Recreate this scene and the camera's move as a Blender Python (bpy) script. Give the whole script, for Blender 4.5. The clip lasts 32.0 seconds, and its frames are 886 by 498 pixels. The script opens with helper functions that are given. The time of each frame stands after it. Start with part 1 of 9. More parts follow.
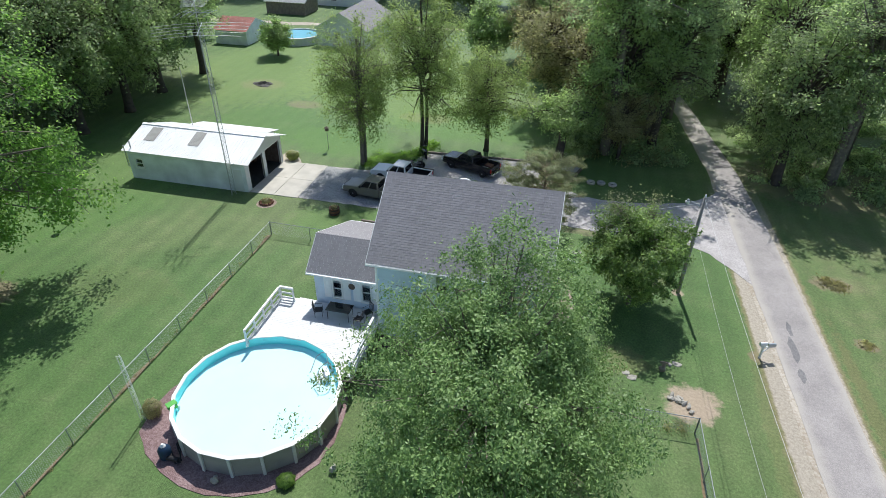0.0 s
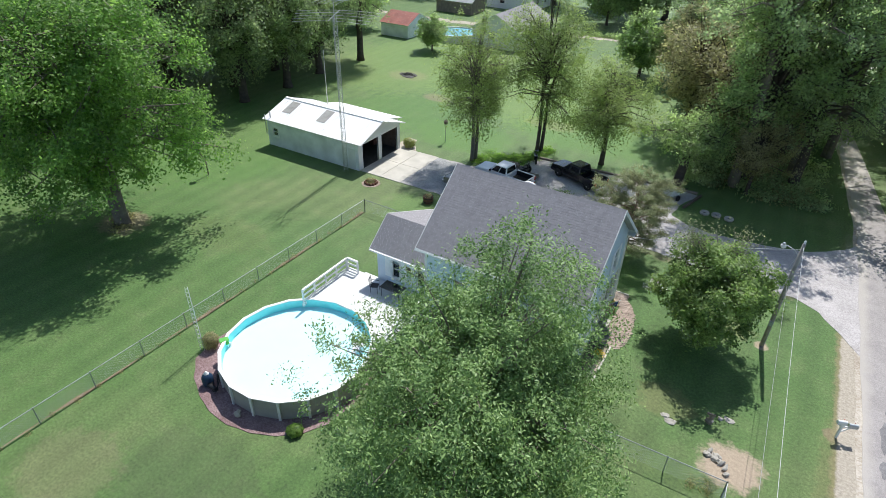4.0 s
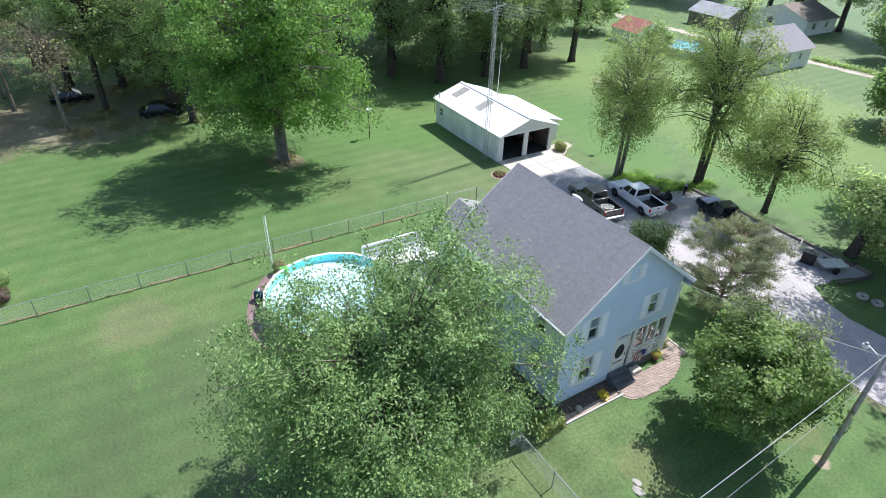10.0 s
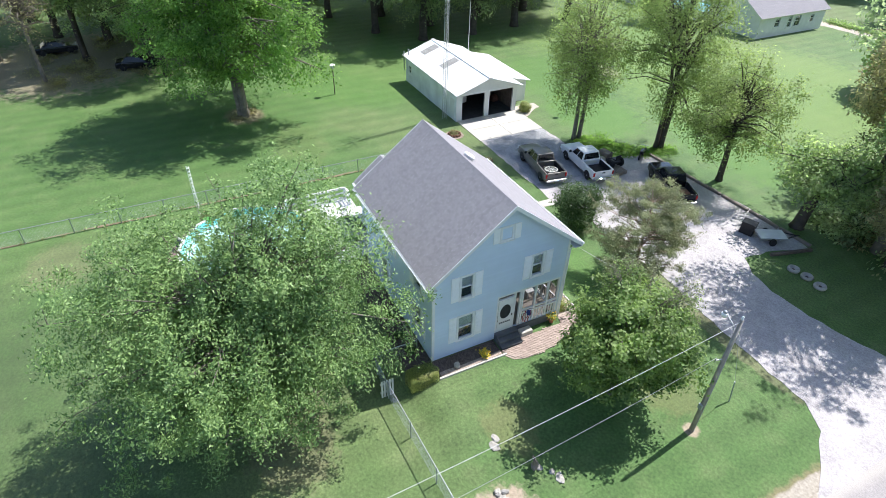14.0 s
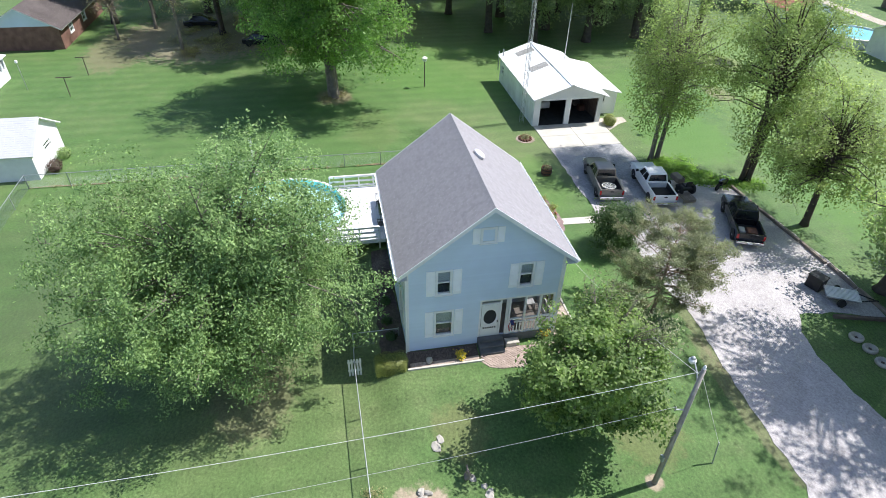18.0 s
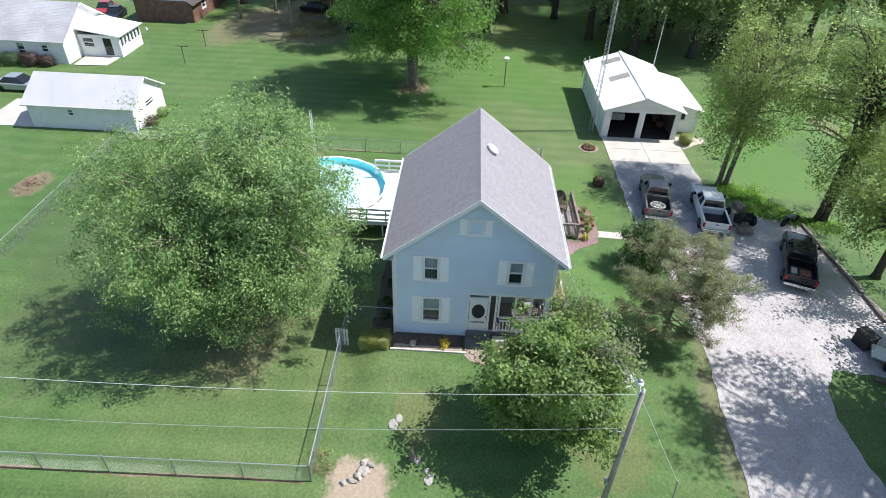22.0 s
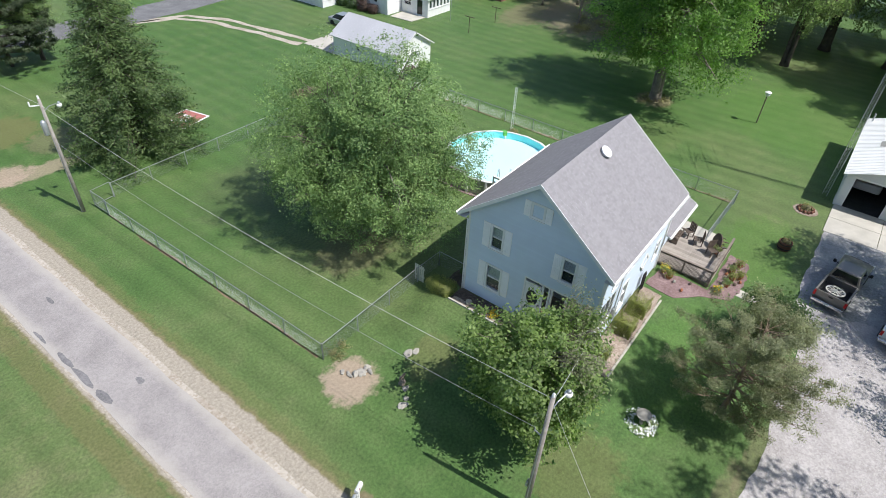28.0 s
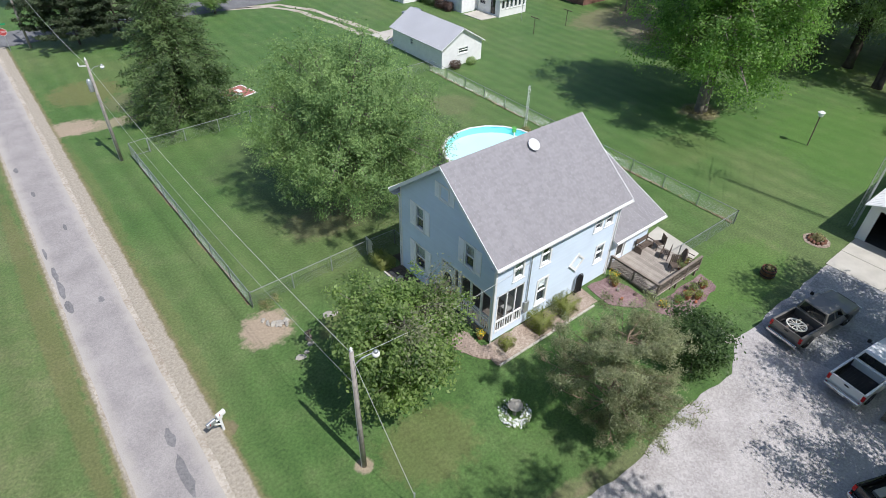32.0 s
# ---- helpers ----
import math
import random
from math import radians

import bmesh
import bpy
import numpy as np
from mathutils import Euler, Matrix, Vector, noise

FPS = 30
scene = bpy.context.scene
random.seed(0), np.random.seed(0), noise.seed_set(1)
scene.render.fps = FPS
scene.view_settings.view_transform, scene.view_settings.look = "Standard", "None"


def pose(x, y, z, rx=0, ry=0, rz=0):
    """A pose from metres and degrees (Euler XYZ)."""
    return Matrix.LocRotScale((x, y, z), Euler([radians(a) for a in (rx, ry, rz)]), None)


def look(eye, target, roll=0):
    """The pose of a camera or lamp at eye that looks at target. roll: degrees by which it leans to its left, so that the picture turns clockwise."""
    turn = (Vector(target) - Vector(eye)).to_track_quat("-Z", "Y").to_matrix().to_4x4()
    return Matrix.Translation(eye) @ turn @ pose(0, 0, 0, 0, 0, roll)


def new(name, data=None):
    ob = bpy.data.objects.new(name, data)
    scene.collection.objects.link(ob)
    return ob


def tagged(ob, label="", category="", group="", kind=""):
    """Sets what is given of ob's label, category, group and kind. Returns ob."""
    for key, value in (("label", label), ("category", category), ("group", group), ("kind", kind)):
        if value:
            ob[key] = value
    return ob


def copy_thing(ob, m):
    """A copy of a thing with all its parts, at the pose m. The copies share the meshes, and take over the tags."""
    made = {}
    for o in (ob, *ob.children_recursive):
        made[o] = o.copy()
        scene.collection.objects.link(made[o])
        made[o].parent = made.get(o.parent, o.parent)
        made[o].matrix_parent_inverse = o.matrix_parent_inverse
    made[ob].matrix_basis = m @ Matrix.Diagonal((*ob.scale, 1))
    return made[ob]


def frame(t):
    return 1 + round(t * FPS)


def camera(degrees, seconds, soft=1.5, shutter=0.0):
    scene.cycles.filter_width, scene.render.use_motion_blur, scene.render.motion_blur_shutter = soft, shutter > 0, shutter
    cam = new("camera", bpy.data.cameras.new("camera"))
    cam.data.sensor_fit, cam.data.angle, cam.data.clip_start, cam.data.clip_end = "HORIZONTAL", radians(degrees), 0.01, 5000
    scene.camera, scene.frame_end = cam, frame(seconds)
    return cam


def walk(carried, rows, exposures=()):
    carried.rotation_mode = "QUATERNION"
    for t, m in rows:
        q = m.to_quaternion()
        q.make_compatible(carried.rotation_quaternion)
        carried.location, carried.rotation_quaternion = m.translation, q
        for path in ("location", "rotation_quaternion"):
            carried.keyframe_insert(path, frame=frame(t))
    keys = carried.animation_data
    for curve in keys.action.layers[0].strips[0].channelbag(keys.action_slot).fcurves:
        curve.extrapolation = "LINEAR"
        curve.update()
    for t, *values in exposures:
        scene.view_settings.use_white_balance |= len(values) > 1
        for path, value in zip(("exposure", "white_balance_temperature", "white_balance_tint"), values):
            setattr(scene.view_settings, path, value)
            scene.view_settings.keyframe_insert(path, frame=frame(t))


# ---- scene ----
cam = camera(74.8, 32.0, soft=0.7)
PATH = [
    (0, (3.893, -28.393, 23.575), (3.516, -26.76, 22.483), 0.9),
    (0.5, (4.487, -28.269, 23.568), (4.098, -26.638, 22.477), 0.9),
    (1, (5.048, -28.197, 23.504), (4.649, -26.566, 22.418), 0.9),
    (1.5, (5.612, -28.148, 23.45), (5.161, -26.529, 22.365), 1.1),
    (2, (6.209, -28.052, 23.442), (5.655, -26.466, 22.357), 1.4),
    (2.5, (6.901, -27.81, 23.436), (6.238, -26.269, 22.346), 1.5),
    (3, (7.64, -27.463, 23.417), (6.883, -25.969, 22.324), 1.5),
    (3.5, (8.416, -27.144, 23.371), (7.61, -25.673, 22.282), 1.4),
    (5.5, (11.16, -25.683, 23.224), (10.139, -24.351, 22.138), 2.3),
    (6, (11.987, -25.133, 23.265), (10.916, -23.842, 22.176), 2.2),
    (6.5, (12.768, -24.536, 23.321), (11.651, -23.287, 22.228), 2.2),
    (7, (13.548, -23.924, 23.346), (12.39, -22.714, 22.251), 2.2),
    (7.5, (14.225, -23.343, 23.324), (13.033, -22.168, 22.229), 2.2),
    (8, (14.853, -22.734, 23.261), (13.623, -21.6, 22.166), 2.3),
    (8.5, (15.58, -22.122, 23.305), (14.291, -21.059, 22.207), 2.3),
    (9, (16.344, -21.32, 23.319), (14.99, -20.343, 22.218), 2.2),
    (9.5, (17.017, -20.457, 23.308), (15.623, -19.542, 22.205), 2.2),
    (10, (17.632, -19.647, 23.306), (16.219, -18.759, 22.204), 2.1),
    (10.5, (18.237, -18.795, 23.337), (16.81, -17.929, 22.236), 2.0),
    (11, (18.773, -17.934, 23.358), (17.335, -17.085, 22.257), 1.9),
    (11.5, (19.349, -17.099, 23.393), (17.901, -16.265, 22.294), 1.8),
    (12, (19.916, -16.268, 23.387), (18.471, -15.453, 22.269), 1.8),
    (12.5, (20.396, -15.461, 23.376), (18.977, -14.672, 22.209), 1.7),
    (13, (20.857, -14.717, 23.346), (19.459, -13.947, 22.141), 1.9),
    (13.5, (21.304, -13.88, 23.319), (19.901, -13.122, 22.111), 1.8),
    (14, (21.737, -13.073, 23.265), (20.326, -12.327, 22.059), 1.7),
    (14.5, (22.148, -12.322, 23.24), (20.704, -11.646, 22.033), 1.8),
    (16.5, (23.514, -8.922, 23.016), (21.968, -8.532, 21.81), 1.8),
    (17, (23.74, -8.128, 22.949), (22.187, -7.761, 21.744), 1.8),
    (17.5, (23.936, -7.327, 22.917), (22.378, -6.98, 21.712), 1.7),
    (18, (24.12, -6.536, 22.886), (22.558, -6.206, 21.682), 1.7),
    (18.5, (24.299, -5.797, 22.875), (22.734, -5.48, 21.671), 1.6),
    (19, (24.511, -5.044, 22.872), (22.943, -4.741, 21.668), 1.5),
    (19.5, (24.717, -4.317, 22.825), (23.145, -4.029, 21.623), 1.5),
    (20, (24.892, -3.577, 22.772), (23.308, -3.353, 21.571), 1.6),
    (20.5, (25.148, -2.999, 22.754), (23.554, -2.856, 21.554), 1.9),
    (21, (25.25, -2.288, 22.684), (23.651, -2.24, 21.483), 2.1),
    (21.5, (25.297, -1.645, 22.653), (23.699, -1.652, 21.45), 2.3),
    (22, (25.336, -0.992, 22.669), (23.739, -1.034, 21.465), 2.3),
    (22.5, (25.363, -0.33, 22.682), (23.767, -0.397, 21.477), 2.3),
    (23, (25.443, 0.377, 22.672), (23.848, 0.292, 21.47), 2.1),
    (23.5, (25.479, 1.088, 22.596), (23.883, 0.987, 21.396), 2.1),
    (24, (25.512, 1.849, 22.515), (23.914, 1.734, 21.317), 2.1),
    (24.5, (25.567, 2.692, 22.485), (23.968, 2.563, 21.29), 1.8),
    (26.5, (25.291, 6.378, 22.424), (23.741, 5.978, 21.225), 2.2),
    (27, (25.116, 7.362, 22.455), (23.598, 6.857, 21.254), 2.5),
    (27.5, (24.912, 8.426, 22.581), (23.475, 7.739, 21.371), 2.8),
    (28, (24.535, 9.53, 22.742), (23.253, 8.613, 21.512), 3.2),
    (28.5, (24.06, 10.636, 22.827), (22.915, 9.565, 21.585), 3.4),
    (29, (23.377, 11.852, 22.858), (22.288, 10.727, 21.613), 3.0),
    (29.5, (22.624, 13.134, 22.874), (21.565, 11.979, 21.632), 2.6),
    (30, (21.826, 14.335, 22.841), (20.785, 13.159, 21.602), 2.3),
    (30.5, (20.91, 15.567, 22.817), (19.886, 14.376, 21.578), 1.8),
    (31, (19.976, 16.744, 22.782), (18.963, 15.54, 21.546), 1.6),
    (31.5, (19.178, 17.699, 22.75), (18.172, 16.487, 21.517), 1.6),
    (32, (18.625, 18.355, 22.773), (17.628, 17.133, 21.542), 1.4),
]
walk(cam, [(t, look(eye, target, roll)) for t, eye, target, roll in PATH], [(0, 0.06, 6150, 8.5), (3, 0.13, 6200, 9), (6, 0.42, 6150, 11), (9, 0.52, 5980, 13.5), (13, 0.71, 6050, 13), (20, 0.55, 6150, 12), (24, 0.41, 6150, 12), (28, 0.12, 6250, 11), (32, -0.01, 6150, 12)])

from mathutils.geometry import delaunay_2d_cdt

# ---- light and exposure ----
SUN_TO = Vector((-0.07, 0.545, 0.84)).normalized()
world = bpy.data.worlds.new("world")
scene.world = world
world.use_nodes = True
wn = world.node_tree.nodes
sky = wn.new("ShaderNodeTexSky")
sky.sky_type = "NISHITA"
sky.sun_disc = False
sky.sun_elevation = math.asin(SUN_TO.z)
sky.sun_rotation = math.atan2(SUN_TO.x, SUN_TO.y)
world.node_tree.links.new(sky.outputs[0], wn["Background"].inputs[0])
wn["Background"].inputs[1].default_value = 0.122
sun = new("sun", bpy.data.lights.new("sun", "SUN"))
sun.data.energy, sun.data.angle, sun.data.color = 4.8, radians(0.53), (1.0, 0.96, 0.9)
sun.matrix_world = look(SUN_TO * 60, (0, 0, 0))


# ---- materials ----
def mat(name, color, rough=0.7, var=0.25, scale=3.0, fine=40.0, bump=0.15, metal=0.0, hue=None, island=0.0, objrand=0.0, spec=0.3, coat=0.0):
    """Colour with variation at two scales, fine relief, and optional change from piece to piece."""
    m = bpy.data.materials.new(name)
    m.use_nodes = True
    nt = m.node_tree
    n, l = nt.nodes, nt.links
    b = n["Principled BSDF"]
    b.inputs["Roughness"].default_value = rough
    b.inputs["Metallic"].default_value = metal
    b.inputs["Specular IOR Level"].default_value = spec
    b.inputs["Coat Weight"].default_value = coat
    tc = n.new("ShaderNodeTexCoord")
    n1, n2 = n.new("ShaderNodeTexNoise"), n.new("ShaderNodeTexNoise")
    n1.inputs["Scale"].default_value, n2.inputs["Scale"].default_value = scale, fine
    n1.inputs["Detail"].default_value, n2.inputs["Detail"].default_value = 5, 3
    l.new(tc.outputs["Object"], n1.inputs["Vector"])
    l.new(tc.outputs["Object"], n2.inputs["Vector"])
    dark = tuple(c * (1 - var) for c in color)
    light = tuple(min(1, c * (1 + var)) for c in (hue or color))
    mix = n.new("ShaderNodeMix")
    mix.data_type = "RGBA"
    mix.inputs[6].default_value, mix.inputs[7].default_value = (*dark, 1), (*light, 1)
    add = n.new("ShaderNodeMath")
    add.operation = "MULTIPLY_ADD"
    l.new(n2.outputs["Fac"], add.inputs[0])
    add.inputs[1].default_value = 0.45
    sub = n.new("ShaderNodeMapRange")
    sub.inputs[1].default_value, sub.inputs[2].default_value, sub.inputs[3].default_value, sub.inputs[4].default_value = 0.3, 0.7, -0.22, 0.78
    l.new(n1.outputs["Fac"], sub.inputs[0])
    l.new(sub.outputs[0], add.inputs[2])
    fac = add.outputs[0]
    if island or objrand:
        src = n.new("ShaderNodeNewGeometry").outputs["Random Per Island"] if island else n.new("ShaderNodeObjectInfo").outputs["Random"]
        r = n.new("ShaderNodeMath")
        r.operation = "MULTIPLY_ADD"
        l.new(src, r.inputs[0])
        r.inputs[1].default_value = island or objrand
        l.new(fac, r.inputs[2])
        r2 = n.new("ShaderNodeMath")
        r2.operation = "SUBTRACT"
        l.new(r.outputs[0], r2.inputs[0])
        r2.inputs[1].default_value = (island or objrand) * 0.5
        fac = r2.outputs[0]
    l.new(fac, mix.inputs[0])
    l.new(mix.outputs[2], b.inputs["Base Color"])
    if bump:
        bp = n.new("ShaderNodeBump")
        bp.inputs["Strength"].default_value, bp.inputs["Distance"].default_value = bump, 0.02
        l.new(n2.outputs["Fac"], bp.inputs["Height"])
        l.new(bp.outputs[0], b.inputs["Normal"])
    return m


def leaf_mat(name, dark, light, through_light=0.35):
    m = bpy.data.materials.new(name)
    m.use_nodes = True
    n, l = m.node_tree.nodes, m.node_tree.links
    b, out = n["Principled BSDF"], n["Material Output"]
    b.inputs["Roughness"].default_value = 0.5
    b.inputs["Specular IOR Level"].default_value = 0.35
    geo, tc, nz = n.new("ShaderNodeNewGeometry"), n.new("ShaderNodeTexCoord"), n.new("ShaderNodeTexNoise")
    nz.inputs["Scale"].default_value = 0.55
    l.new(tc.outputs["Object"], nz.inputs["Vector"])
    a = n.new("ShaderNodeMath")
    a.operation = "MULTIPLY_ADD"
    l.new(geo.outputs["Random Per Island"], a.inputs[0])
    a.inputs[1].default_value = 0.62
    mr = n.new("ShaderNodeMapRange")
    mr.inputs[1].default_value, mr.inputs[2].default_value, mr.inputs[3].default_value, mr.inputs[4].default_value = 0.3, 0.7, -0.12, 0.5
    l.new(nz.outputs["Fac"], mr.inputs[0])
    l.new(mr.outputs[0], a.inputs[2])
    mix = n.new("ShaderNodeMix")
    mix.data_type = "RGBA"
    mix.inputs[6].default_value, mix.inputs[7].default_value = (*dark, 1), (*light, 1)
    l.new(a.outputs[0], mix.inputs[0])
    l.new(mix.outputs[2], b.inputs["Base Color"])
    tr = n.new("ShaderNodeBsdfTranslucent")
    gl = n.new("ShaderNodeVectorMath")
    gl.operation = "MULTIPLY"
    l.new(mix.outputs[2], gl.inputs[0])
    gl.inputs[1].default_value = (1.65, 1.8, 1.35)
    l.new(gl.outputs[0], tr.inputs["Color"])
    ms = n.new("ShaderNodeMixShader")
    ms.inputs[0].default_value = min(0.62, through_light + 0.15)
    l.new(b.outputs[0], ms.inputs[1])
    l.new(tr.outputs[0], ms.inputs[2])
    l.new(ms.outputs[0], out.inputs["Surface"])
    return m


def ramp_node(nt, fac, stops):
    r = nt.nodes.new("ShaderNodeValToRGB")
    while len(r.color_ramp.elements) < len(stops):
        r.color_ramp.elements.new(0.5)
    for e, (p, c) in zip(r.color_ramp.elements, stops):
        e.position, e.color = p, (*c, 1)
    nt.links.new(fac, r.inputs[0])
    return r


SAND, EARTH, STRAW = (0.44, 0.34, 0.255), (0.25, 0.19, 0.125), (0.2, 0.18, 0.075)
# the vivid green and SUNLIT paint sunny patches into the lawn's colour
SUNNY_LUSH, SUNLIT, DULL = (0.1, 0.215, 0.034), (0.19, 0.285, 0.062), (0.082, 0.105, 0.048)
SPOTS = [(-19, 24.5, 5.5, 4.0, SUNNY_LUSH, 0.6), (-8, 32, 9.0, 4.5, SUNNY_LUSH, 0.6), (-29, 27, 6.0, 6.0, SUNNY_LUSH, 0.4), (-13, 8.6, 4.5, 2.2, SUNNY_LUSH, 0.45), (0.5, 7.8, 5.0, 2.0, SUNNY_LUSH, 0.35), (-38, 8, 9, 9, SUNNY_LUSH, 0.35), (-9.8, -32.1, 1.7, 1.2, EARTH, 0.7),
         (12.1, -4.5, 1.4, 1.3, SAND, 0.9), (16.35, 0.25, 0.55, 0.5, EARTH, 0.8), (12.3, 5.6, 0.4, 0.4, SAND, 0.8), (-27.6, 33.5, 2.2, 1.3, EARTH, 0.6), (-36.1, 39.2, 2.8, 2.2, EARTH, 0.6), (-32.0, -6.2, 1.9, 1.7, EARTH, 0.7),
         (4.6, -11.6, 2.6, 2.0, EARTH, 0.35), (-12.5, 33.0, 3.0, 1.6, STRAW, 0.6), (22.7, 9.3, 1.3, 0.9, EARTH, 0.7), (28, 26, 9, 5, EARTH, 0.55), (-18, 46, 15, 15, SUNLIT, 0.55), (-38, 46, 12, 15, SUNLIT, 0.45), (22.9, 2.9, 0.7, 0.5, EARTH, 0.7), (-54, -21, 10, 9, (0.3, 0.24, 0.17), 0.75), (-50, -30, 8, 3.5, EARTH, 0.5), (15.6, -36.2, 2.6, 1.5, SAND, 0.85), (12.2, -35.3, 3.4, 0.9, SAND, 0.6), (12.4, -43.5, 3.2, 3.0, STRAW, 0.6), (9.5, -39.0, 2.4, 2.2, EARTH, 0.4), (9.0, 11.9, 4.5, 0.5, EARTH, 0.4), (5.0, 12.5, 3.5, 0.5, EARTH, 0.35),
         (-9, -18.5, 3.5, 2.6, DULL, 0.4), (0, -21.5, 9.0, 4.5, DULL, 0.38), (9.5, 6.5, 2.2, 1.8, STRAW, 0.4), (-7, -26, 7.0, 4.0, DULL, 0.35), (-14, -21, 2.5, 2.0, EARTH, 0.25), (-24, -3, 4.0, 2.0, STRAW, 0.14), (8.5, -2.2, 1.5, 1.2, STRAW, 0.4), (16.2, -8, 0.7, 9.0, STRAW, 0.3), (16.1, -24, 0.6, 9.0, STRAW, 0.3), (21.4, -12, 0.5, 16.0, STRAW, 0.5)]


def grass_mat():
    """Mown lawn: broad patches of dry and lush grass, faint mowing stripes, blade-size grain."""
    m = bpy.data.materials.new("lawn")
    m.use_nodes = True
    nt = m.node_tree
    n, l = nt.nodes, nt.links
    b = n["Principled BSDF"]
    b.inputs["Roughness"].default_value, b.inputs["Specular IOR Level"].default_value = 0.62, 0.3
    tc = n.new("ShaderNodeTexCoord")

    def noise_at(s, d=4, rough=0.55):
        x = n.new("ShaderNodeTexNoise")
        x.inputs["Scale"].default_value, x.inputs["Detail"].default_value, x.inputs["Roughness"].default_value = s, d, rough
        l.new(tc.outputs["Object"], x.inputs["Vector"])
        return x.outputs["Fac"]

    edge = noise_at(1.6, 6, 0.7)
    big, mid, fine, blade = noise_at(0.045, 5), noise_at(0.5, 6, 0.65), noise_at(7, 5, 0.75), noise_at(38, 4, 0.8)
    base = ramp_node(nt, mid, [(0.28, (0.054, 0.105, 0.029)), (0.48, (0.076, 0.138, 0.039)), (0.62, (0.114, 0.166, 0.058)), (0.78, (0.18, 0.193, 0.096))])
    dry = ramp_node(nt, big, [(0.36, (0.062, 0.137, 0.03)), (0.5, (0.09, 0.158, 0.043)), (0.62, (0.15, 0.183, 0.07)), (0.75, (0.21, 0.193, 0.105))])
    mx = n.new("ShaderNodeMix")
    mx.data_type = "RGBA"
    mx.inputs[0].default_value = 0.5
    l.new(base.outputs[0], mx.inputs[6])
    l.new(dry.outputs[0], mx.inputs[7])
    # drier, yellower grass on the far side of the lane and by its edge
    sx = n.new("ShaderNodeSeparateXYZ")
    l.new(tc.outputs["Object"], sx.inputs[0])
    wob = n.new("ShaderNodeMath")
    wob.operation = "MULTIPLY_ADD"
    l.new(mid, wob.inputs[0])
    wob.inputs[1].default_value = 5.0
    l.new(sx.outputs[0], wob.inputs[2])
    far = n.new("ShaderNodeMapRange")
    far.inputs[1].default_value, far.inputs[2].default_value, far.inputs[3].default_value, far.inputs[4].default_value = 17.0, 25.0, 0.0, 0.6
    l.new(wob.outputs[0], far.inputs[0])
    dx = n.new("ShaderNodeMix")
    dx.data_type = "RGBA"
    l.new(far.outputs[0], dx.inputs[0])
    l.new(mx.outputs[2], dx.inputs[6])
    rough_grass = ramp_node(nt, noise_at(0.35, 7, 0.7), [(0.32, (0.085, 0.14, 0.042)), (0.5, (0.135, 0.17, 0.062)), (0.66, (0.215, 0.205, 0.105))])
    l.new(rough_grass.outputs[0], dx.inputs[7])
    mx = dx
    wave = n.new("ShaderNodeTexWave")
    wave.inputs["Scale"].default_value, wave.inputs["Distortion"].default_value, wave.inputs["Detail"].default_value = 0.19, 1.6, 2
    l.new(tc.outputs["Object"], wave.inputs["Vector"])
    v = n.new("ShaderNodeMath")
    v.operation = "MULTIPLY_ADD"
    l.new(wave.outputs["Fac"], v.inputs[0])
    v.inputs[1].default_value = 0.15
    fm = n.new("ShaderNodeMapRange")
    fm.inputs[1].default_value, fm.inputs[2].default_value, fm.inputs[3].default_value, fm.inputs[4].default_value = 0.25, 0.75, 0.38, 1.54
    l.new(fine, fm.inputs[0])
    l.new(fm.outputs[0], v.inputs[2])
    bm_ = n.new("ShaderNodeMapRange")
    bm_.inputs[1].default_value, bm_.inputs[2].default_value, bm_.inputs[3].default_value, bm_.inputs[4].default_value = 0.3, 0.7, 0.62, 1.42
    l.new(blade, bm_.inputs[0])
    v2 = n.new("ShaderNodeMath")
    v2.operation = "MULTIPLY"
    l.new(v.outputs[0], v2.inputs[0])
    l.new(bm_.outputs[0], v2.inputs[1])
    mul = n.new("ShaderNodeVectorMath")
    mul.operation = "SCALE"
    l.new(mx.outputs[2], mul.inputs[0])
    l.new(v2.outputs[0], mul.inputs[3])
    # bare, dry, duller and painted-sunshine spots with ragged edges: middle, half-sizes, colour, strength
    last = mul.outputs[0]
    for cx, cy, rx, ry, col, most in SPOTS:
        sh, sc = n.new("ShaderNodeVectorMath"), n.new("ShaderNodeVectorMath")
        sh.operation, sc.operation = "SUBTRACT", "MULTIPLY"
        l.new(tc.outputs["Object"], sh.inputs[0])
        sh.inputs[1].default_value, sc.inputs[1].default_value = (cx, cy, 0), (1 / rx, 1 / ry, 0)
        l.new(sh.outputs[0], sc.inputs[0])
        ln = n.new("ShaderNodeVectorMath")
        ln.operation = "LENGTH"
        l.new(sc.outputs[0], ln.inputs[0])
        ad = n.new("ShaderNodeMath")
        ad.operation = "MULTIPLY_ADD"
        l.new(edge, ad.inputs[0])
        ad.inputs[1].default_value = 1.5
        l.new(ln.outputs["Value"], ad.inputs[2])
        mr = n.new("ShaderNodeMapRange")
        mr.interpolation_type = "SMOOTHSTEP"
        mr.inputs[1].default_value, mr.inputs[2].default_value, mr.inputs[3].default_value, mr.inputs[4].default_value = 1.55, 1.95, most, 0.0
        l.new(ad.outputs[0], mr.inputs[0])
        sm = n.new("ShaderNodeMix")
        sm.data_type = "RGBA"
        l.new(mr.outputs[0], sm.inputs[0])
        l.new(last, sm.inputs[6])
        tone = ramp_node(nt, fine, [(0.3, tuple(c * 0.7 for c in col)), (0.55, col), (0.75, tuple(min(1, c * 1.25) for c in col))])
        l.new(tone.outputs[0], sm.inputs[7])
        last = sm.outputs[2]
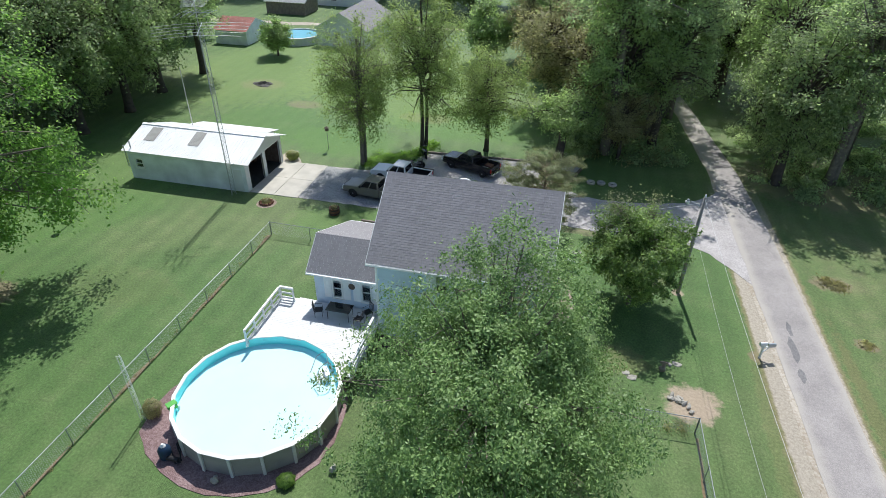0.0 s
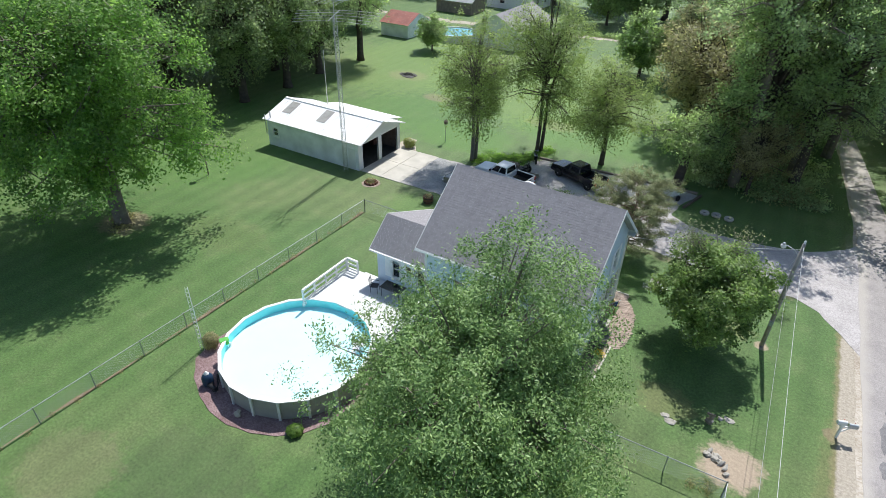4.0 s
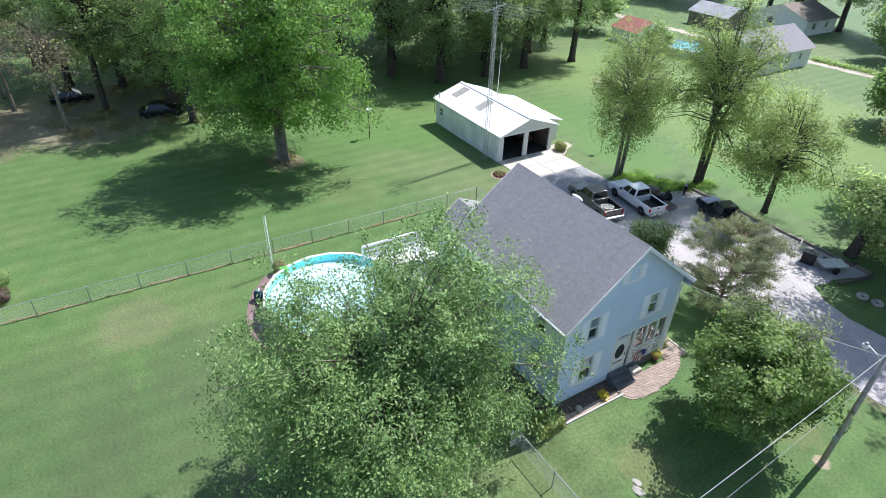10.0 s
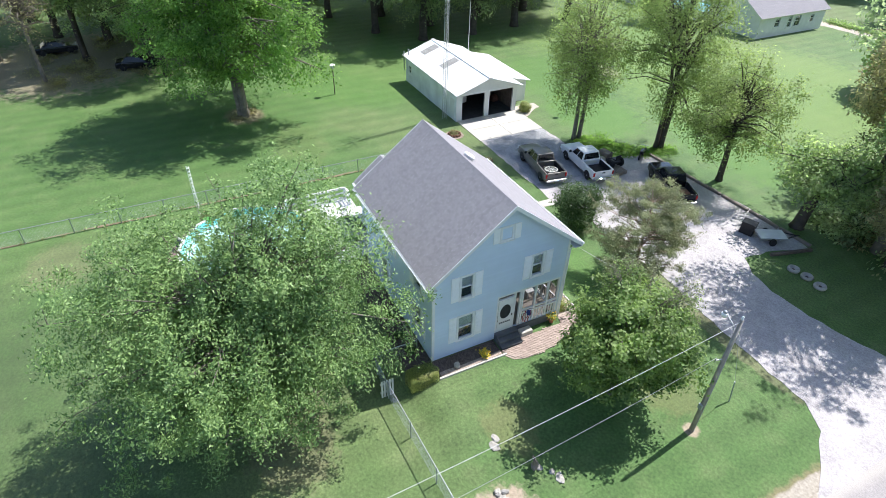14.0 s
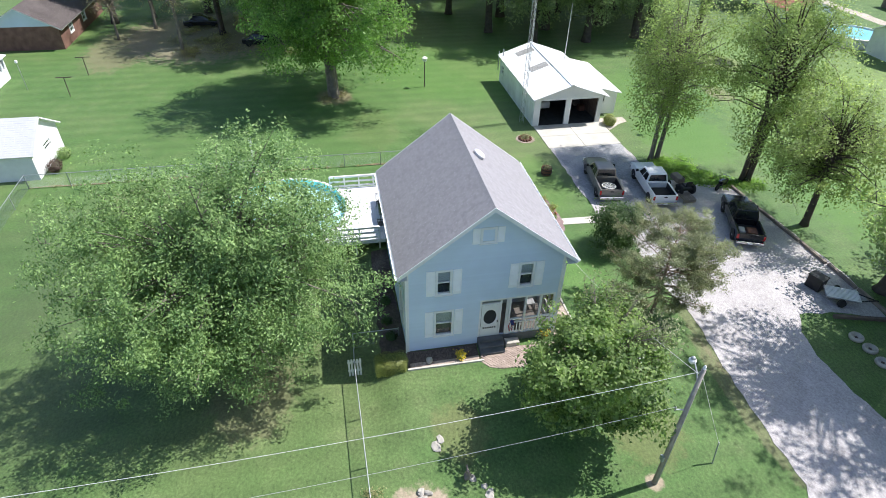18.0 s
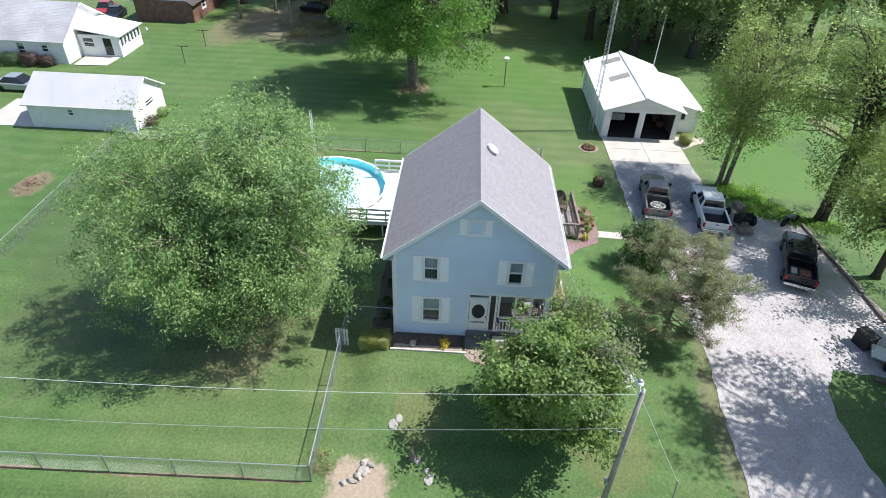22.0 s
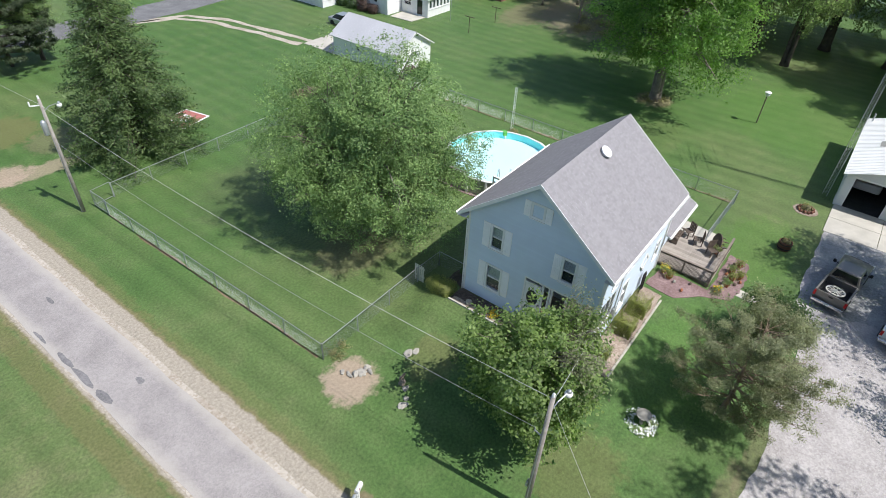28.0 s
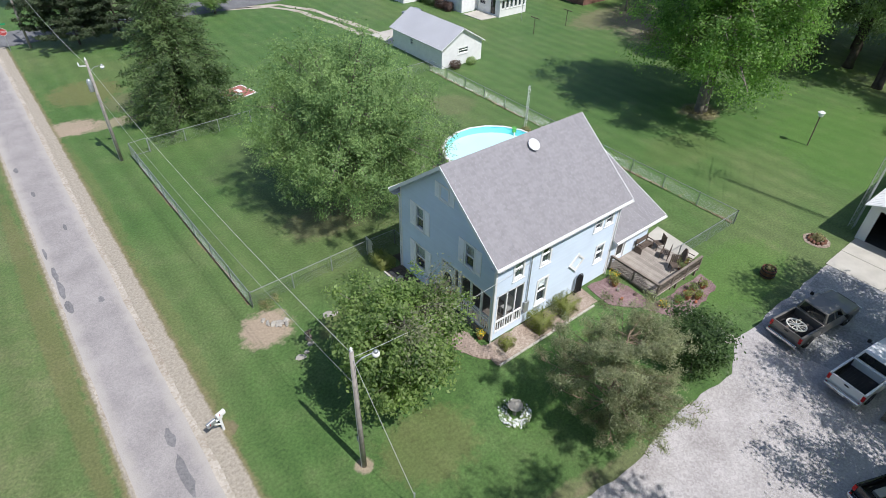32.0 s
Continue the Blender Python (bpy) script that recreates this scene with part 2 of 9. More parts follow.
    # loose gravel and dead grass that fray out beside the straight lane
    for mid_x, half, col, fray in ((18.5, 2.3, (0.24, 0.21, 0.105), 0.9), (18.5, 2.08, (0.45, 0.395, 0.325), 0.45)):
        of = n.new("ShaderNodeMath")
        of.operation = "SUBTRACT"
        l.new(sx.outputs[0], of.inputs[0])
        of.inputs[1].default_value = mid_x
        ab = n.new("ShaderNodeMath")
        ab.operation = "ABSOLUTE"
        l.new(of.outputs[0], ab.inputs[0])
        ad = n.new("ShaderNodeMath")
        ad.operation = "MULTIPLY_ADD"
        l.new(edge, ad.inputs[0])
        ad.inputs[1].default_value = fray
        l.new(ab.outputs[0], ad.inputs[2])
        mr = n.new("ShaderNodeMapRange")
        mr.interpolation_type = "SMOOTHSTEP"
        mr.inputs[1].default_value, mr.inputs[2].default_value, mr.inputs[3].default_value, mr.inputs[4].default_value = half + fray * 0.3, half + fray * 0.68, 0.9, 0.0
        l.new(ad.outputs[0], mr.inputs[0])
        north = n.new("ShaderNodeMapRange")
        north.inputs[1].default_value, north.inputs[2].default_value, north.inputs[3].default_value, north.inputs[4].default_value = 14.0, 24.0, 1.0, 0.0
        l.new(sx.outputs[1], north.inputs[0])
        both = n.new("ShaderNodeMath")
        both.operation = "MULTIPLY"
        l.new(mr.outputs[0], both.inputs[0])
        l.new(north.outputs[0], both.inputs[1])
        sm = n.new("ShaderNodeMix")
        sm.data_type = "RGBA"
        l.new(both.outputs[0], sm.inputs[0])
        l.new(last, sm.inputs[6])
        tone = ramp_node(nt, fine, [(0.3, tuple(c * 0.6 for c in col)), (0.55, col), (0.75, tuple(min(1, c * 1.3) for c in col))])
        l.new(tone.outputs[0], sm.inputs[7])
        last = sm.outputs[2]
    l.new(last, b.inputs["Base Color"])
    bp = n.new("ShaderNodeBump")
    bp.inputs["Strength"].default_value, bp.inputs["Distance"].default_value = 0.6, 0.05
    l.new(blade, bp.inputs["Height"])
    l.new(bp.outputs[0], b.inputs["Normal"])
    return m


def gravel_mat(name, c0, c1, c2, size=14.0):
    """Loose crushed stone: cells of differing tone, worn tracks and dusty patches."""
    m = bpy.data.materials.new(name)
    m.use_nodes = True
    nt = m.node_tree
    n, l = nt.nodes, nt.links
    b = n["Principled BSDF"]
    b.inputs["Roughness"].default_value, b.inputs["Specular IOR Level"].default_value = 0.9, 0.2
    tc = n.new("ShaderNodeTexCoord")
    vo, nz, n3 = n.new("ShaderNodeTexVoronoi"), n.new("ShaderNodeTexNoise"), n.new("ShaderNodeTexNoise")
    vo.inputs["Scale"].default_value, nz.inputs["Scale"].default_value, n3.inputs["Scale"].default_value = size, 0.6, 5
    nz.inputs["Detail"].default_value, n3.inputs["Detail"].default_value = 6, 6
    for x in (vo, nz, n3):
        l.new(tc.outputs["Object"], x.inputs["Vector"])
    a = n.new("ShaderNodeMath")
    a.operation = "MULTIPLY_ADD"
    sep = n.new("ShaderNodeSeparateColor")
    l.new(vo.outputs["Color"], sep.inputs[0])
    l.new(sep.outputs[0], a.inputs[0])
    a.inputs[1].default_value = 0.35
    mid = n.new("ShaderNodeMath")
    mid.operation = "MULTIPLY_ADD"
    l.new(n3.outputs["Fac"], mid.inputs[0])
    mid.inputs[1].default_value = 0.5
    l.new(nz.outputs["Fac"], mid.inputs[2])
    half = n.new("ShaderNodeMath")
    half.operation = "MULTIPLY_ADD"
    l.new(mid.outputs[0], half.inputs[0])
    half.inputs[1].default_value, half.inputs[2].default_value = 0.9, -0.32
    l.new(half.outputs[0], a.inputs[2])
    r = ramp_node(nt, a.outputs[0], [(0.2, c0), (0.5, c1), (0.8, c2)])
    l.new(r.outputs[0], b.inputs["Base Color"])
    bp = n.new("ShaderNodeBump")
    bp.inputs["Strength"].default_value, bp.inputs["Distance"].default_value = 0.5, 0.03
    l.new(vo.outputs["Distance"], bp.inputs["Height"])
    l.new(bp.outputs[0], b.inputs["Normal"])
    return m


def shingle_mat():
    """Asphalt shingle: tabs of slightly differing grey, granules, and streaks of weathering that run down the slope."""
    m = mat("grey_shingle", (0.285, 0.272, 0.28), 0.92, 0.09, 6.0, 40, 0.4, island=0.7, spec=0.15)
    nt = m.node_tree
    n, l = nt.nodes, nt.links
    b = n["Principled BSDF"]
    src = b.inputs["Base Color"].links[0].from_socket
    tc, mp, nz = n.new("ShaderNodeTexCoord"), n.new("ShaderNodeMapping"), n.new("ShaderNodeTexNoise")
    mp.inputs["Scale"].default_value = (2.2, 0.25, 0.25)
    l.new(tc.outputs["Object"], mp.inputs["Vector"])
    l.new(mp.outputs[0], nz.inputs["Vector"])
    nz.inputs["Scale"].default_value, nz.inputs["Detail"].default_value, nz.inputs["Roughness"].default_value = 1.0, 6, 0.68
    mr = n.new("ShaderNodeMapRange")
    mr.inputs[1].default_value, mr.inputs[2].default_value, mr.inputs[3].default_value, mr.inputs[4].default_value = 0.3, 0.66, 0.93, 1.03
    l.new(nz.outputs["Fac"], mr.inputs[0])
    sc = n.new("ShaderNodeVectorMath")
    sc.operation = "SCALE"
    l.new(src, sc.inputs[0])
    l.new(mr.outputs[0], sc.inputs[3])
    l.new(sc.outputs[0], b.inputs["Base Color"])
    return m


def lane_mat(name, c0, c1, c2):
    """Worn asphalt that turns dusty and pale towards both edges of the straight lane."""
    m = gravel_mat(name, c0, c1, c2, 22)
    nt = m.node_tree
    n, l = nt.nodes, nt.links
    b = n["Principled BSDF"]
    src = b.inputs["Base Color"].links[0].from_socket
    tc, sx, nz = n.new("ShaderNodeTexCoord"), n.new("ShaderNodeSeparateXYZ"), n.new("ShaderNodeTexNoise")
    l.new(tc.outputs["Object"], sx.inputs[0])
    l.new(tc.outputs["Object"], nz.inputs["Vector"])
    nz.inputs["Scale"].default_value, nz.inputs["Detail"].default_value = 0.9, 6
    off = n.new("ShaderNodeMath")
    off.operation = "SUBTRACT"
    l.new(sx.outputs[0], off.inputs[0])
    off.inputs[1].default_value = 18.95
    ab = n.new("ShaderNodeMath")
    ab.operation = "ABSOLUTE"
    l.new(off.outputs[0], ab.inputs[0])
    ad = n.new("ShaderNodeMath")
    ad.operation = "MULTIPLY_ADD"
    l.new(nz.outputs["Fac"], ad.inputs[0])
    ad.inputs[1].default_value = 0.8
    l.new(ab.outputs[0], ad.inputs[2])
    mr = n.new("ShaderNodeMapRange")
    mr.inputs[1].default_value, mr.inputs[2].default_value, mr.inputs[3].default_value, mr.inputs[4].default_value = 1.25, 1.75, 0.0, 0.8
    l.new(ad.outputs[0], mr.inputs[0])
    mx = n.new("ShaderNodeMix")
    mx.data_type = "RGBA"
    l.new(mr.outputs[0], mx.inputs[0])
    l.new(src, mx.inputs[6])
    mx.inputs[7].default_value = (0.45, 0.415, 0.375, 1)
    l.new(mx.outputs[2], b.inputs["Base Color"])
    return m


def glass_mat(name, tint=(0.9, 0.95, 0.95), rough=0.02):
    m = bpy.data.materials.new(name)
    m.use_nodes = True
    b = m.node_tree.nodes["Principled BSDF"]
    b.inputs["Base Color"].default_value = (*tint, 1)
    b.inputs["Transmission Weight"].default_value = 1.0
    b.inputs["Roughness"].default_value = rough
    b.inputs["IOR"].default_value = 1.45
    return m


def screen_mat(name, color, open_share):
    """Fine insect screen: dark wires too fine to see, with light coming through between them."""
    m = bpy.data.materials.new(name)
    m.use_nodes = True
    n, l = m.node_tree.nodes, m.node_tree.links
    b, tr, mx = n["Principled BSDF"], n.new("ShaderNodeBsdfTransparent"), n.new("ShaderNodeMixShader")
    b.inputs["Base Color"].default_value = (*color, 1)
    b.inputs["Roughness"].default_value = 0.8
    mx.inputs[0].default_value = open_share
    l.new(b.outputs[0], mx.inputs[1])
    l.new(tr.outputs[0], mx.inputs[2])
    l.new(mx.outputs[0], n["Material Output"].inputs["Surface"])
    return m


LAWN = grass_mat()
MESHSCREEN = screen_mat("insect_screen", (0.03, 0.03, 0.033), 0.55)
GRAVEL = gravel_mat("white_gravel", (0.31, 0.285, 0.278), (0.415, 0.387, 0.378), (0.52, 0.49, 0.48))
VERGE = gravel_mat("verge_gravel", (0.31, 0.26, 0.2), (0.42, 0.37, 0.305), (0.53, 0.48, 0.41), 9)
ASPHALT = lane_mat("worn_asphalt", (0.26, 0.24, 0.232), (0.327, 0.302, 0.291), (0.395, 0.365, 0.35))
ASPHALT_DARK = gravel_mat("grey_asphalt", (0.12, 0.12, 0.125), (0.17, 0.17, 0.175), (0.24, 0.24, 0.24), 22)
CONCRETE = mat("concrete", (0.49, 0.46, 0.4), 0.85, 0.14, 0.7, 18)
MULCH = gravel_mat("red_mulch", (0.145, 0.092, 0.088), (0.225, 0.15, 0.147), (0.33, 0.24, 0.235), 18)
SOIL = gravel_mat("brown_soil", (0.13, 0.095, 0.055), (0.2, 0.15, 0.09), (0.27, 0.21, 0.13), 12)
DARKMULCH = gravel_mat("dark_mulch", (0.05, 0.04, 0.035), (0.09, 0.07, 0.06), (0.16, 0.13, 0.11), 18)
PEBBLE = gravel_mat("brown_pebbles", (0.2, 0.15, 0.115), (0.32, 0.25, 0.2), (0.48, 0.4, 0.33), 16)
SIDING = mat("pale_blue_siding", (0.625, 0.715, 0.82), 0.5, 0.04, 0.8, 25, 0.05, spec=0.4, island=0.5)
WHITE = mat("white_paint", (0.8, 0.8, 0.79), 0.45, 0.05, 2, 30, 0.05)
WHITE_METAL = mat("white_metal_siding", (0.74, 0.75, 0.75), 0.4, 0.07, 0.8, 12, 0.05, spec=0.5)
GAR_WALL = mat("weathered_white_metal", (0.77, 0.79, 0.815), 0.5, 0.16, 0.7, 9, 0.05, spec=0.4)
GAR_ROOF = mat("white_metal_roof", (0.88, 0.875, 0.85), 0.4, 0.06, 0.5, 10, 0.05, spec=0.5)
SKYLIGHT = mat("fibreglass_panel", (0.36, 0.35, 0.32), 0.5, 0.15, 2, 20, 0.05)
SHINGLE = shingle_mat()
SHINGLE_DARK = mat("dark_brown_shingle", (0.10, 0.085, 0.08), 0.92, 0.2, 0.45, 30, 0.4, island=0.55, spec=0.15)
SHINGLE_PALE = mat("pale_grey_shingle", (0.37, 0.37, 0.38), 0.92, 0.2, 0.3, 30, 0.4, island=0.25, spec=0.15)
SHED_ROOF = mat("pale_metal_shed_roof", (0.5, 0.5, 0.52), 0.5, 0.06, 0.5, 12, 0.05, spec=0.4)
SHUTTER = mat("white_shutter", (0.9, 0.9, 0.9), 0.5, 0.03, 3, 30, 0.05)
GLASS = glass_mat("window_glass")
DARKROOM = mat("painted_dim_interior", (0.05, 0.05, 0.05), 0.9, 0.2, 2, 20, 0)
# dark blue-grey that stands for the unlit room behind a pane
DIMBACKING = mat("dark_blue_dim_backing", (0.035, 0.042, 0.055), 0.9, 0.2, 3, 25, 0)
BLIND = mat("window_blind", (0.55, 0.58, 0.6), 0.7, 0.08, 2, 20, 0.05)
SCREEN = mat("insect_screen", (0.035, 0.037, 0.04), 0.8, 0.1, 6, 60, 0.05)
FOUND = mat("grey_block", (0.34, 0.33, 0.32), 0.9, 0.2, 1.5, 14)
POOLWALL = mat("beige_pool_wall", (0.38, 0.36, 0.32), 0.5, 0.12, 1.2, 14, 0.05)
POOLLINER = mat("turquoise_liner", (0.28, 0.88, 0.88), 0.5, 0.04, 1, 10, 0)
POOLCOVER = mat("pale_pool_water", (0.54, 0.85, 0.88), 0.6, 0.03, 0.6, 8, 0.05)
POOLCAP = mat("white_pool_rim", (0.72, 0.71, 0.68), 0.45, 0.06, 2, 20, 0.05)
DECKWHITE = mat("white_deck_paint", (0.66, 0.66, 0.65), 0.6, 0.08, 1.5, 25, 0.1, objrand=0.5)
DECKGREY = mat("weathered_deck_wood", (0.34, 0.30, 0.26), 0.8, 0.18, 2, 25, 0.2, objrand=0.9)
GREYWOOD = mat("weathered_rail_wood", (0.24, 0.2, 0.165), 0.85, 0.25, 2, 25, 0.2)
POLEWOOD = mat("grey_pole_wood", (0.33, 0.3, 0.27), 0.85, 0.2, 3, 25, 0.3)
DARKWOOD = mat("dark_post_wood", (0.13, 0.10, 0.08), 0.85, 0.25, 3, 25, 0.3)
GALV = mat("galvanised_steel", (0.42, 0.44, 0.45), 0.45, 0.12, 3, 30, 0.05, metal=0.6)
CABLE = mat("pale_aluminium_cable", (0.58, 0.58, 0.57), 0.5, 0.08, 3, 30, 0.05)
STEEL = mat("grey_tower_steel", (0.5, 0.5, 0.5), 0.5, 0.15, 3, 30, 0.05, metal=0.5)
BLACK = mat("black_plastic", (0.02, 0.02, 0.022), 0.45, 0.2, 4, 30, 0.05)
RUBBER = mat("tyre_rubber", (0.025, 0.025, 0.025), 0.85, 0.2, 5, 40, 0.1)
ALLOY = mat("silver_alloy", (0.5, 0.5, 0.51), 0.3, 0.1, 5, 30, 0.02, metal=0.9)
CHROME = mat("chrome", (0.65, 0.65, 0.66), 0.15, 0.05, 5, 30, 0, metal=1.0)
REDLENS = mat("red_lamp_lens", (0.45, 0.02, 0.02), 0.2, 0.1, 5, 30, 0)
CLEARLENS = mat("clear_lamp_lens", (0.75, 0.75, 0.72), 0.15, 0.05, 5, 30, 0)
CARGLASS = mat("tinted_glass", (0.015, 0.018, 0.02), 0.06, 0.1, 2, 20, 0, spec=0.6)
PAINT_TAN = mat("pewter_car_paint", (0.19, 0.175, 0.155), 0.35, 0.06, 2, 30, 0, metal=0.2, coat=0.6)
PAINT_WHITE = mat("white_car_paint", (0.8, 0.8, 0.8), 0.3, 0.03, 2, 30, 0, coat=0.6)
PAINT_BLACK = mat("black_car_paint", (0.012, 0.012, 0.014), 0.25, 0.1, 2, 30, 0, coat=0.6)
PAINT_SILVER = mat("silver_car_paint", (0.42, 0.44, 0.47), 0.3, 0.05, 2, 30, 0, metal=0.5, coat=0.6)
BRICKRED = mat("brown_brick", (0.2, 0.11, 0.085), 0.9, 0.25, 1.5, 12, 0.2, objrand=0.6)
PAVER = mat("pale_brown_brick", (0.38, 0.3, 0.25), 0.9, 0.18, 1.5, 20, 0.2, objrand=0.9)
STONE = mat("pale_fieldstone", (0.38, 0.355, 0.31), 0.9, 0.2, 3, 20, 0.3, objrand=0.5)
BARK = mat("grey_bark", (0.2, 0.175, 0.14), 0.95, 0.3, 2.5, 18, 0.6)
BARKTAN = mat("tan_branch_bark", (0.29, 0.21, 0.15), 0.95, 0.25, 2.5, 18, 0.4)
FADEDRED = mat("faded_red_paint", (0.4, 0.15, 0.13), 0.8, 0.15, 2, 20, 0.1)
STEPGREY = mat("dark_grey_step_paint", (0.13, 0.135, 0.14), 0.7, 0.2, 2, 25, 0.1)
BARKDARK = mat("dark_bark", (0.085, 0.07, 0.058), 0.95, 0.3, 2.5, 18, 0.6)
RUST = mat("rusty_brown", (0.16, 0.075, 0.05), 0.8, 0.3, 4, 25, 0.2)
GREENPL = mat("green_plastic", (0.12, 0.42, 0.08), 0.5, 0.1, 4, 25, 0.05)
REDCLOTH = mat("red_cloth", (0.42, 0.07, 0.07), 0.8, 0.1, 4, 40, 0.1)
BLUECLOTH = mat("navy_cloth", (0.03, 0.05, 0.2), 0.8, 0.1, 4, 40, 0.1)
CREAM = mat("cream_gable", (0.72, 0.7, 0.62), 0.6, 0.06, 2, 20, 0.05)
YELLOW = mat("yellow_flowers", (0.7, 0.5, 0.03), 0.7, 0.2, 9, 40, 0.1)
TERRA = mat("terracotta", (0.36, 0.14, 0.08), 0.8, 0.15, 4, 30, 0.1)
SIGNGREEN = mat("sign_green", (0.02, 0.28, 0.12), 0.4, 0.05, 4, 30, 0)
ASH = mat("grey_ash", (0.1, 0.095, 0.09), 0.95, 0.4, 3, 20, 0.3)
WATER = mat("pale_blue_water", (0.25, 0.58, 0.72), 0.08, 0.05, 1, 8, 0.05, spec=0.5)
LEAF_ELM = leaf_mat("elm_leaf", (0.076, 0.152, 0.045), (0.295, 0.418, 0.145), 0.05)
LEAF_MAPLE = leaf_mat("maple_leaf", (0.045, 0.092, 0.028), (0.34, 0.44, 0.155), 0.36)
LEAF_PINE = leaf_mat("dry_needle", (0.1, 0.115, 0.06), (0.37, 0.385, 0.225), 0.3)
LEAF_BUSH = leaf_mat("dark_bush_leaf", (0.03, 0.065, 0.02), (0.1, 0.16, 0.05), 0.2)
LEAF_ASH = leaf_mat("yellow_green_leaf", (0.13, 0.17, 0.06), (0.39, 0.455, 0.185), 0.48)
LEAF_OAK = leaf_mat("deep_green_leaf", (0.12, 0.17, 0.075), (0.43, 0.52, 0.25), 0.5)
LEAF_BRIGHT = leaf_mat("bright_green_leaf", (0.08, 0.16, 0.035), (0.28, 0.4, 0.1), 0.5)
LEAF_SILVER = leaf_mat("silver_maple_leaf", (0.065, 0.135, 0.033), (0.27, 0.41, 0.11), 0.42)
LEAF_WOOD = leaf_mat("woodland_leaf", (0.155, 0.2, 0.115), (0.49, 0.565, 0.33), 0.5)
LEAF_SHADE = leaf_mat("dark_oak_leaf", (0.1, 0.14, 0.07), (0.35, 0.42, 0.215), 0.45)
LEAF_CONIFER = leaf_mat("spruce_needle", (0.036, 0.072, 0.026), (0.2, 0.275, 0.105), 0.22)
LEAF_DARKPINE = leaf_mat("dark_pine_needle", (0.03, 0.048, 0.025), (0.12, 0.155, 0.08), 0.2)
LEAF_DARKRED = leaf_mat("wine_red_leaf", (0.05, 0.035, 0.03), (0.16, 0.1, 0.08), 0.2)
LEAF_HEDGE = leaf_mat("clipped_hedge_leaf", (0.14, 0.165, 0.045), (0.38, 0.4, 0.135), 0.3)
LEAF_DRY = leaf_mat("dry_leaf", (0.17, 0.155, 0.08), (0.42, 0.385, 0.22), 0.4)


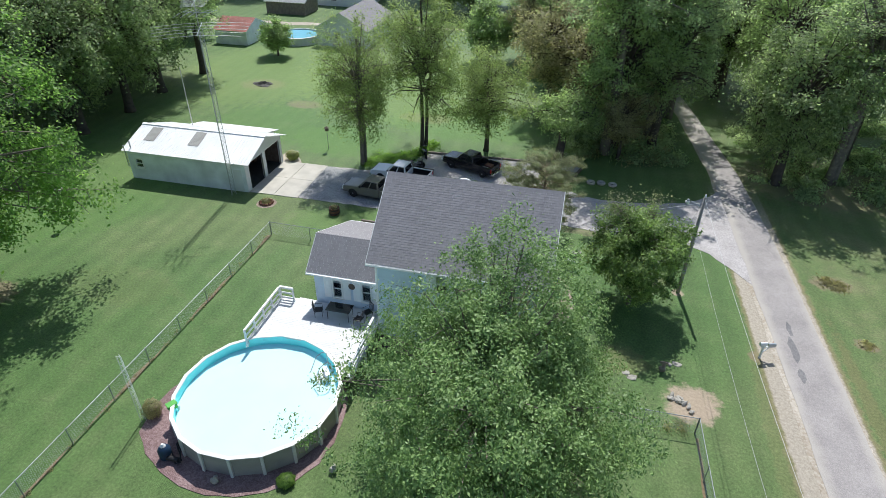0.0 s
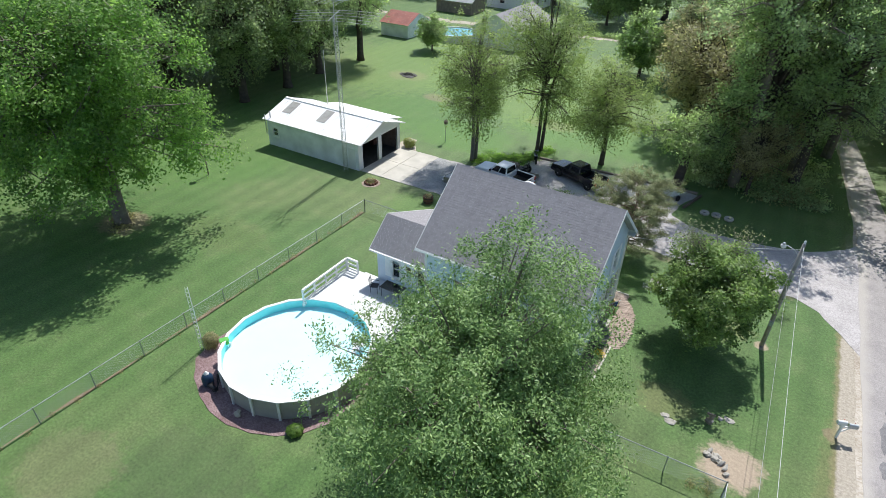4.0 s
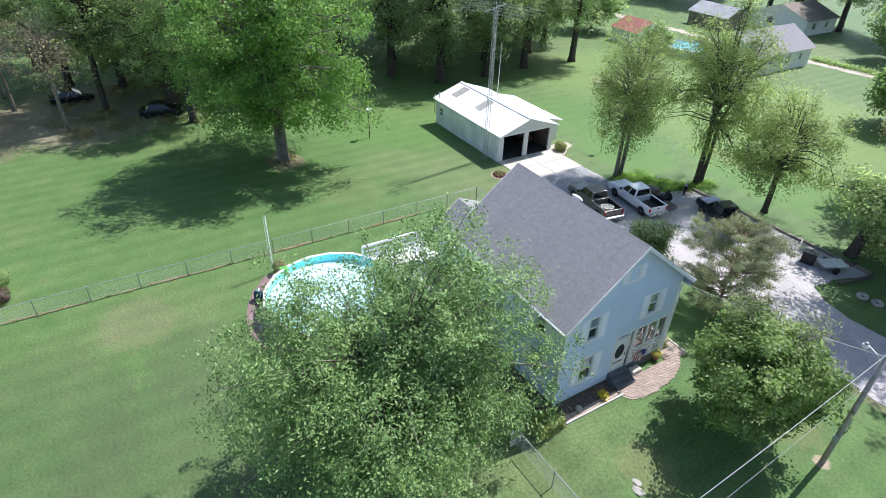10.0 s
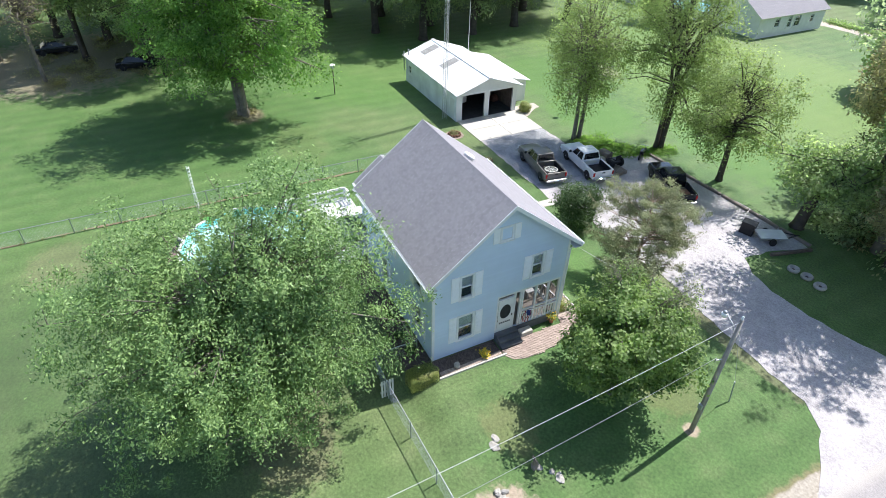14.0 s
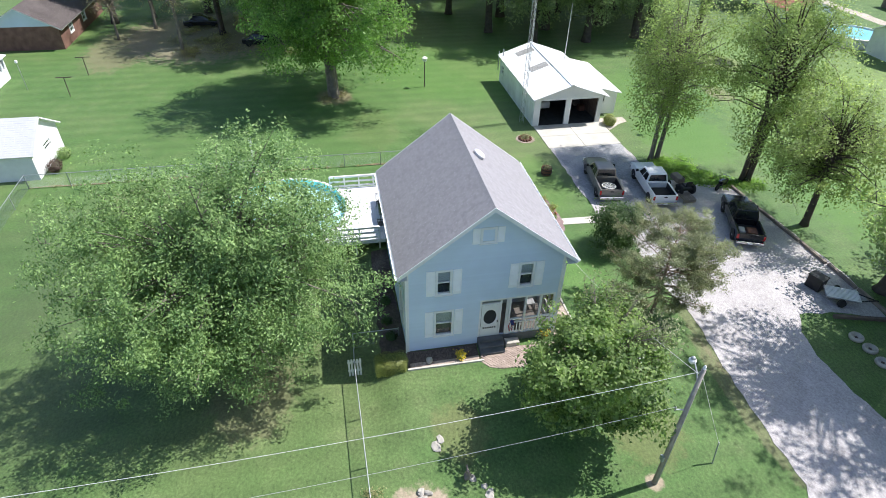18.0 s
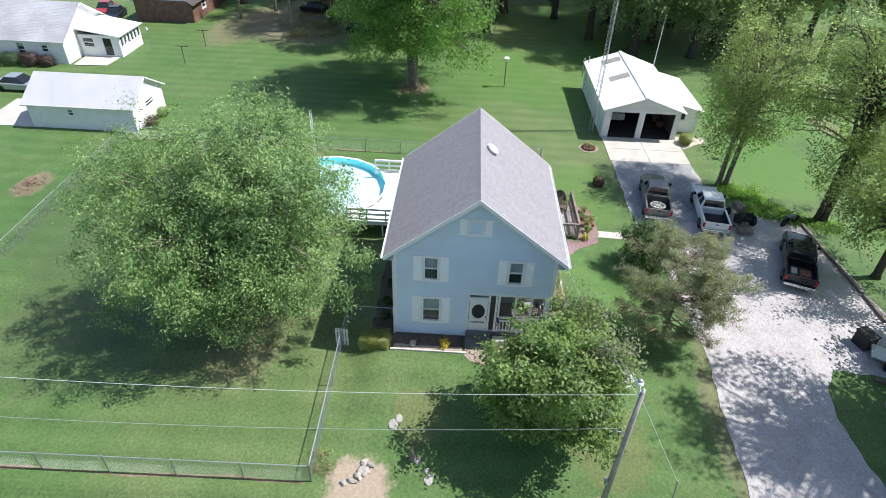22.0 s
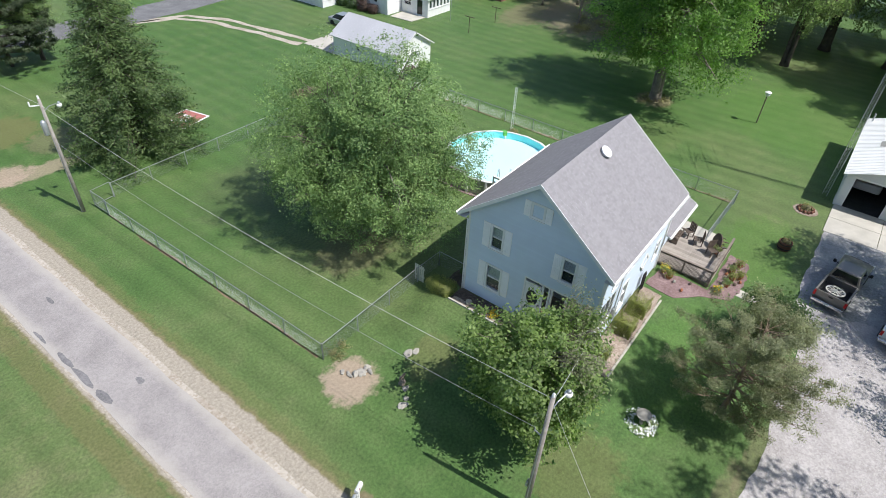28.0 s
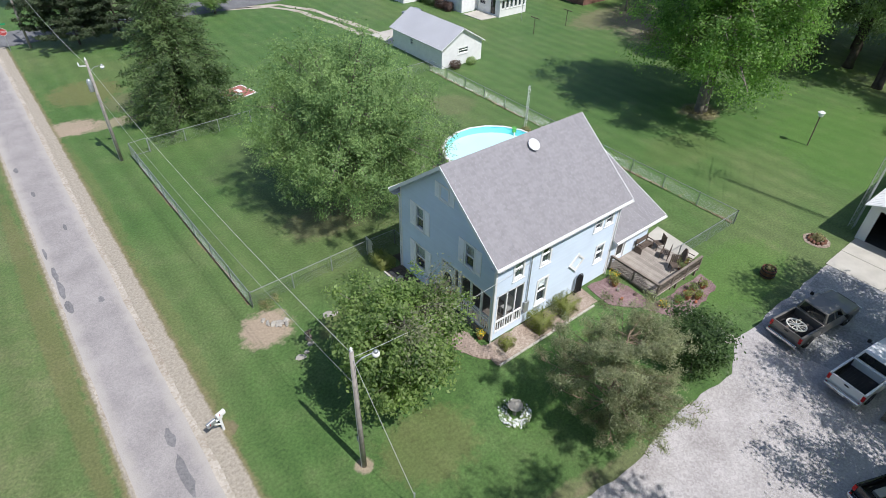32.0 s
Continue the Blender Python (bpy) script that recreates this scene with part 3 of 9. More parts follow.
# ---- mesh tools ----
class Shape:
    """Collects points and faces for one mesh."""

    def __init__(self):
        self.v, self.f, self.m = [], [], Matrix()

    def put(self, pts, faces):
        o = len(self.v)
        if self.m.determinant() < 0:
            faces = [q[::-1] for q in faces]
        self.v.extend((self.m @ Vector(p))[:] for p in pts)
        self.f.extend(tuple(o + i for i in q) for q in faces)
        return self

    def box(self, x0, x1, y0, y1, z0, z1, m=None):
        pts = [(x, y, z) for z in (z0, z1) for x, y in ((x0, y0), (x1, y0), (x1, y1), (x0, y1))]
        if m is not None:
            pts = [m @ Vector(p) for p in pts]
        return self.put(pts, [(3, 2, 1, 0), (4, 5, 6, 7), (0, 1, 5, 4), (1, 2, 6, 5), (2, 3, 7, 6), (3, 0, 4, 7)])

    def bar(self, a, b, w, h=None, up=(0, 0, 1)):
        """A straight bar of section w x h from a to b."""
        a, b = Vector(a), Vector(b)
        d = (b - a).normalized()
        s = d.cross(Vector(up))
        s = s.normalized() if s.length > 1e-4 else Vector((1, 0, 0))
        u = s.cross(d)
        h = w if h is None else h
        pts = [p + s * i * w / 2 + u * j * h / 2 for p in (a, b) for i, j in ((-1, -1), (1, -1), (1, 1), (-1, 1))]
        return self.put(pts, [(3, 2, 1, 0), (4, 5, 6, 7), (0, 1, 5, 4), (1, 2, 6, 5), (2, 3, 7, 6), (3, 0, 4, 7)])

    def tube(self, pts, radii, sides=8, caps=True):
        pts = [Vector(p) for p in pts]
        if not hasattr(radii, "__len__"):
            radii = [radii] * len(pts)
        rings = []
        for i, p in enumerate(pts):
            d = (pts[min(i + 1, len(pts) - 1)] - pts[max(i - 1, 0)]).normalized()
            s = d.cross(Vector((0.13, 0.31, 1)))
            s = s.normalized() if s.length > 1e-3 else Vector((1, 0, 0))
            u = s.cross(d)
            rings += [p + (s * math.cos(2 * math.pi * k / sides) + u * math.sin(2 * math.pi * k / sides)) * radii[i] for k in range(sides)]
        fs = [(i * sides + k, i * sides + (k + 1) % sides, (i + 1) * sides + (k + 1) % sides, (i + 1) * sides + k) for i in range(len(pts) - 1) for k in range(sides)]
        if caps:
            fs += [tuple(range(sides))[::-1], tuple((len(pts) - 1) * sides + k for k in range(sides))]
        return self.put(rings, fs)

    def lathe(self, profile, sides=16, m=None, x=0, y=0):
        """profile: (radius, z) from bottom to top."""
        pts = [(x + r * math.cos(2 * math.pi * k / sides), y + r * math.sin(2 * math.pi * k / sides), z) for r, z in profile for k in range(sides)]
        if m is not None:
            pts = [m @ Vector(p) for p in pts]
        fs = [(i * sides + k, i * sides + (k + 1) % sides, (i + 1) * sides + (k + 1) % sides, (i + 1) * sides + k) for i in range(len(profile) - 1) for k in range(sides)]
        fs += [tuple(range(sides))[::-1], tuple((len(profile) - 1) * sides + k for k in range(sides))]
        return self.put(pts, fs)

    def slab(self, outline, z0, z1):
        n = len(outline)
        pts = [(x, y, z0) for x, y in outline] + [(x, y, z1) for x, y in outline]
        return self.put(pts, [tuple(range(n))[::-1], tuple(range(n, 2 * n))] + [(i, (i + 1) % n, n + (i + 1) % n, n + i) for i in range(n)])

    def lump(self, c, r, seed=0, rough=0.25, rings=5, sides=8):
        """An uneven rounded lump such as a stone; r is (rx, ry, rz)."""
        rnd = random.Random(seed)
        ph = [rnd.uniform(0, 6.28) for _ in range(4)]
        pts = []
        for i in range(rings + 1):
            a = math.pi * i / rings
            for k in range(sides):
                b = 2 * math.pi * k / sides
                q = 1 + rough * (math.sin(2 * b + ph[0]) * math.sin(a * 2 + ph[1]) * 0.6 + math.sin(3 * b + ph[2]) * 0.4) + rnd.uniform(-rough, rough) * 0.4
                q = q if 0 < i < rings else 1
                pts.append((c[0] + r[0] * q * math.sin(a) * math.cos(b), c[1] + r[1] * q * math.sin(a) * math.sin(b), c[2] - r[2] * q * math.cos(a)))
        return self.put(pts, [(i * sides + k, i * sides + (k + 1) % sides, (i + 1) * sides + (k + 1) % sides, (i + 1) * sides + k) for i in range(rings) for k in range(sides)])

    def mesh(self, name):
        me = bpy.data.meshes.new(name)
        me.from_pydata(self.v, [], self.f)
        me.validate()
        return me


def part(name, shape, material, parent, label="", smooth=False, bevel=0.0):
    me = shape.mesh(name) if isinstance(shape, Shape) else shape
    if not me.materials:
        me.materials.append(material)
    if smooth:
        me.polygons.foreach_set("use_smooth", [True] * len(me.polygons))
    ob = new(name, me)
    if parent is not None:
        ob.parent = parent
    if label:
        ob["label"] = label
    if bevel:
        b = ob.modifiers.new("bevel", "BEVEL")
        b.width, b.segments, b.limit_method = bevel, 2, "ANGLE"
    return ob


def thing(name, label, category, at=(0, 0, 0), rz=0, group="", kind=""):
    ob = new(name)
    ob.matrix_basis = pose(*at, 0, 0, rz)
    return tagged(ob, label, category, group, kind)


def single(name, shape, material, label, category, group="", kind="", smooth=False, bevel=0.0, at=None, rz=0):
    ob = part(name, shape, material, None, label, smooth, bevel)
    if at is not None:
        ob.matrix_basis = pose(*at, 0, 0, rz)
    return tagged(ob, label, category, group, kind)


# ---- foliage ----
def leaf_mesh(name, centres, size, flat, seed, droop=0.0, aspect=0.55):
    """One diamond leaf at each centre, turned at random; flat 1 lies level, 0 any way."""
    rng = np.random.default_rng(seed)
    n = len(centres)
    out = centres - centres.mean(axis=0)
    out /= np.linalg.norm(out, axis=1)[:, None] + 1e-9
    nr = rng.normal(size=(n, 3)) * 0.6 + out * 0.55
    nr[:, 2] += 0.55 + flat
    nr /= np.linalg.norm(nr, axis=1)[:, None] + 1e-9
    ax = rng.normal(size=(n, 3))
    ax[:, 2] -= droop
    ax -= nr * (ax * nr).sum(axis=1)[:, None]
    ax /= np.linalg.norm(ax, axis=1)[:, None] + 1e-9
    sd = np.cross(ax, nr)
    sd /= np.linalg.norm(sd, axis=1)[:, None] + 1e-9
    s = size * rng.uniform(0.6, 1.35, n)[:, None]
    w = aspect * 0.5
    v = np.stack([centres - ax * s * 0.5, centres + sd * s * w - ax * s * 0.05, centres + ax * s * 0.5, centres - sd * s * w - ax * s * 0.05], 1).reshape(-1, 3)
    me = bpy.data.meshes.new(name)
    me.vertices.add(4 * n)
    me.vertices.foreach_set("co", v.astype(np.float32).ravel())
    me.loops.add(4 * n)
    me.loops.foreach_set("vertex_index", np.arange(4 * n, dtype=np.int32))
    me.polygons.add(n)
    me.polygons.foreach_set("loop_start", np.arange(0, 4 * n, 4, dtype=np.int32))
    me.update(calc_edges=True)
    return me


def crown_points(rng, clumps, leaves, spread, squash=0.75):
    """Leaf centres scattered in uneven clumps."""
    k = rng.integers(0, len(clumps), leaves)
    off = rng.normal(size=(leaves, 3)) * spread * rng.uniform(0.5, 1.15, len(clumps))[k][:, None]
    off[:, 2] *= squash
    return clumps[k] + off


def tree(name, label, at, radii, centre, leaves, leaf_size, leaf_material, bark, trunk_r, seed, clumps=260, spread=0.55, shell=0.62, low=0.6, stems=1, flat=0.25,
         droop=0.0, lean=(0, 0), squash=0.8, gaps=0.0, group="", category="tree", limbs=26, lobes=(), thin=(), aspect=0.55):
    """A tree: tapered trunk, limbs that reach into the crown, and a crown of small leaves in clumps.
    centre: the crown's middle from the foot; radii: its half-sizes; lobes: further masses (middle, half-sizes, share)."""
    rng = np.random.default_rng(seed)
    t = thing(name, label, category, at, 0, group)
    d = rng.normal(size=(clumps * 3, 3))
    d /= np.linalg.norm(d, axis=1)[:, None]
    rr = shell + (1 - shell) * rng.random(len(d)) ** 0.7
    rr[rng.random(len(d)) < 0.22] *= rng.uniform(0.35, 0.85)
    ph = rng.uniform(0, 6.28, 6)
    lob = 1 + 0.13 * np.sin(3 * np.arctan2(d[:, 1], d[:, 0]) + ph[0]) + 0.1 * np.sin(5 * np.arctan2(d[:, 1], d[:, 0]) + ph[1] + 3 * d[:, 2]) + 0.09 * np.sin(6 * d[:, 2] + ph[2])
    c = d * (rr * lob)[:, None] * np.array(radii) + np.array(centre)
    for lc, lr, share in lobes:
        k = rng.random(len(c)) < share
        c[k] = d[k] * (rr * lob)[k][:, None] * np.array(lr) + np.array(lc)
    keep = c[:, 2] > low
    if gaps:
        g = np.sin(c[:, 0] * 1.3 + ph[3]) + np.sin(c[:, 1] * 1.5 + ph[4]) + np.sin(c[:, 2] * 1.7 + ph[5])
        keep &= g > -3 + gaps * 3
    for way, start, share in thin:
        # a sparser side: direction, where it begins, share that stays
        keep &= (c @ np.array(way) < start) | (rng.random(len(c)) < share)
    c = c[keep][:clumps]
    bk = Shape()
    fork = np.array([lean[0] * 0.45, lean[1] * 0.45, max(0.9, centre[2] - radii[2] * 0.55)])
    for s in range(stems):
        a = 6.28 * s / max(1, stems) + seed
        foot = Vector((0.25 * math.cos(a), 0.25 * math.sin(a), -0.15)) if stems > 1 else Vector((0, 0, -0.15))
        top = Vector((centre[0] + (0.45 * radii[0] * math.cos(a) if stems > 1 else 0.1 * radii[0]), centre[1] + (0.45 * radii[1] * math.sin(a) if stems > 1 else 0), centre[2] + radii[2] * 0.55))
        fk = Vector(fork) + (Vector((0.35 * math.cos(a), 0.35 * math.sin(a), 0)) if stems > 1 else Vector())
        r = trunk_r * (1 if stems == 1 else 0.7)
        mid = foot.lerp(fk, 0.5) + Vector((0.08, -0.06, 0))
        bk.tube([foot, foot.lerp(mid, 0.25), mid, fk, fk.lerp(top, 0.5) + Vector((0.15, 0.1, 0)), top], [r * 1.45, r * 1.05, r * 0.92, r * 0.78, r * 0.42, r * 0.08], 9)
    part("trunk", bk, bark, t, smooth=True)
    lm = Shape()
    pick = rng.permutation(len(c))[:limbs]
    for i in pick:
        e = Vector(c[i])
        h = float(rng.uniform(0.1, 0.75))
        b0 = Vector(fork).lerp(Vector(centre) + Vector((0, 0, radii[2] * 0.5)), h)
        b0.z = min(b0.z, max(fork[2], e.z - 0.1))
        m1 = b0.lerp(e, 0.5) + Vector((0, 0, 0.12 * (e - b0).length))
        r = trunk_r * (0.42 - 0.28 * h)
        lm.tube([b0, m1, e], [r, r * 0.55, r * 0.12], 5, False)
        for j in range(3):
            q = m1.lerp(e, rng.random())
            lm.tube([q, q + Vector(rng.normal(size=3) * spread * 1.6)], [r * 0.3, r * 0.06], 4, False)
    part("branchwork", lm, bark, t, smooth=True)
    pts = crown_points(rng, c, leaves, spread, squash)
    pts = pts[pts[:, 2] > low * 0.6]
    part("crown", leaf_mesh("crown", pts, leaf_size, flat, seed, droop, aspect), leaf_material, t)
    return t


def shrub(name, label, at, radii, leaves, size, material, seed, category="shrub", boxy=0.0, group=""):
    rng = np.random.default_rng(seed)
    t = thing(name, label, category, at, 0, group)
    d = rng.normal(size=(leaves, 3))
    d /= np.linalg.norm(d, axis=1)[:, None]
    if boxy:
        d = d * (1 - boxy) + np.clip(d * 1.9, -1, 1) * boxy
    p = d * (0.45 + 0.57 * rng.random(leaves) ** 0.45)[:, None] * (1 + 0.08 * np.sin(7 * d[:, 0] + seed) * np.sin(6 * d[:, 1]))[:, None] * np.array(radii)
    p[:, 2] = np.abs(p[:, 2] + radii[2] * 0.92) + 0.02
    st = Shape()
    for i in range(7):
        q = p[rng.integers(0, leaves)] * 0.75
        st.tube([(0.05 * math.cos(i), 0.05 * math.sin(i), -0.05), tuple(q)], [0.025, 0.008], 5, False)
    part("stems", st, BARK, t)
    part("leaves", leaf_mesh("leaves", p, size, 0.15, seed), material, t)
    return t


# ---- ground, road, drive ----
def sheet(name, outline, z, material, label, category, thick=0.06, wobble=0.0, seed=1, kind="structure"):
    """A thin sheet on the ground with an uneven edge."""
    rnd = random.Random(seed)
    pts = []
    for i, (x, y) in enumerate(outline):
        x2, y2 = outline[(i + 1) % len(outline)]
        n = max(1, int(math.hypot(x2 - x, y2 - y) / 0.6)) if wobble else 1
        for k in range(n):
            a = k / n
            w = wobble if k else wobble * 0.5
            pts.append((x + (x2 - x) * a + rnd.uniform(-w, w), y + (y2 - y) * a + rnd.uniform(-w, w)))
    s = Shape()
    s.slab(pts, z - thick, z)
    return single(name, s, material, label, category, kind=kind)


def ease(a, b, v):
    k = min(1.0, max(0.0, (v - a) / (b - a)))
    return k * k * (3 - 2 * k)


def hill(x, y):
    """Height of the lawn: the house stands on a low mound."""
    return 0.54 * ease(-9.5, -5.0, x) * (1 - ease(5.3, 10.5, x)) * ease(-6.4, -4.3, y) * (1 - ease(5.3, 9.0, y))


gx = [-2500, -400, -100, -40] + [-10 + 0.4 * i for i in range(54)] + [40, 100, 400, 2500]
gy = [-2500, -400, -100, -40] + [-7 + 0.4 * i for i in range(42)] + [40, 100, 400, 2500]
g = Shape()
g.put([(x, y, hill(x, y)) for y in gy for x in gx], [(j * len(gx) + i, j * len(gx) + i + 1, (j + 1) * len(gx) + i + 1, (j + 1) * len(gx) + i) for j in range(len(gy) - 1) for i in range(len(gx) - 1)])
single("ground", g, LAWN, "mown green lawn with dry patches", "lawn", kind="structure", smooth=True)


def draped(name, outline, lift, material, label, category, wobble=0.0, seed=1):
    """A thin sheet with an uneven edge that follows the lawn's rise."""
    rnd = random.Random(seed)
    ring = []
    for i, (x, y) in enumerate(outline):
        x2, y2 = outline[(i + 1) % len(outline)]
        n = max(1, int(math.hypot(x2 - x, y2 - y) / 0.4))
        ring += [Vector((x + (x2 - x) * k / n + rnd.uniform(-wobble, wobble), y + (y2 - y) * k / n + rnd.uniform(-wobble, wobble))) for k in range(n)]
    x0, x1, y0, y1 = min(p.x for p in ring), max(p.x for p in ring), min(p.y for p in ring), max(p.y for p in ring)
    inner = [Vector((x0 + 0.4 * i + 0.11, y0 + 0.4 * j + 0.13)) for i in range(int((x1 - x0) / 0.4)) for j in range(int((y1 - y0) / 0.4))]
    n = len(ring)
    vs, _, fs, *_rest = delaunay_2d_cdt(ring + inner, [(i, (i + 1) % n) for i in range(n)], [], 1, 1e-4)
    s = Shape()
    s.put([(v.x, v.y, hill(v.x, v.y) + lift) for v in vs], [tuple(f) for f in fs])
    s.put([(p.x, p.y, hill(p.x, p.y) + z) for z in (lift, -0.04) for p in ring], [(i, n + i, n + (i + 1) % n, (i + 1) % n) for i in range(n)])
    return single(name, s, material, label, category, kind="structure")


def ribbon(name, centre_line, width, z, material, label, category, wob=0.1, seed=2):
    rnd = random.Random(seed)
    s = Shape()
    left, right = [], []
    dense = []
    for (x0, y0, w0), (x1, y1, w1) in zip(centre_line, centre_line[1:]):
        n = max(1, int(math.hypot(x1 - x0, y1 - y0) / 0.8))
        dense += [(x0 + (x1 - x0) * k / n, y0 + (y1 - y0) * k / n, w0 + (w1 - w0) * k / n) for k in range(n)]
    dense.append(centre_line[-1])
    for i, (x, y, w) in enumerate(dense):
        a, b = dense[max(0, i - 1)], dense[min(len(dense) - 1, i + 1)]
        d = Vector((b[0] - a[0], b[1] - a[1])).normalized()
        nrm = Vector((-d.y, d.x))
        hw = width * w / 2
        wl = wob * (math.sin(i * 0.7 + seed) + 0.6 * math.sin(i * 1.9 + 2 * seed))
        wr = wob * (math.sin(i * 0.6 + 3 * seed) + 0.6 * math.sin(i * 1.7 + seed))
        left.append((x + nrm.x * (hw + wl), y + nrm.y * (hw + wl), z))
        right.append((x - nrm.x * (hw + wr), y - nrm.y * (hw + wr), z))
    n = len(dense)
    s.put(left + right + [(p[0], p[1], z - 0.06) for p in left + right], [(n + i, n + i + 1, i + 1, i) for i in range(n - 1)] + [(i, i + 1, 2 * n + i + 1, 2 * n + i) for i in range(n - 1)] + [(n + i + 1, n + i, 3 * n + i, 3 * n + i + 1) for i in range(n - 1)])
    return single(name, s, material, label, category, kind="structure")


TARPATCH = gravel_mat("tar_patch", (0.14, 0.135, 0.138), (0.195, 0.188, 0.19), (0.26, 0.25, 0.25), 20)
LANE = [(18.95, -63, 1), (18.95, 0, 1), (18.8, 12, 1), (18.4, 26, 0.85), (16.9, 40, 0.7), (14.5, 60, 0.6), (12.5, 110, 0.6)]
ribbon("road_verge", [(x - 0.12, y, w) for x, y, w in LANE], 3.2, 0.012, VERGE, "pale gravel verge along the narrow lane", "gravel verge", 0.035, 3)
ribbon("road", LANE, 2.85, 0.03, ASPHALT, "narrow worn grey asphalt lane", "road", 0.03, 4)
ribbon("cross_road", [(90, -66.5, 1), (14, -64.6, 1), (-14, -64.4, 1), (-90, -71, 1)], 5.6, 0.034, ASPHALT_DARK, "grey asphalt cross road with worn edges", "road", 0.08, 5)
for k, (px, py, rx, ry) in enumerate([(20.05, -12.6, 0.3, 0.75), (20.1, -14.4, 0.2, 1.3), (20.1, -16.2, 0.16, 1.0), (18.5, -12.2, 0.2, 0.34), (18.5, 1.3, 0.3, 1.5), (18.4, -0.8, 0.26, 0.7), (20.2, -18.6, 0.12, 0.8), (18.7, 3.4, 0.22, 0.8), (18.6, -21, 0.12, 0.6), (19.5, -26.6, 0.16, 0.5), (19.9, -31.0, 0.2, 0.6)]):
    rnd = random.Random(k + 60)
    rx, ry = rx * 0.85, ry * 0.85
    ring = [(px + rx * math.cos(a * 0.524) * rnd.uniform(0.6, 1.2), py + ry * math.sin(a * 0.524) * rnd.uniform(0.7, 1.15)) for a in range(12)]
    s = Shape()
    s.slab(ring, 0.0, 0.036)
    single("road_patch", s, TARPATCH, "dark tar patch on the asphalt lane", "tar patch", group="road patches", kind="structure")
DRIVE = [(-18.2, 11.6), (-12, 11.5), (-9.2, 11.6), (-7.4, 11.5), (-5.2, 12.6), (-1, 12.3), (3, 12.7), (8.8, 12.2), (11.5, 12.0), (13.6, 12.1), (15.1, 11.2), (16.4, 9.3), (17.6, 7.5), (17.7, 22.8), (16.3, 20.8), (14.2, 19.1),
         (12.3, 18.5), (9.5, 17.9), (7.0, 17.8), (5.2, 18.2), (3.9, 19.1), (4.2, 21.6), (5.2, 23.9), (1.7, 24.5), (-4.0, 24.2), (-9.8, 23.6), (-10.8, 20.8), (-12, 18.6), (-14.5, 18.2), (-18.2, 18.0)]
sheet("driveway", DRIVE, 0.02, GRAVEL, "white crushed gravel driveway with tyre wear", "driveway", wobble=0.09, seed=7)
sheet("asphalt_strip", [(-18.2, 11.75), (-9.6, 11.8), (-8.9, 13.5), (-9.5, 15.5), (-9.2, 17.8), (-18.2, 17.9)], 0.028, gravel_mat("grey_gravel", (0.2, 0.2, 0.2), (0.3, 0.3, 0.3), (0.42, 0.42, 0.41), 16), "grey gravel strip before the garage apron", "driveway", wobble=0.18, seed=8)
s = Shape()
for i in range(2):
    for j in range(2):
        s.box(-22.65 + i * 2.26, -20.42 + i * 2.26, 11.45 + j * 3.33, 14.75 + j * 3.33, -0.05, 0.05)
single("garage_apron", s, CONCRETE, "pale concrete apron before the garage doors", "concrete slab", kind="structure", bevel=0.01)
for k, off in enumerate((-0.8, 0.8)):
    ribbon("farm_track", [(-9 + off, -62, 1), (-14.8 + off, -60, 1), (-17.2 + off, -55.5, 1), (-18.4 + off, -48, 1), (-19.2 + off, -42.5, 1.2)], 0.75, 0.012, VERGE, "one rut of the gravel track to the shed", "gravel track", 0.12, 11 + k)
ribbon("far_lane", [(-70, 72, 1), (-50, 73, 1), (-30, 75.5, 1), (-8, 79, 1), (20, 84, 1)], 2.2, 0.014, VERGE, "pale gravel lane across the far lawn", "gravel lane", 0.2, 12)
for k, (xa, ya, xb, yb) in enumerate([(-17.6, 5.4, -17.7, -29.0), (12.05, -6.8, 12.4, -26.5)]):
    ribbon("fence_strip", [(xa, ya, 1), (xb, yb, 1)], 0.13, 0.008, SOIL, "bare dirt strip under the fence", "dirt strip", 0.07, 51 + k)
sheet("garden_path", [(-7.75, 7.9), (-7.05, 7.7), (-6.85, 11.4), (-7.65, 11.6)], 0.03, CONCRETE, "narrow pale concrete garden path", "path", seed=13)


# ---- house ----
def cells(width, z0, z1, holes):
    """Rectangles that fill a wall round its openings (u0, u1, v0, v1)."""
    us = sorted({0.0, width, *[h[0] for h in holes], *[h[1] for h in holes]})
    vs = sorted({z0, z1, *[h[2] for h in holes], *[h[3] for h in holes]})
    for a, b in zip(us, us[1:]):
        for c, d in zip(vs, vs[1:]):
            if not any(h[0] - 1e-6 <= a and b <= h[1] + 1e-6 and h[2] - 1e-6 <= c and d <= h[3] + 1e-6 for h in holes):
                yield a, b, c, d


def wall_frame(o, u, n):
    """Matrix from wall coordinates (along, outward, up) to the house's own."""
    u, n = Vector(u), Vector(n)
    return Matrix(((u.x, n.x, 0, o[0]), (u.y, n.y, 0, o[1]), (u.z, n.z, 1, o[2]), (0, 0, 0, 1)))


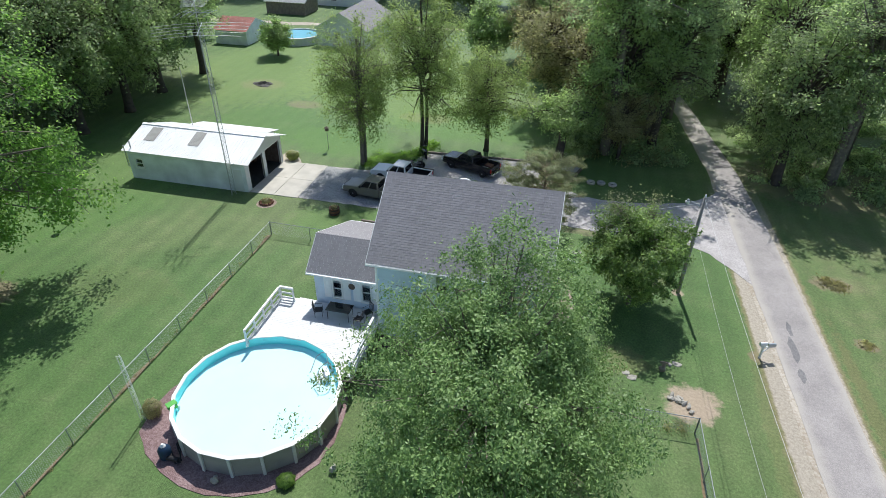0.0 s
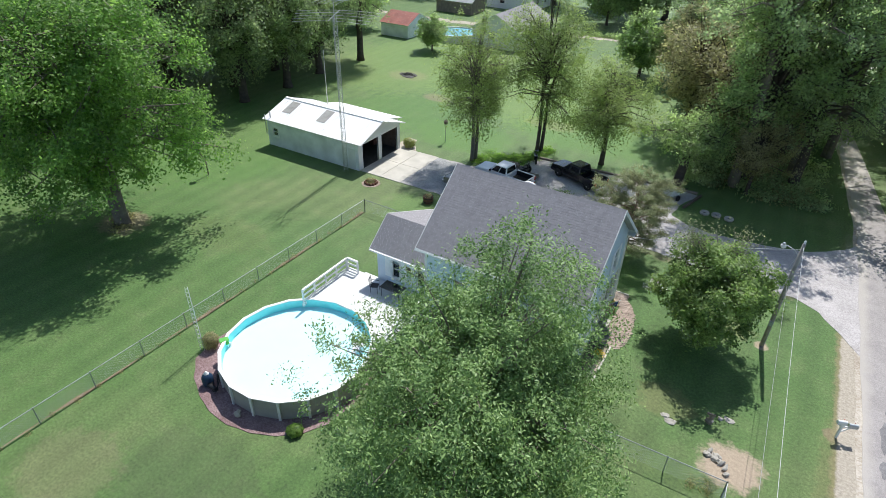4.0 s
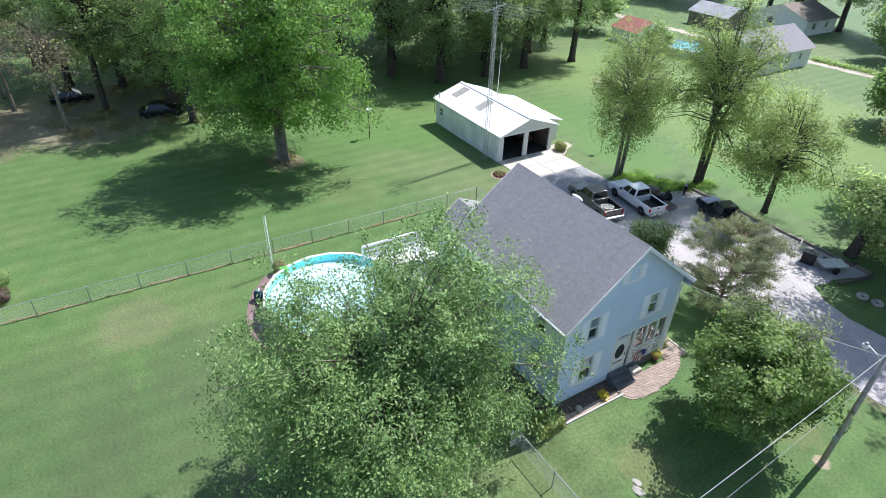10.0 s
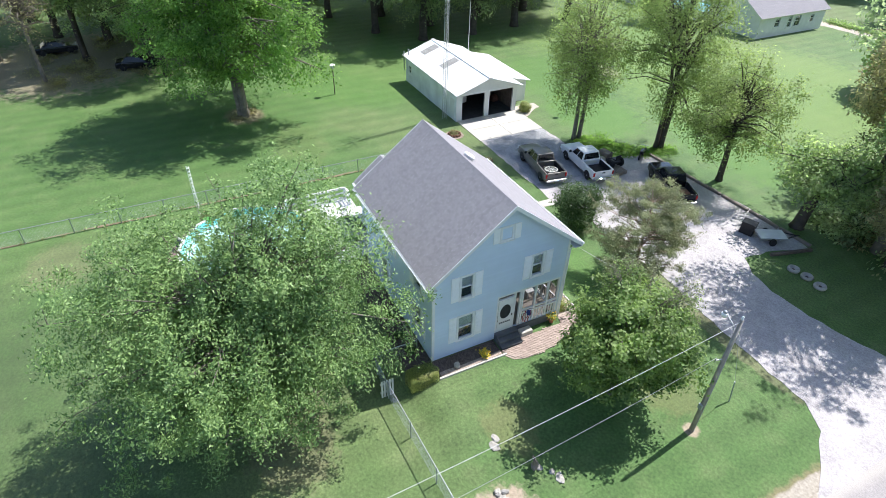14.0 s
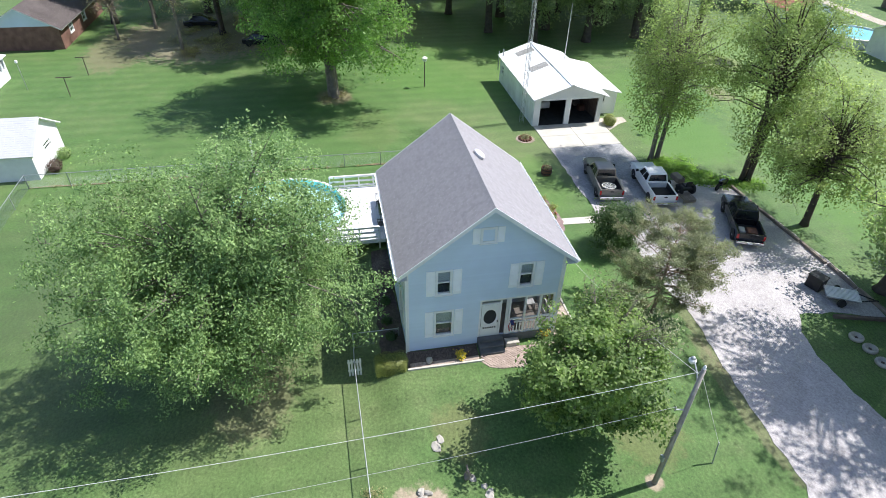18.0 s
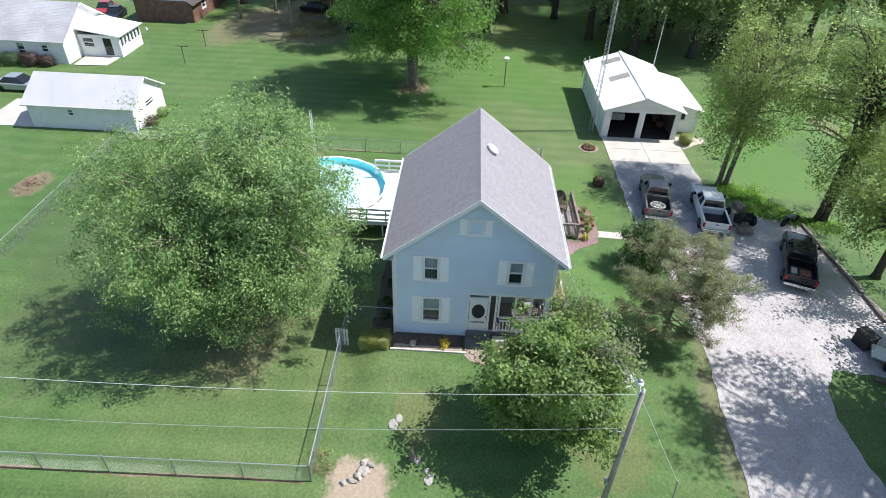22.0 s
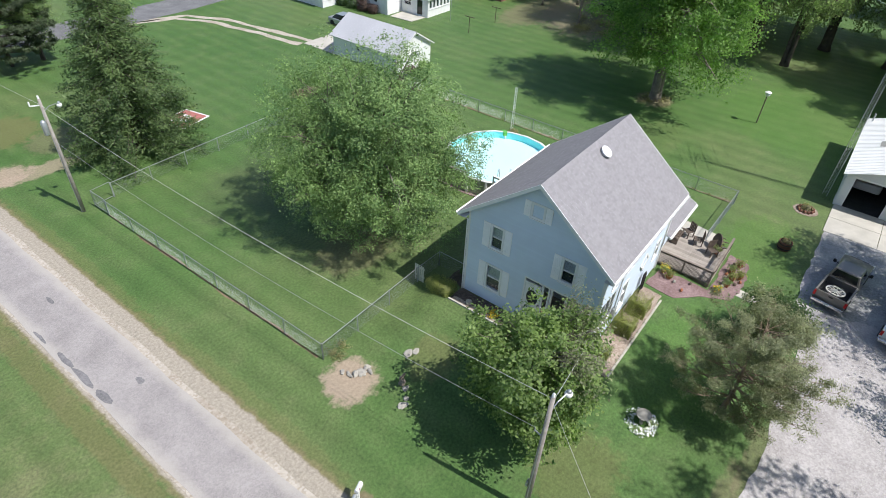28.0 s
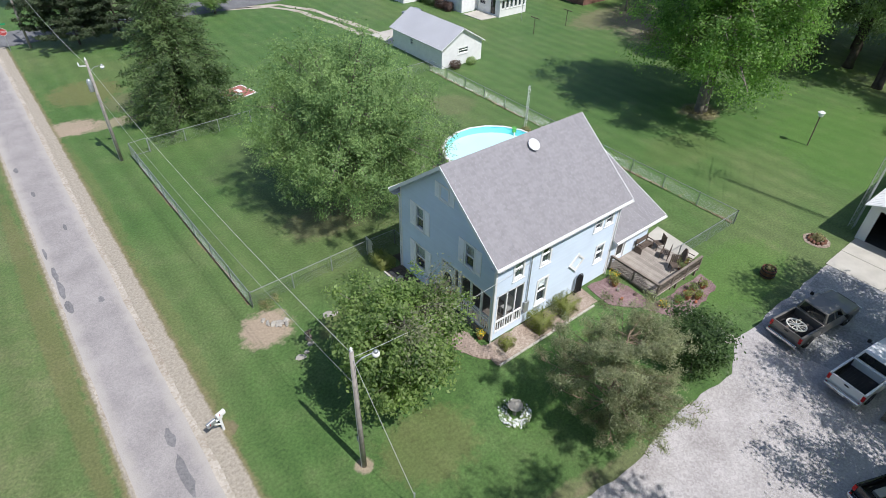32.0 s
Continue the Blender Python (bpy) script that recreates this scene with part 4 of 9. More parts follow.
def wall(parent, W, width, z0, z1, holes, material, thick=0.15, top=None, pitch=0.115, lap=0.022, name="wall"):
    """A wall with openings, and lapped boards over it. top(u): height of the wall's top there, for gables."""
    core = Shape()
    core.m = W
    for a, b, c, d in cells(width, z0, z1, holes):
        core.box(a, b, -thick, 0, c, d)
    if top:
        hi = top(width / 2)
        core.put([(0, 0, z1), (width, 0, z1), (width / 2, 0, hi), (0, -thick, z1), (width, -thick, z1), (width / 2, -thick, hi)], [(0, 1, 2), (5, 4, 3), (0, 2, 5, 3), (2, 1, 4, 5)])
    w = part(name, core, material, parent)
    bd = Shape()
    bd.m = W
    z, peak = z0, top(width / 2) if top else z1
    while z < peak - 0.02:
        e = min(z + pitch, peak)
        lo, hi = 0.0, width
        if top and e > z1:
            k = (e - z1) / (peak - z1)
            lo, hi = k * width / 2, width - k * width / 2
        spans = [(lo, hi)]
        for h in holes:
            if h[2] < z + pitch * 0.5 < h[3]:
                spans = [q for s0, s1 in spans for q in ((s0, min(s1, h[0])), (max(s0, h[1]), s1)) if q[1] - q[0] > 0.01]
        for s0, s1 in spans:
            bd.put([(s0, lap, z), (s1, lap, z), (s1, 0.003, e), (s0, 0.003, e), (s0, 0.001, z), (s1, 0.001, z)], [(0, 1, 2, 3), (4, 5, 1, 0)])
        z += pitch
    part("siding", bd, material, w)
    return w


def window(parent, W, u0, u1, v0, v1, blind=0.5, shutters=True, shutter_w=0.42, sashes=2, trim=0.07):
    """A sash window in an opening: frame, sill, panes, blind and louvred shutters."""
    f = Shape()
    f.m = W
    for a, b, c, d in ((u0 - trim, u0 + 0.05, v0 - trim, v1 + trim), (u1 - 0.05, u1 + trim, v0 - trim, v1 + trim), (u0 + 0.05, u1 - 0.05, v1 - 0.05, v1 + trim), (u0 + 0.05, u1 - 0.05, v0 - trim, v0 + 0.05)):
        f.box(a, b, -0.08, 0.045, c, d)
    if sashes == 2:
        f.box(u0 + 0.05, u1 - 0.05, -0.07, 0.005, (v0 + v1) / 2 - 0.03, (v0 + v1) / 2 + 0.03)
    w = part("window", f, WHITE, parent)
    s = Shape()
    s.m = W
    s.box(u0 - trim - 0.03, u1 + trim + 0.03, -0.02, 0.08, v0 - trim - 0.04, v0 - trim)
    part("sill", s, WHITE, w)
    cuts = [v0 + 0.05, (v0 + v1) / 2 - 0.03, (v0 + v1) / 2 + 0.03, v1 - 0.05] if sashes == 2 else [v0 + 0.05, v1 - 0.05]
    for a, b in zip(cuts[::2], cuts[1::2]):
        p = Shape()
        p.m = W
        p.box(u0 + 0.05, u1 - 0.05, -0.05, -0.044, a, b)
        part("pane", p, GLASS, w).visible_shadow = False
    if blind:
        p = Shape()
        p.m = W
        zz = v1 - (v1 - v0) * blind
        while zz < v1 - 0.03:
            p.box(u0 + 0.03, u1 - 0.03, -0.125, -0.105, zz, zz + 0.035)
            zz += 0.045
        part("blind", p, BLIND, w)
    if blind < 1:
        # sheet added below the blind to paint the room behind dark
        p = Shape()
        p.m = W
        p.box(u0 + 0.02, u1 - 0.02, -0.142, -0.13, v0 + 0.02, v1 - (v1 - v0) * blind)
        part("dim_backing", p, DIMBACKING, w)
    if shutters:
        for a in (u0 - trim - 0.02 - shutter_w, u1 + trim + 0.02):
            p = Shape()
            p.m = W
            p.box(a, a + shutter_w, 0.018, 0.05, v0 - 0.06, v1 + 0.06)
            for c in (0.06, 0.52):
                zz = v0 + (v1 - v0) * c + 0.03
                while zz < v0 + (v1 - v0) * (c + 0.42):
                    p.box(a + 0.06, a + shutter_w - 0.06, 0.05, 0.062, zz, zz + 0.03)
                    zz += 0.055
            part("shutter", p, SHUTTER, parent)
    return w


def shingle_slope(parent, o, along, up, length, rise_len, material, seed, course=0.145, tab=0.32, lift=0.009):
    """Overlapping shingle courses on a roof slope, from the eave up."""
    rnd = random.Random(seed)
    along, up = Vector(along).normalized(), Vector(up).normalized()
    nrm = along.cross(up)
    nrm = nrm if nrm.z > 0 else -nrm
    o = Vector(o)
    s = Shape()
    r = 0
    while r * course < rise_len:
        a0, a1 = r * course, min((r + 1) * course + 0.03, rise_len)
        x = -rnd.uniform(0, tab)
        while x < length:
            x1 = x + tab * rnd.choice((1, 1, 1, 1.5, 0.7))
            c0, c1 = max(0, x + 0.004), min(length, x1 - 0.004)
            if c1 > c0 + 0.02:
                h = lift + rnd.uniform(0, 0.003)
                p = [o + along * c + up * a + nrm * k for c, a, k in ((c0, a0, h), (c1, a0, h), (c1, a1, 0.003), (c0, a1, 0.003), (c0, a0, 0), (c1, a0, 0))]
                s.put(p, [(0, 1, 2, 3), (4, 5, 1, 0)])
            x = x1
        r += 1
    ob = part("shingles", s, material, parent)
    ob["kind"] = "stuff"
    return ob


def slope_deck(parent, pts, thick, material, name="roof"):
    """A roof slope as a thick board; pts run eave to ridge."""
    a, b, c, d = [Vector(p) for p in pts]
    n = (b - a).cross(d - a).normalized()
    n = n if n.z > 0 else -n
    s = Shape()
    lo = [p - n * thick for p in (a, b, c, d)]
    s.put([a, b, c, d] + lo, [(0, 1, 2, 3), (7, 6, 5, 4), (0, 4, 5, 1), (1, 5, 6, 2), (2, 6, 7, 3), (3, 7, 4, 0)])
    return part(name, s, material, parent)


house = thing("house", "two-storey pale blue clapboard farmhouse with grey shingle roof and white shutters", "house")
HX0, HX1, HY = -5.55, 3.55, 3.9
EAVE, RIDGE = 5.92, 9.3
PX_IN, PY_IN = 1.1, -0.4
WALLTOP = 6.12
s = Shape()
s.box(HX0 + 0.03, HX1 - 0.03, -HY + 0.03, HY - 0.03, -0.2, 0.62)
part("foundation", s, FOUND, house)
WF = wall_frame((HX1, -HY, 0), (0, 1, 0), (1, 0, 0))
WE = wall_frame((HX1, HY, 0), (-1, 0, 0), (0, 1, 0))
WW = wall_frame((HX0, -HY, 0), (1, 0, 0), (0, -1, 0))
WB = wall_frame((HX0, HY, 0), (0, -1, 0), (-1, 0, 0))
gable = lambda u: WALLTOP + (RIDGE - 0.12 - WALLTOP) * (1 - abs(u - HY) / HY)
front_wins = [(1.45, 2.15, 4.32, 5.72, 0.5), (5.55, 6.25, 4.32, 5.7, 0.5), (1.4, 2.3, 1.55, 3.15, 0.5)]
porch_f = (3.68, 7.62, 1.02, 3.58)
wall(house, WF, 2 * HY, 0.62, WALLTOP, [h[:4] for h in front_wins] + [porch_f], SIDING, top=gable)
for u0, u1, v0, v1, bl in front_wins:
    window(house, WF, u0, u1, v0, v1, bl)
window(house, WF, 3.5, 4.15, 7.2, 7.95, 1.0, True, 0.34, sashes=1)
side_wins = [(1.2, 1.85, 4.15, 5.35, 0.45), (3.1, 3.75, 4.15, 5.35, 0.0), (7.15, 7.75, 4.5, 5.3, 0.5), (8.05, 8.65, 4.5, 5.3, 0.5), (3.1, 3.85, 1.45, 3.1, 0.4), (7.75, 8.4, 2.05, 3.2, 0.3)]
porch_s = (0.2, 2.1, 1.02, 3.62)
wall(house, WE, HX1 - HX0, 0.62, WALLTOP, [h[:4] for h in side_wins] + [porch_s], SIDING)
for i, (u0, u1, v0, v1, bl) in enumerate(side_wins):
    window(house, WE, u0, u1, v0, v1, bl, False)
DW = WE @ Matrix.Translation((6.15, 0.02, 2.9)) @ pose(0, 0, 0, 0, 45, 0)
window(house, DW, -0.36, 0.36, -0.36, 0.36, 0.0, False, sashes=1)
back_side_wins = [(7.0, 7.75, 4.2, 5.5, 0.5), (3.4, 4.1, 4.2, 5.5, 0.5), (6.9, 7.8, 1.5, 3.1, 0.5), (2.6, 3.4, 1.5, 3.1, 0.4)]
wall(house, WW, HX1 - HX0, 0.62, WALLTOP, [h[:4] for h in back_side_wins], SIDING)
for u0, u1, v0, v1, bl in back_side_wins:
    window(house, WW, u0, u1, v0, v1, bl, True)
wall(house, WB, 2 * HY, 0.62, WALLTOP, [], SIDING, top=gable)
for x, y in ((HX1, -HY), (HX1, HY), (HX0, HY), (HX0, -HY)):
    s = Shape()
    sx, sy = (1 if x > 0 else -1), (1 if y > 0 else -1)
    s.box(min(x, x + sx * 0.03), max(x, x + sx * 0.03), min(y + sy * 0.03, y - sy * 0.1), max(y + sy * 0.03, y - sy * 0.1), 0.6, WALLTOP)
    s.box(min(x - sx * 0.1, x), max(x - sx * 0.1, x), min(y, y + sy * 0.03), max(y, y + sy * 0.03), 0.6, WALLTOP)
    part("corner_trim", s, WHITE, house)
# roof slopes
EX0, EX1, EY = -5.92, 3.98, 4.35
for sy in (-1, 1):
    slope_deck(house, [(EX0, sy * EY, EAVE), (EX1, sy * EY, EAVE), (EX1, 0, RIDGE), (EX0, 0, RIDGE)], 0.06, GALV, "roof_slope")
    up = Vector((0, -sy * EY, RIDGE - EAVE))
    shingle_slope(house, Vector((EX0, sy * EY, EAVE)) + Vector((0, 0, 0.004)), (1, 0, 0), up, EX1 - EX0, up.length, SHINGLE, 31 + sy)
    s = Shape()
    s.box(EX0, EX1, sy * EY - 0.02 if sy < 0 else EY - 0.08, sy * EY + 0.08 if sy < 0 else EY + 0.02, EAVE - 0.2, EAVE - 0.02)
    part("fascia", s, WHITE, house)
    s = Shape()
    gy = sy * (EY + 0.075)
    s.put([(x, gy + a, b) for x in (EX0, EX1) for a, b in ((-0.055, EAVE - 0.02), (-0.05, EAVE - 0.12), (0.05, EAVE - 0.12), (0.06, EAVE - 0.02), (0.05, EAVE - 0.02), (0.042, EAVE - 0.105), (-0.042, EAVE - 0.105), (-0.047, EAVE - 0.02))], [(i, (i + 1) % 8, 8 + (i + 1) % 8, 8 + i) for i in range(8)] + [tuple(range(8)), tuple(range(15, 7, -1))])
    part("gutter", s, WHITE, house, "white metal gutter")
    s = Shape()
    s.put([(EX0, sy * HY, EAVE - 0.17), (EX1, sy * HY, EAVE - 0.17), (EX1, sy * EY, EAVE - 0.17), (EX0, sy * EY, EAVE - 0.17)] + [(EX0, sy * HY, EAVE - 0.2), (EX1, sy * HY, EAVE - 0.2), (EX1, sy * EY, EAVE - 0.2), (EX0, sy * EY, EAVE - 0.2)], [(0, 1, 2, 3), (7, 6, 5, 4), (0, 4, 5, 1), (2, 6, 7, 3)])
    part("soffit", s, WHITE, house)
    for x in (EX0, EX1):
        s = Shape()
        d = 0.03 if x > 0 else -0.03
        s.put([(xx, yy, zz) for xx in (x, x + d) for yy, zz in ((sy * EY, EAVE + 0.02), (0, RIDGE + 0.02), (0, RIDGE - 0.2), (sy * EY, EAVE - 0.2))], [(0, 1, 2, 3), (7, 6, 5, 4), (0, 4, 5, 1), (1, 5, 6, 2), (2, 6, 7, 3), (3, 7, 4, 0)])
        part("rake_board", s, WHITE, house)
x = EX0
rnd = random.Random(5)
while x < EX1 - 0.05:
    x1 = min(x + 0.3, EX1)
    h = 0.03 + rnd.uniform(0, 0.008)
    s = Shape()
    s.put([(x, -0.15, RIDGE - 0.1), (x, 0, RIDGE + h), (x, 0.15, RIDGE - 0.1), (x1, -0.15, RIDGE - 0.1), (x1, 0, RIDGE + h - 0.012), (x1, 0.15, RIDGE - 0.1)], [(0, 1, 4, 3), (1, 2, 5, 4)])
    part("ridge_shingle", s, SHINGLE, house)
    x = x1
sl = math.degrees(math.atan2(RIDGE - EAVE, EY))
s = Shape()
M = Matrix.Translation((-1.6, 0.62, 8.9)) @ pose(0, 0, 0, -sl, 0, 0)
s.lathe([(0.26, -0.05), (0.26, 0.05), (0.34, 0.06), (0.34, 0.1), (0.24, 0.17), (0.08, 0.2)], 20, M)
part("roof_vent", s, WHITE, house, "round white turbine-less roof vent", smooth=False)
for x, y in ((HX1 + 0.06, -HY - 0.06), (HX1 + 0.06, HY + 0.06), (HX0 - 0.06, HY + 0.06)):
    s = Shape()
    sy = 1 if y > 0 else -1
    s.tube([(x, sy * (EY + 0.07), EAVE - 0.1), (x, sy * (EY + 0.03), EAVE - 0.25), (x, y, EAVE - 0.5), (x, y, 0.35), (x, y + sy * 0.15, 0.2)], 0.04, 6)
    part("downspout", s, WHITE, house)
# rooms behind the windows, their dimness put into a near-black colour
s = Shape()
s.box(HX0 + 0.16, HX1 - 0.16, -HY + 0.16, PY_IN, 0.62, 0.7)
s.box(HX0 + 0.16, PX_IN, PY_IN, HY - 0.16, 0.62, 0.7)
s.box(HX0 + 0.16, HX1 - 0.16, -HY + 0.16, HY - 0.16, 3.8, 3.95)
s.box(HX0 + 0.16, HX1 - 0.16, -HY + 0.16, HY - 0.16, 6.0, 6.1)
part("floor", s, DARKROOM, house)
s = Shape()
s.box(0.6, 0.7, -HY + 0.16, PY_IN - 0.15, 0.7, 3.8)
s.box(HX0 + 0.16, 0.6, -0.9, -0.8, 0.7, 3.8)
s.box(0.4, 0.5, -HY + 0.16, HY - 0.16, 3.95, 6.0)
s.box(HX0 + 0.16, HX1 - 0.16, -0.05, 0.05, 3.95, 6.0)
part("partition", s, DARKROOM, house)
# corner porch behind the openings
PX, PY0 = 1.25, -0.24
s = Shape()
s.box(PX, HX1 - 0.16, PY0, HY - 0.16, 0.8, 1.02)
part("porch_floor", s, DECKGREY, house, "grey board porch floor")
s = Shape()
s.box(PX - 0.12, PX, PY0, HY - 0.16, 1.02, 3.66)
s.box(PX, HX1 - 0.16, PY0 - 0.12, PY0, 1.02, 3.66)
part("porch_wall", s, SIDING, house)
s = Shape()
s.box(PX, HX1 - 0.16, PY0, HY - 0.16, 3.66, 3.76)
part("porch_ceiling", s, WHITE, house)
s = Shape()
fx = HX1 - 0.06
for y in (PY0 + 0.02, 0.84, 1.2, 1.33, 2.15, 2.95, 3.66):
    s.box(fx - 0.05, fx + 0.07, y, y + 0.1, 1.02, 3.58)
s.box(fx - 0.04, fx + 0.065, PY0 + 0.12, 3.7, 3.48, 3.58)
s.box(fx - 0.04, fx + 0.065, PY0 + 0.12, 0.84, 3.2, 3.28)
s.box(fx - 0.04, fx + 0.065, 1.43, 3.66, 1.98, 2.06)
part("porch_frame", s, WHITE, house)
s = Shape()
for x in (HX1 - 0.3, HX1 - 0.95, HX1 - 1.55, HX1 - 2.12):
    s.box(x, x + 0.08, HY - 0.1, HY + 0.012, 1.02, 3.62)
s.box(HX1 - 2.1, HX1 - 0.2, HY - 0.1, HY + 0.012, 3.54, 3.62)
part("porch_frame", s, WHITE, house)
for y0, y1, x0, x1 in ((1.43, 3.7, fx + 0.03, fx + 0.06), (None, None, HX1 - 2.05, HX1 - 0.22)):
    s = Shape()
    if y0 is not None:
        s.box(x0 - 0.03, x1 + 0.02, y0, y1, 1.1, 1.16)
        s.box(x0 - 0.03, x1 + 0.02, y0, y1, 1.78, 1.85)
        y = y0 + 0.07
        while y < y1 - 0.05:
            s.box(x0, x1, y, y + 0.055, 1.16, 1.78)
            y += 0.17
    else:
        s.box(x0, x1, HY - 0.06, HY + 0.03, 1.1, 1.16)
        s.box(x0, x1, HY - 0.06, HY + 0.03, 1.78, 1.85)
        x = x0 + 0.07
        while x < x1 - 0.05:
            s.box(x, x + 0.055, HY - 0.03, HY + 0.01, 1.16, 1.78)
            x += 0.17
    part("balustrade", s, WHITE, house, "white turned porch balustrade")
# screen door: panel with an oval light
s = Shape()
dy0, dy1, dz0, dz1 = -0.1, 0.82, 1.05, 3.2
ov = [(0.36 + 0.34 * math.cos(a * math.pi / 12), 2.38 + 0.5 * math.sin(a * math.pi / 12)) for a in range(24)]
rect = []
for y, z in ov:
    a = math.atan2((z - 2.38) / 1.0, (y - 0.36))
    k = min(0.46 / max(1e-6, abs(math.cos(a))), (0.82 if math.sin(a) > 0 else 0.62) / max(1e-6, abs(math.sin(a))))
    rect.append((0.36 + k * math.cos(a), 2.38 + k * math.sin(a)))
rect[3], rect[9] = (0.82, 3.2), (-0.1, 3.2)
s.put([(fx + 0.07, *p) for p in ov] + [(fx + 0.07, *p) for p in rect] + [(fx + 0.03, *p) for p in ov], [(i, (i + 1) % 24, 24 + (i + 1) % 24, 24 + i) for i in range(24)] + [(i, 48 + i, 48 + (i + 1) % 24, (i + 1) % 24) for i in range(24)])
s.box(fx + 0.03, fx + 0.07, dy0, dy1, dz0, 1.76)
door = part("door", s, WHITE, house, "white screen door with an oval dark light")
s = Shape()
s.put([(fx + 0.04, *p) for p in ov], [tuple(range(24))])
s.put([(fx + 0.036, *p) for p in ov], [tuple(range(23, -1, -1))])
part("oval_screen", s, SCREEN, door)
s = Shape()
for k in range(6):
    s.box(fx + 0.071, fx + 0.078, 0.02 + k * 0.12, 0.1 + k * 0.12, 1.6, 1.7)
part("door_slots", s, SCREEN, door)
s = Shape()
s.box(fx + 0.07, fx + 0.11, 0.74, 0.78, 2.0, 2.12)
part("handle", s, BLACK, door)
# porch interior: chair shapes and a swing
s = Shape()
s.box(1.5, 2.0, 2.9, 3.4, 1.4, 1.48)
s.box(1.45, 1.52, 2.9, 3.4, 1.48, 2.1)
for x in (1.5, 1.95):
    for y in (2.92, 3.36):
        s.box(x, x + 0.05, y, y + 0.05, 1.02, 1.4)
single("porch_chair", s, WHITE, "white wooden armchair on the porch", "chair", bevel=0.008)
# front steps
st = thing("front_steps", "dark grey painted steps to the front door", "steps")
for i in range(3):
    s = Shape()
    x1 = HX1 + 0.92 - i * 0.28
    s.box(HX1 + 0.03 if i == 2 else x1 - 0.31, x1, -0.22, 1.08, 0.66 + i * 0.18, 0.71 + i * 0.18)
    s.box(x1 - 0.05, x1 - 0.025, -0.2, 1.06, 0.5 if i == 0 else 0.52 + i * 0.18, 0.66 + i * 0.18)
    part("step", s, STEPGREY, st, bevel=0.008)
for y in (-0.22, 1.04):
    s = Shape()
    s.put([(HX1 + 0.03, y, 0.45), (HX1 + 0.86, y, 0.45), (HX1 + 0.86, y, 0.65), (HX1 + 0.3, y, 1.02), (HX1 + 0.03, y, 1.02)] + [(HX1 + 0.03, y + 0.04, 0.45), (HX1 + 0.86, y + 0.04, 0.45), (HX1 + 0.86, y + 0.04, 0.65), (HX1 + 0.3, y + 0.04, 1.02), (HX1 + 0.03, y + 0.04, 1.02)], [(0, 1, 2, 3, 4), (9, 8, 7, 6, 5)] + [(i, 5 + i, 5 + (i + 1) % 5, (i + 1) % 5) for i in range(5)])
    part("stringer", s, STEPGREY, st)
s = Shape()
s.box(HX1 + 0.032, HX1 + 0.06, 1.1, HY - 0.1, 0.5, 1.04)
part("porch_skirt", s, STEPGREY, house, "dark grey porch skirting board")
# insect screens in the porch openings
s = Shape()
s.put([(HX1 - 0.075, y, z) for y, z in ((0.94, 1.04), (3.66, 1.04), (3.66, 3.48), (0.94, 3.48))], [(0, 1, 2, 3)])
part("screen", s, MESHSCREEN, house, "dark insect screen")
s = Shape()
s.put([(x, HY - 0.05, z) for x, z in ((HX1 - 2.05, 1.04), (HX1 - 0.2, 1.04), (HX1 - 0.2, 3.54), (HX1 - 2.05, 3.54))], [(0, 1, 2, 3)])
part("screen", s, MESHSCREEN, house, "dark insect screen")
# flag on the porch post
fl = thing("flag", "striped red and white flag hanging from a slanted pole", "flag")
s = Shape()
s.tube([(HX1 + 0.02, 1.36, 2.05), (HX1 + 0.95, 1.32, 2.95)], 0.018, 6)
part("flag_pole", s, WHITE, fl)
for k in range(9):
    s = Shape()
    rows = []
    for j in range(9):
        w = 0.05 * math.sin(j * 1.1 + k * 0.5)
        for e in (k, k + 1):
            rows.append((HX1 + 0.36 + e * 0.055 - j * 0.022, 1.34 + w + 0.04 * math.sin(e * 0.9), 2.38 + e * 0.055 - j * 0.125))
    s.put(rows, [(2 * j, 2 * j + 1, 2 * j + 3, 2 * j + 2) for j in range(8)])
    part("flag_stripe", s, REDCLOTH if k % 2 == 0 else WHITE, fl)
for off in (0.012, -0.012):
    s = Shape()
    rows = []
    for j in range(5):
        w = 0.05 * math.sin(j * 1.1 + 3.0)
        rows += [(HX1 + 0.36 + e * 0.055 - j * 0.022, 1.34 + w + off + 0.04 * math.sin(e * 0.9), 2.38 + e * 0.055 - j * 0.125) for e in (5, 7, 9)]
    s.put(rows, [(3 * j + i, 3 * j + i + 1, 3 * j + i + 4, 3 * j + i + 3) for j in range(4) for i in range(2)])
    part("flag_canton", s, BLUECLOTH, fl)

# ---- rear wing ----
AX0, AY0, AY1 = -10.0, -2.6, 3.55
wing = thing("rear_wing", "single-storey pale rear wing with grey shingle roof", "house wing")
s = Shape()
s.box(AX0 + 0.03, HX0 - 0.02, AY0 + 0.03, AY1 - 0.03, -0.2, 0.55)
part("foundation", s, FOUND, wing)
VW = wall_frame((AX0, AY0, 0), (1, 0, 0), (0, -1, 0))
VE = wall_frame((HX0 - 0.02, AY1, 0), (-1, 0, 0), (0, 1, 0))
VB = wall_frame((AX0, AY1, 0), (0, -1, 0), (-1, 0, 0))
ww = [(1.15, 1.75, 1.75, 3.05, 0.25), (3.0, 3.6, 1.75, 3.05, 0.25)]
wall(wing, VW, HX0 - 0.02 - AX0, 0.55, 3.72, [h[:4] for h in ww], SIDING)
for w_ in ww:
    window(wing, VW, *w_, True, 0.45)
ew = [(2.7, 3.3, 1.9, 2.75, 0.2), (3.55, 4.05, 1.9, 2.75, 0.2)]
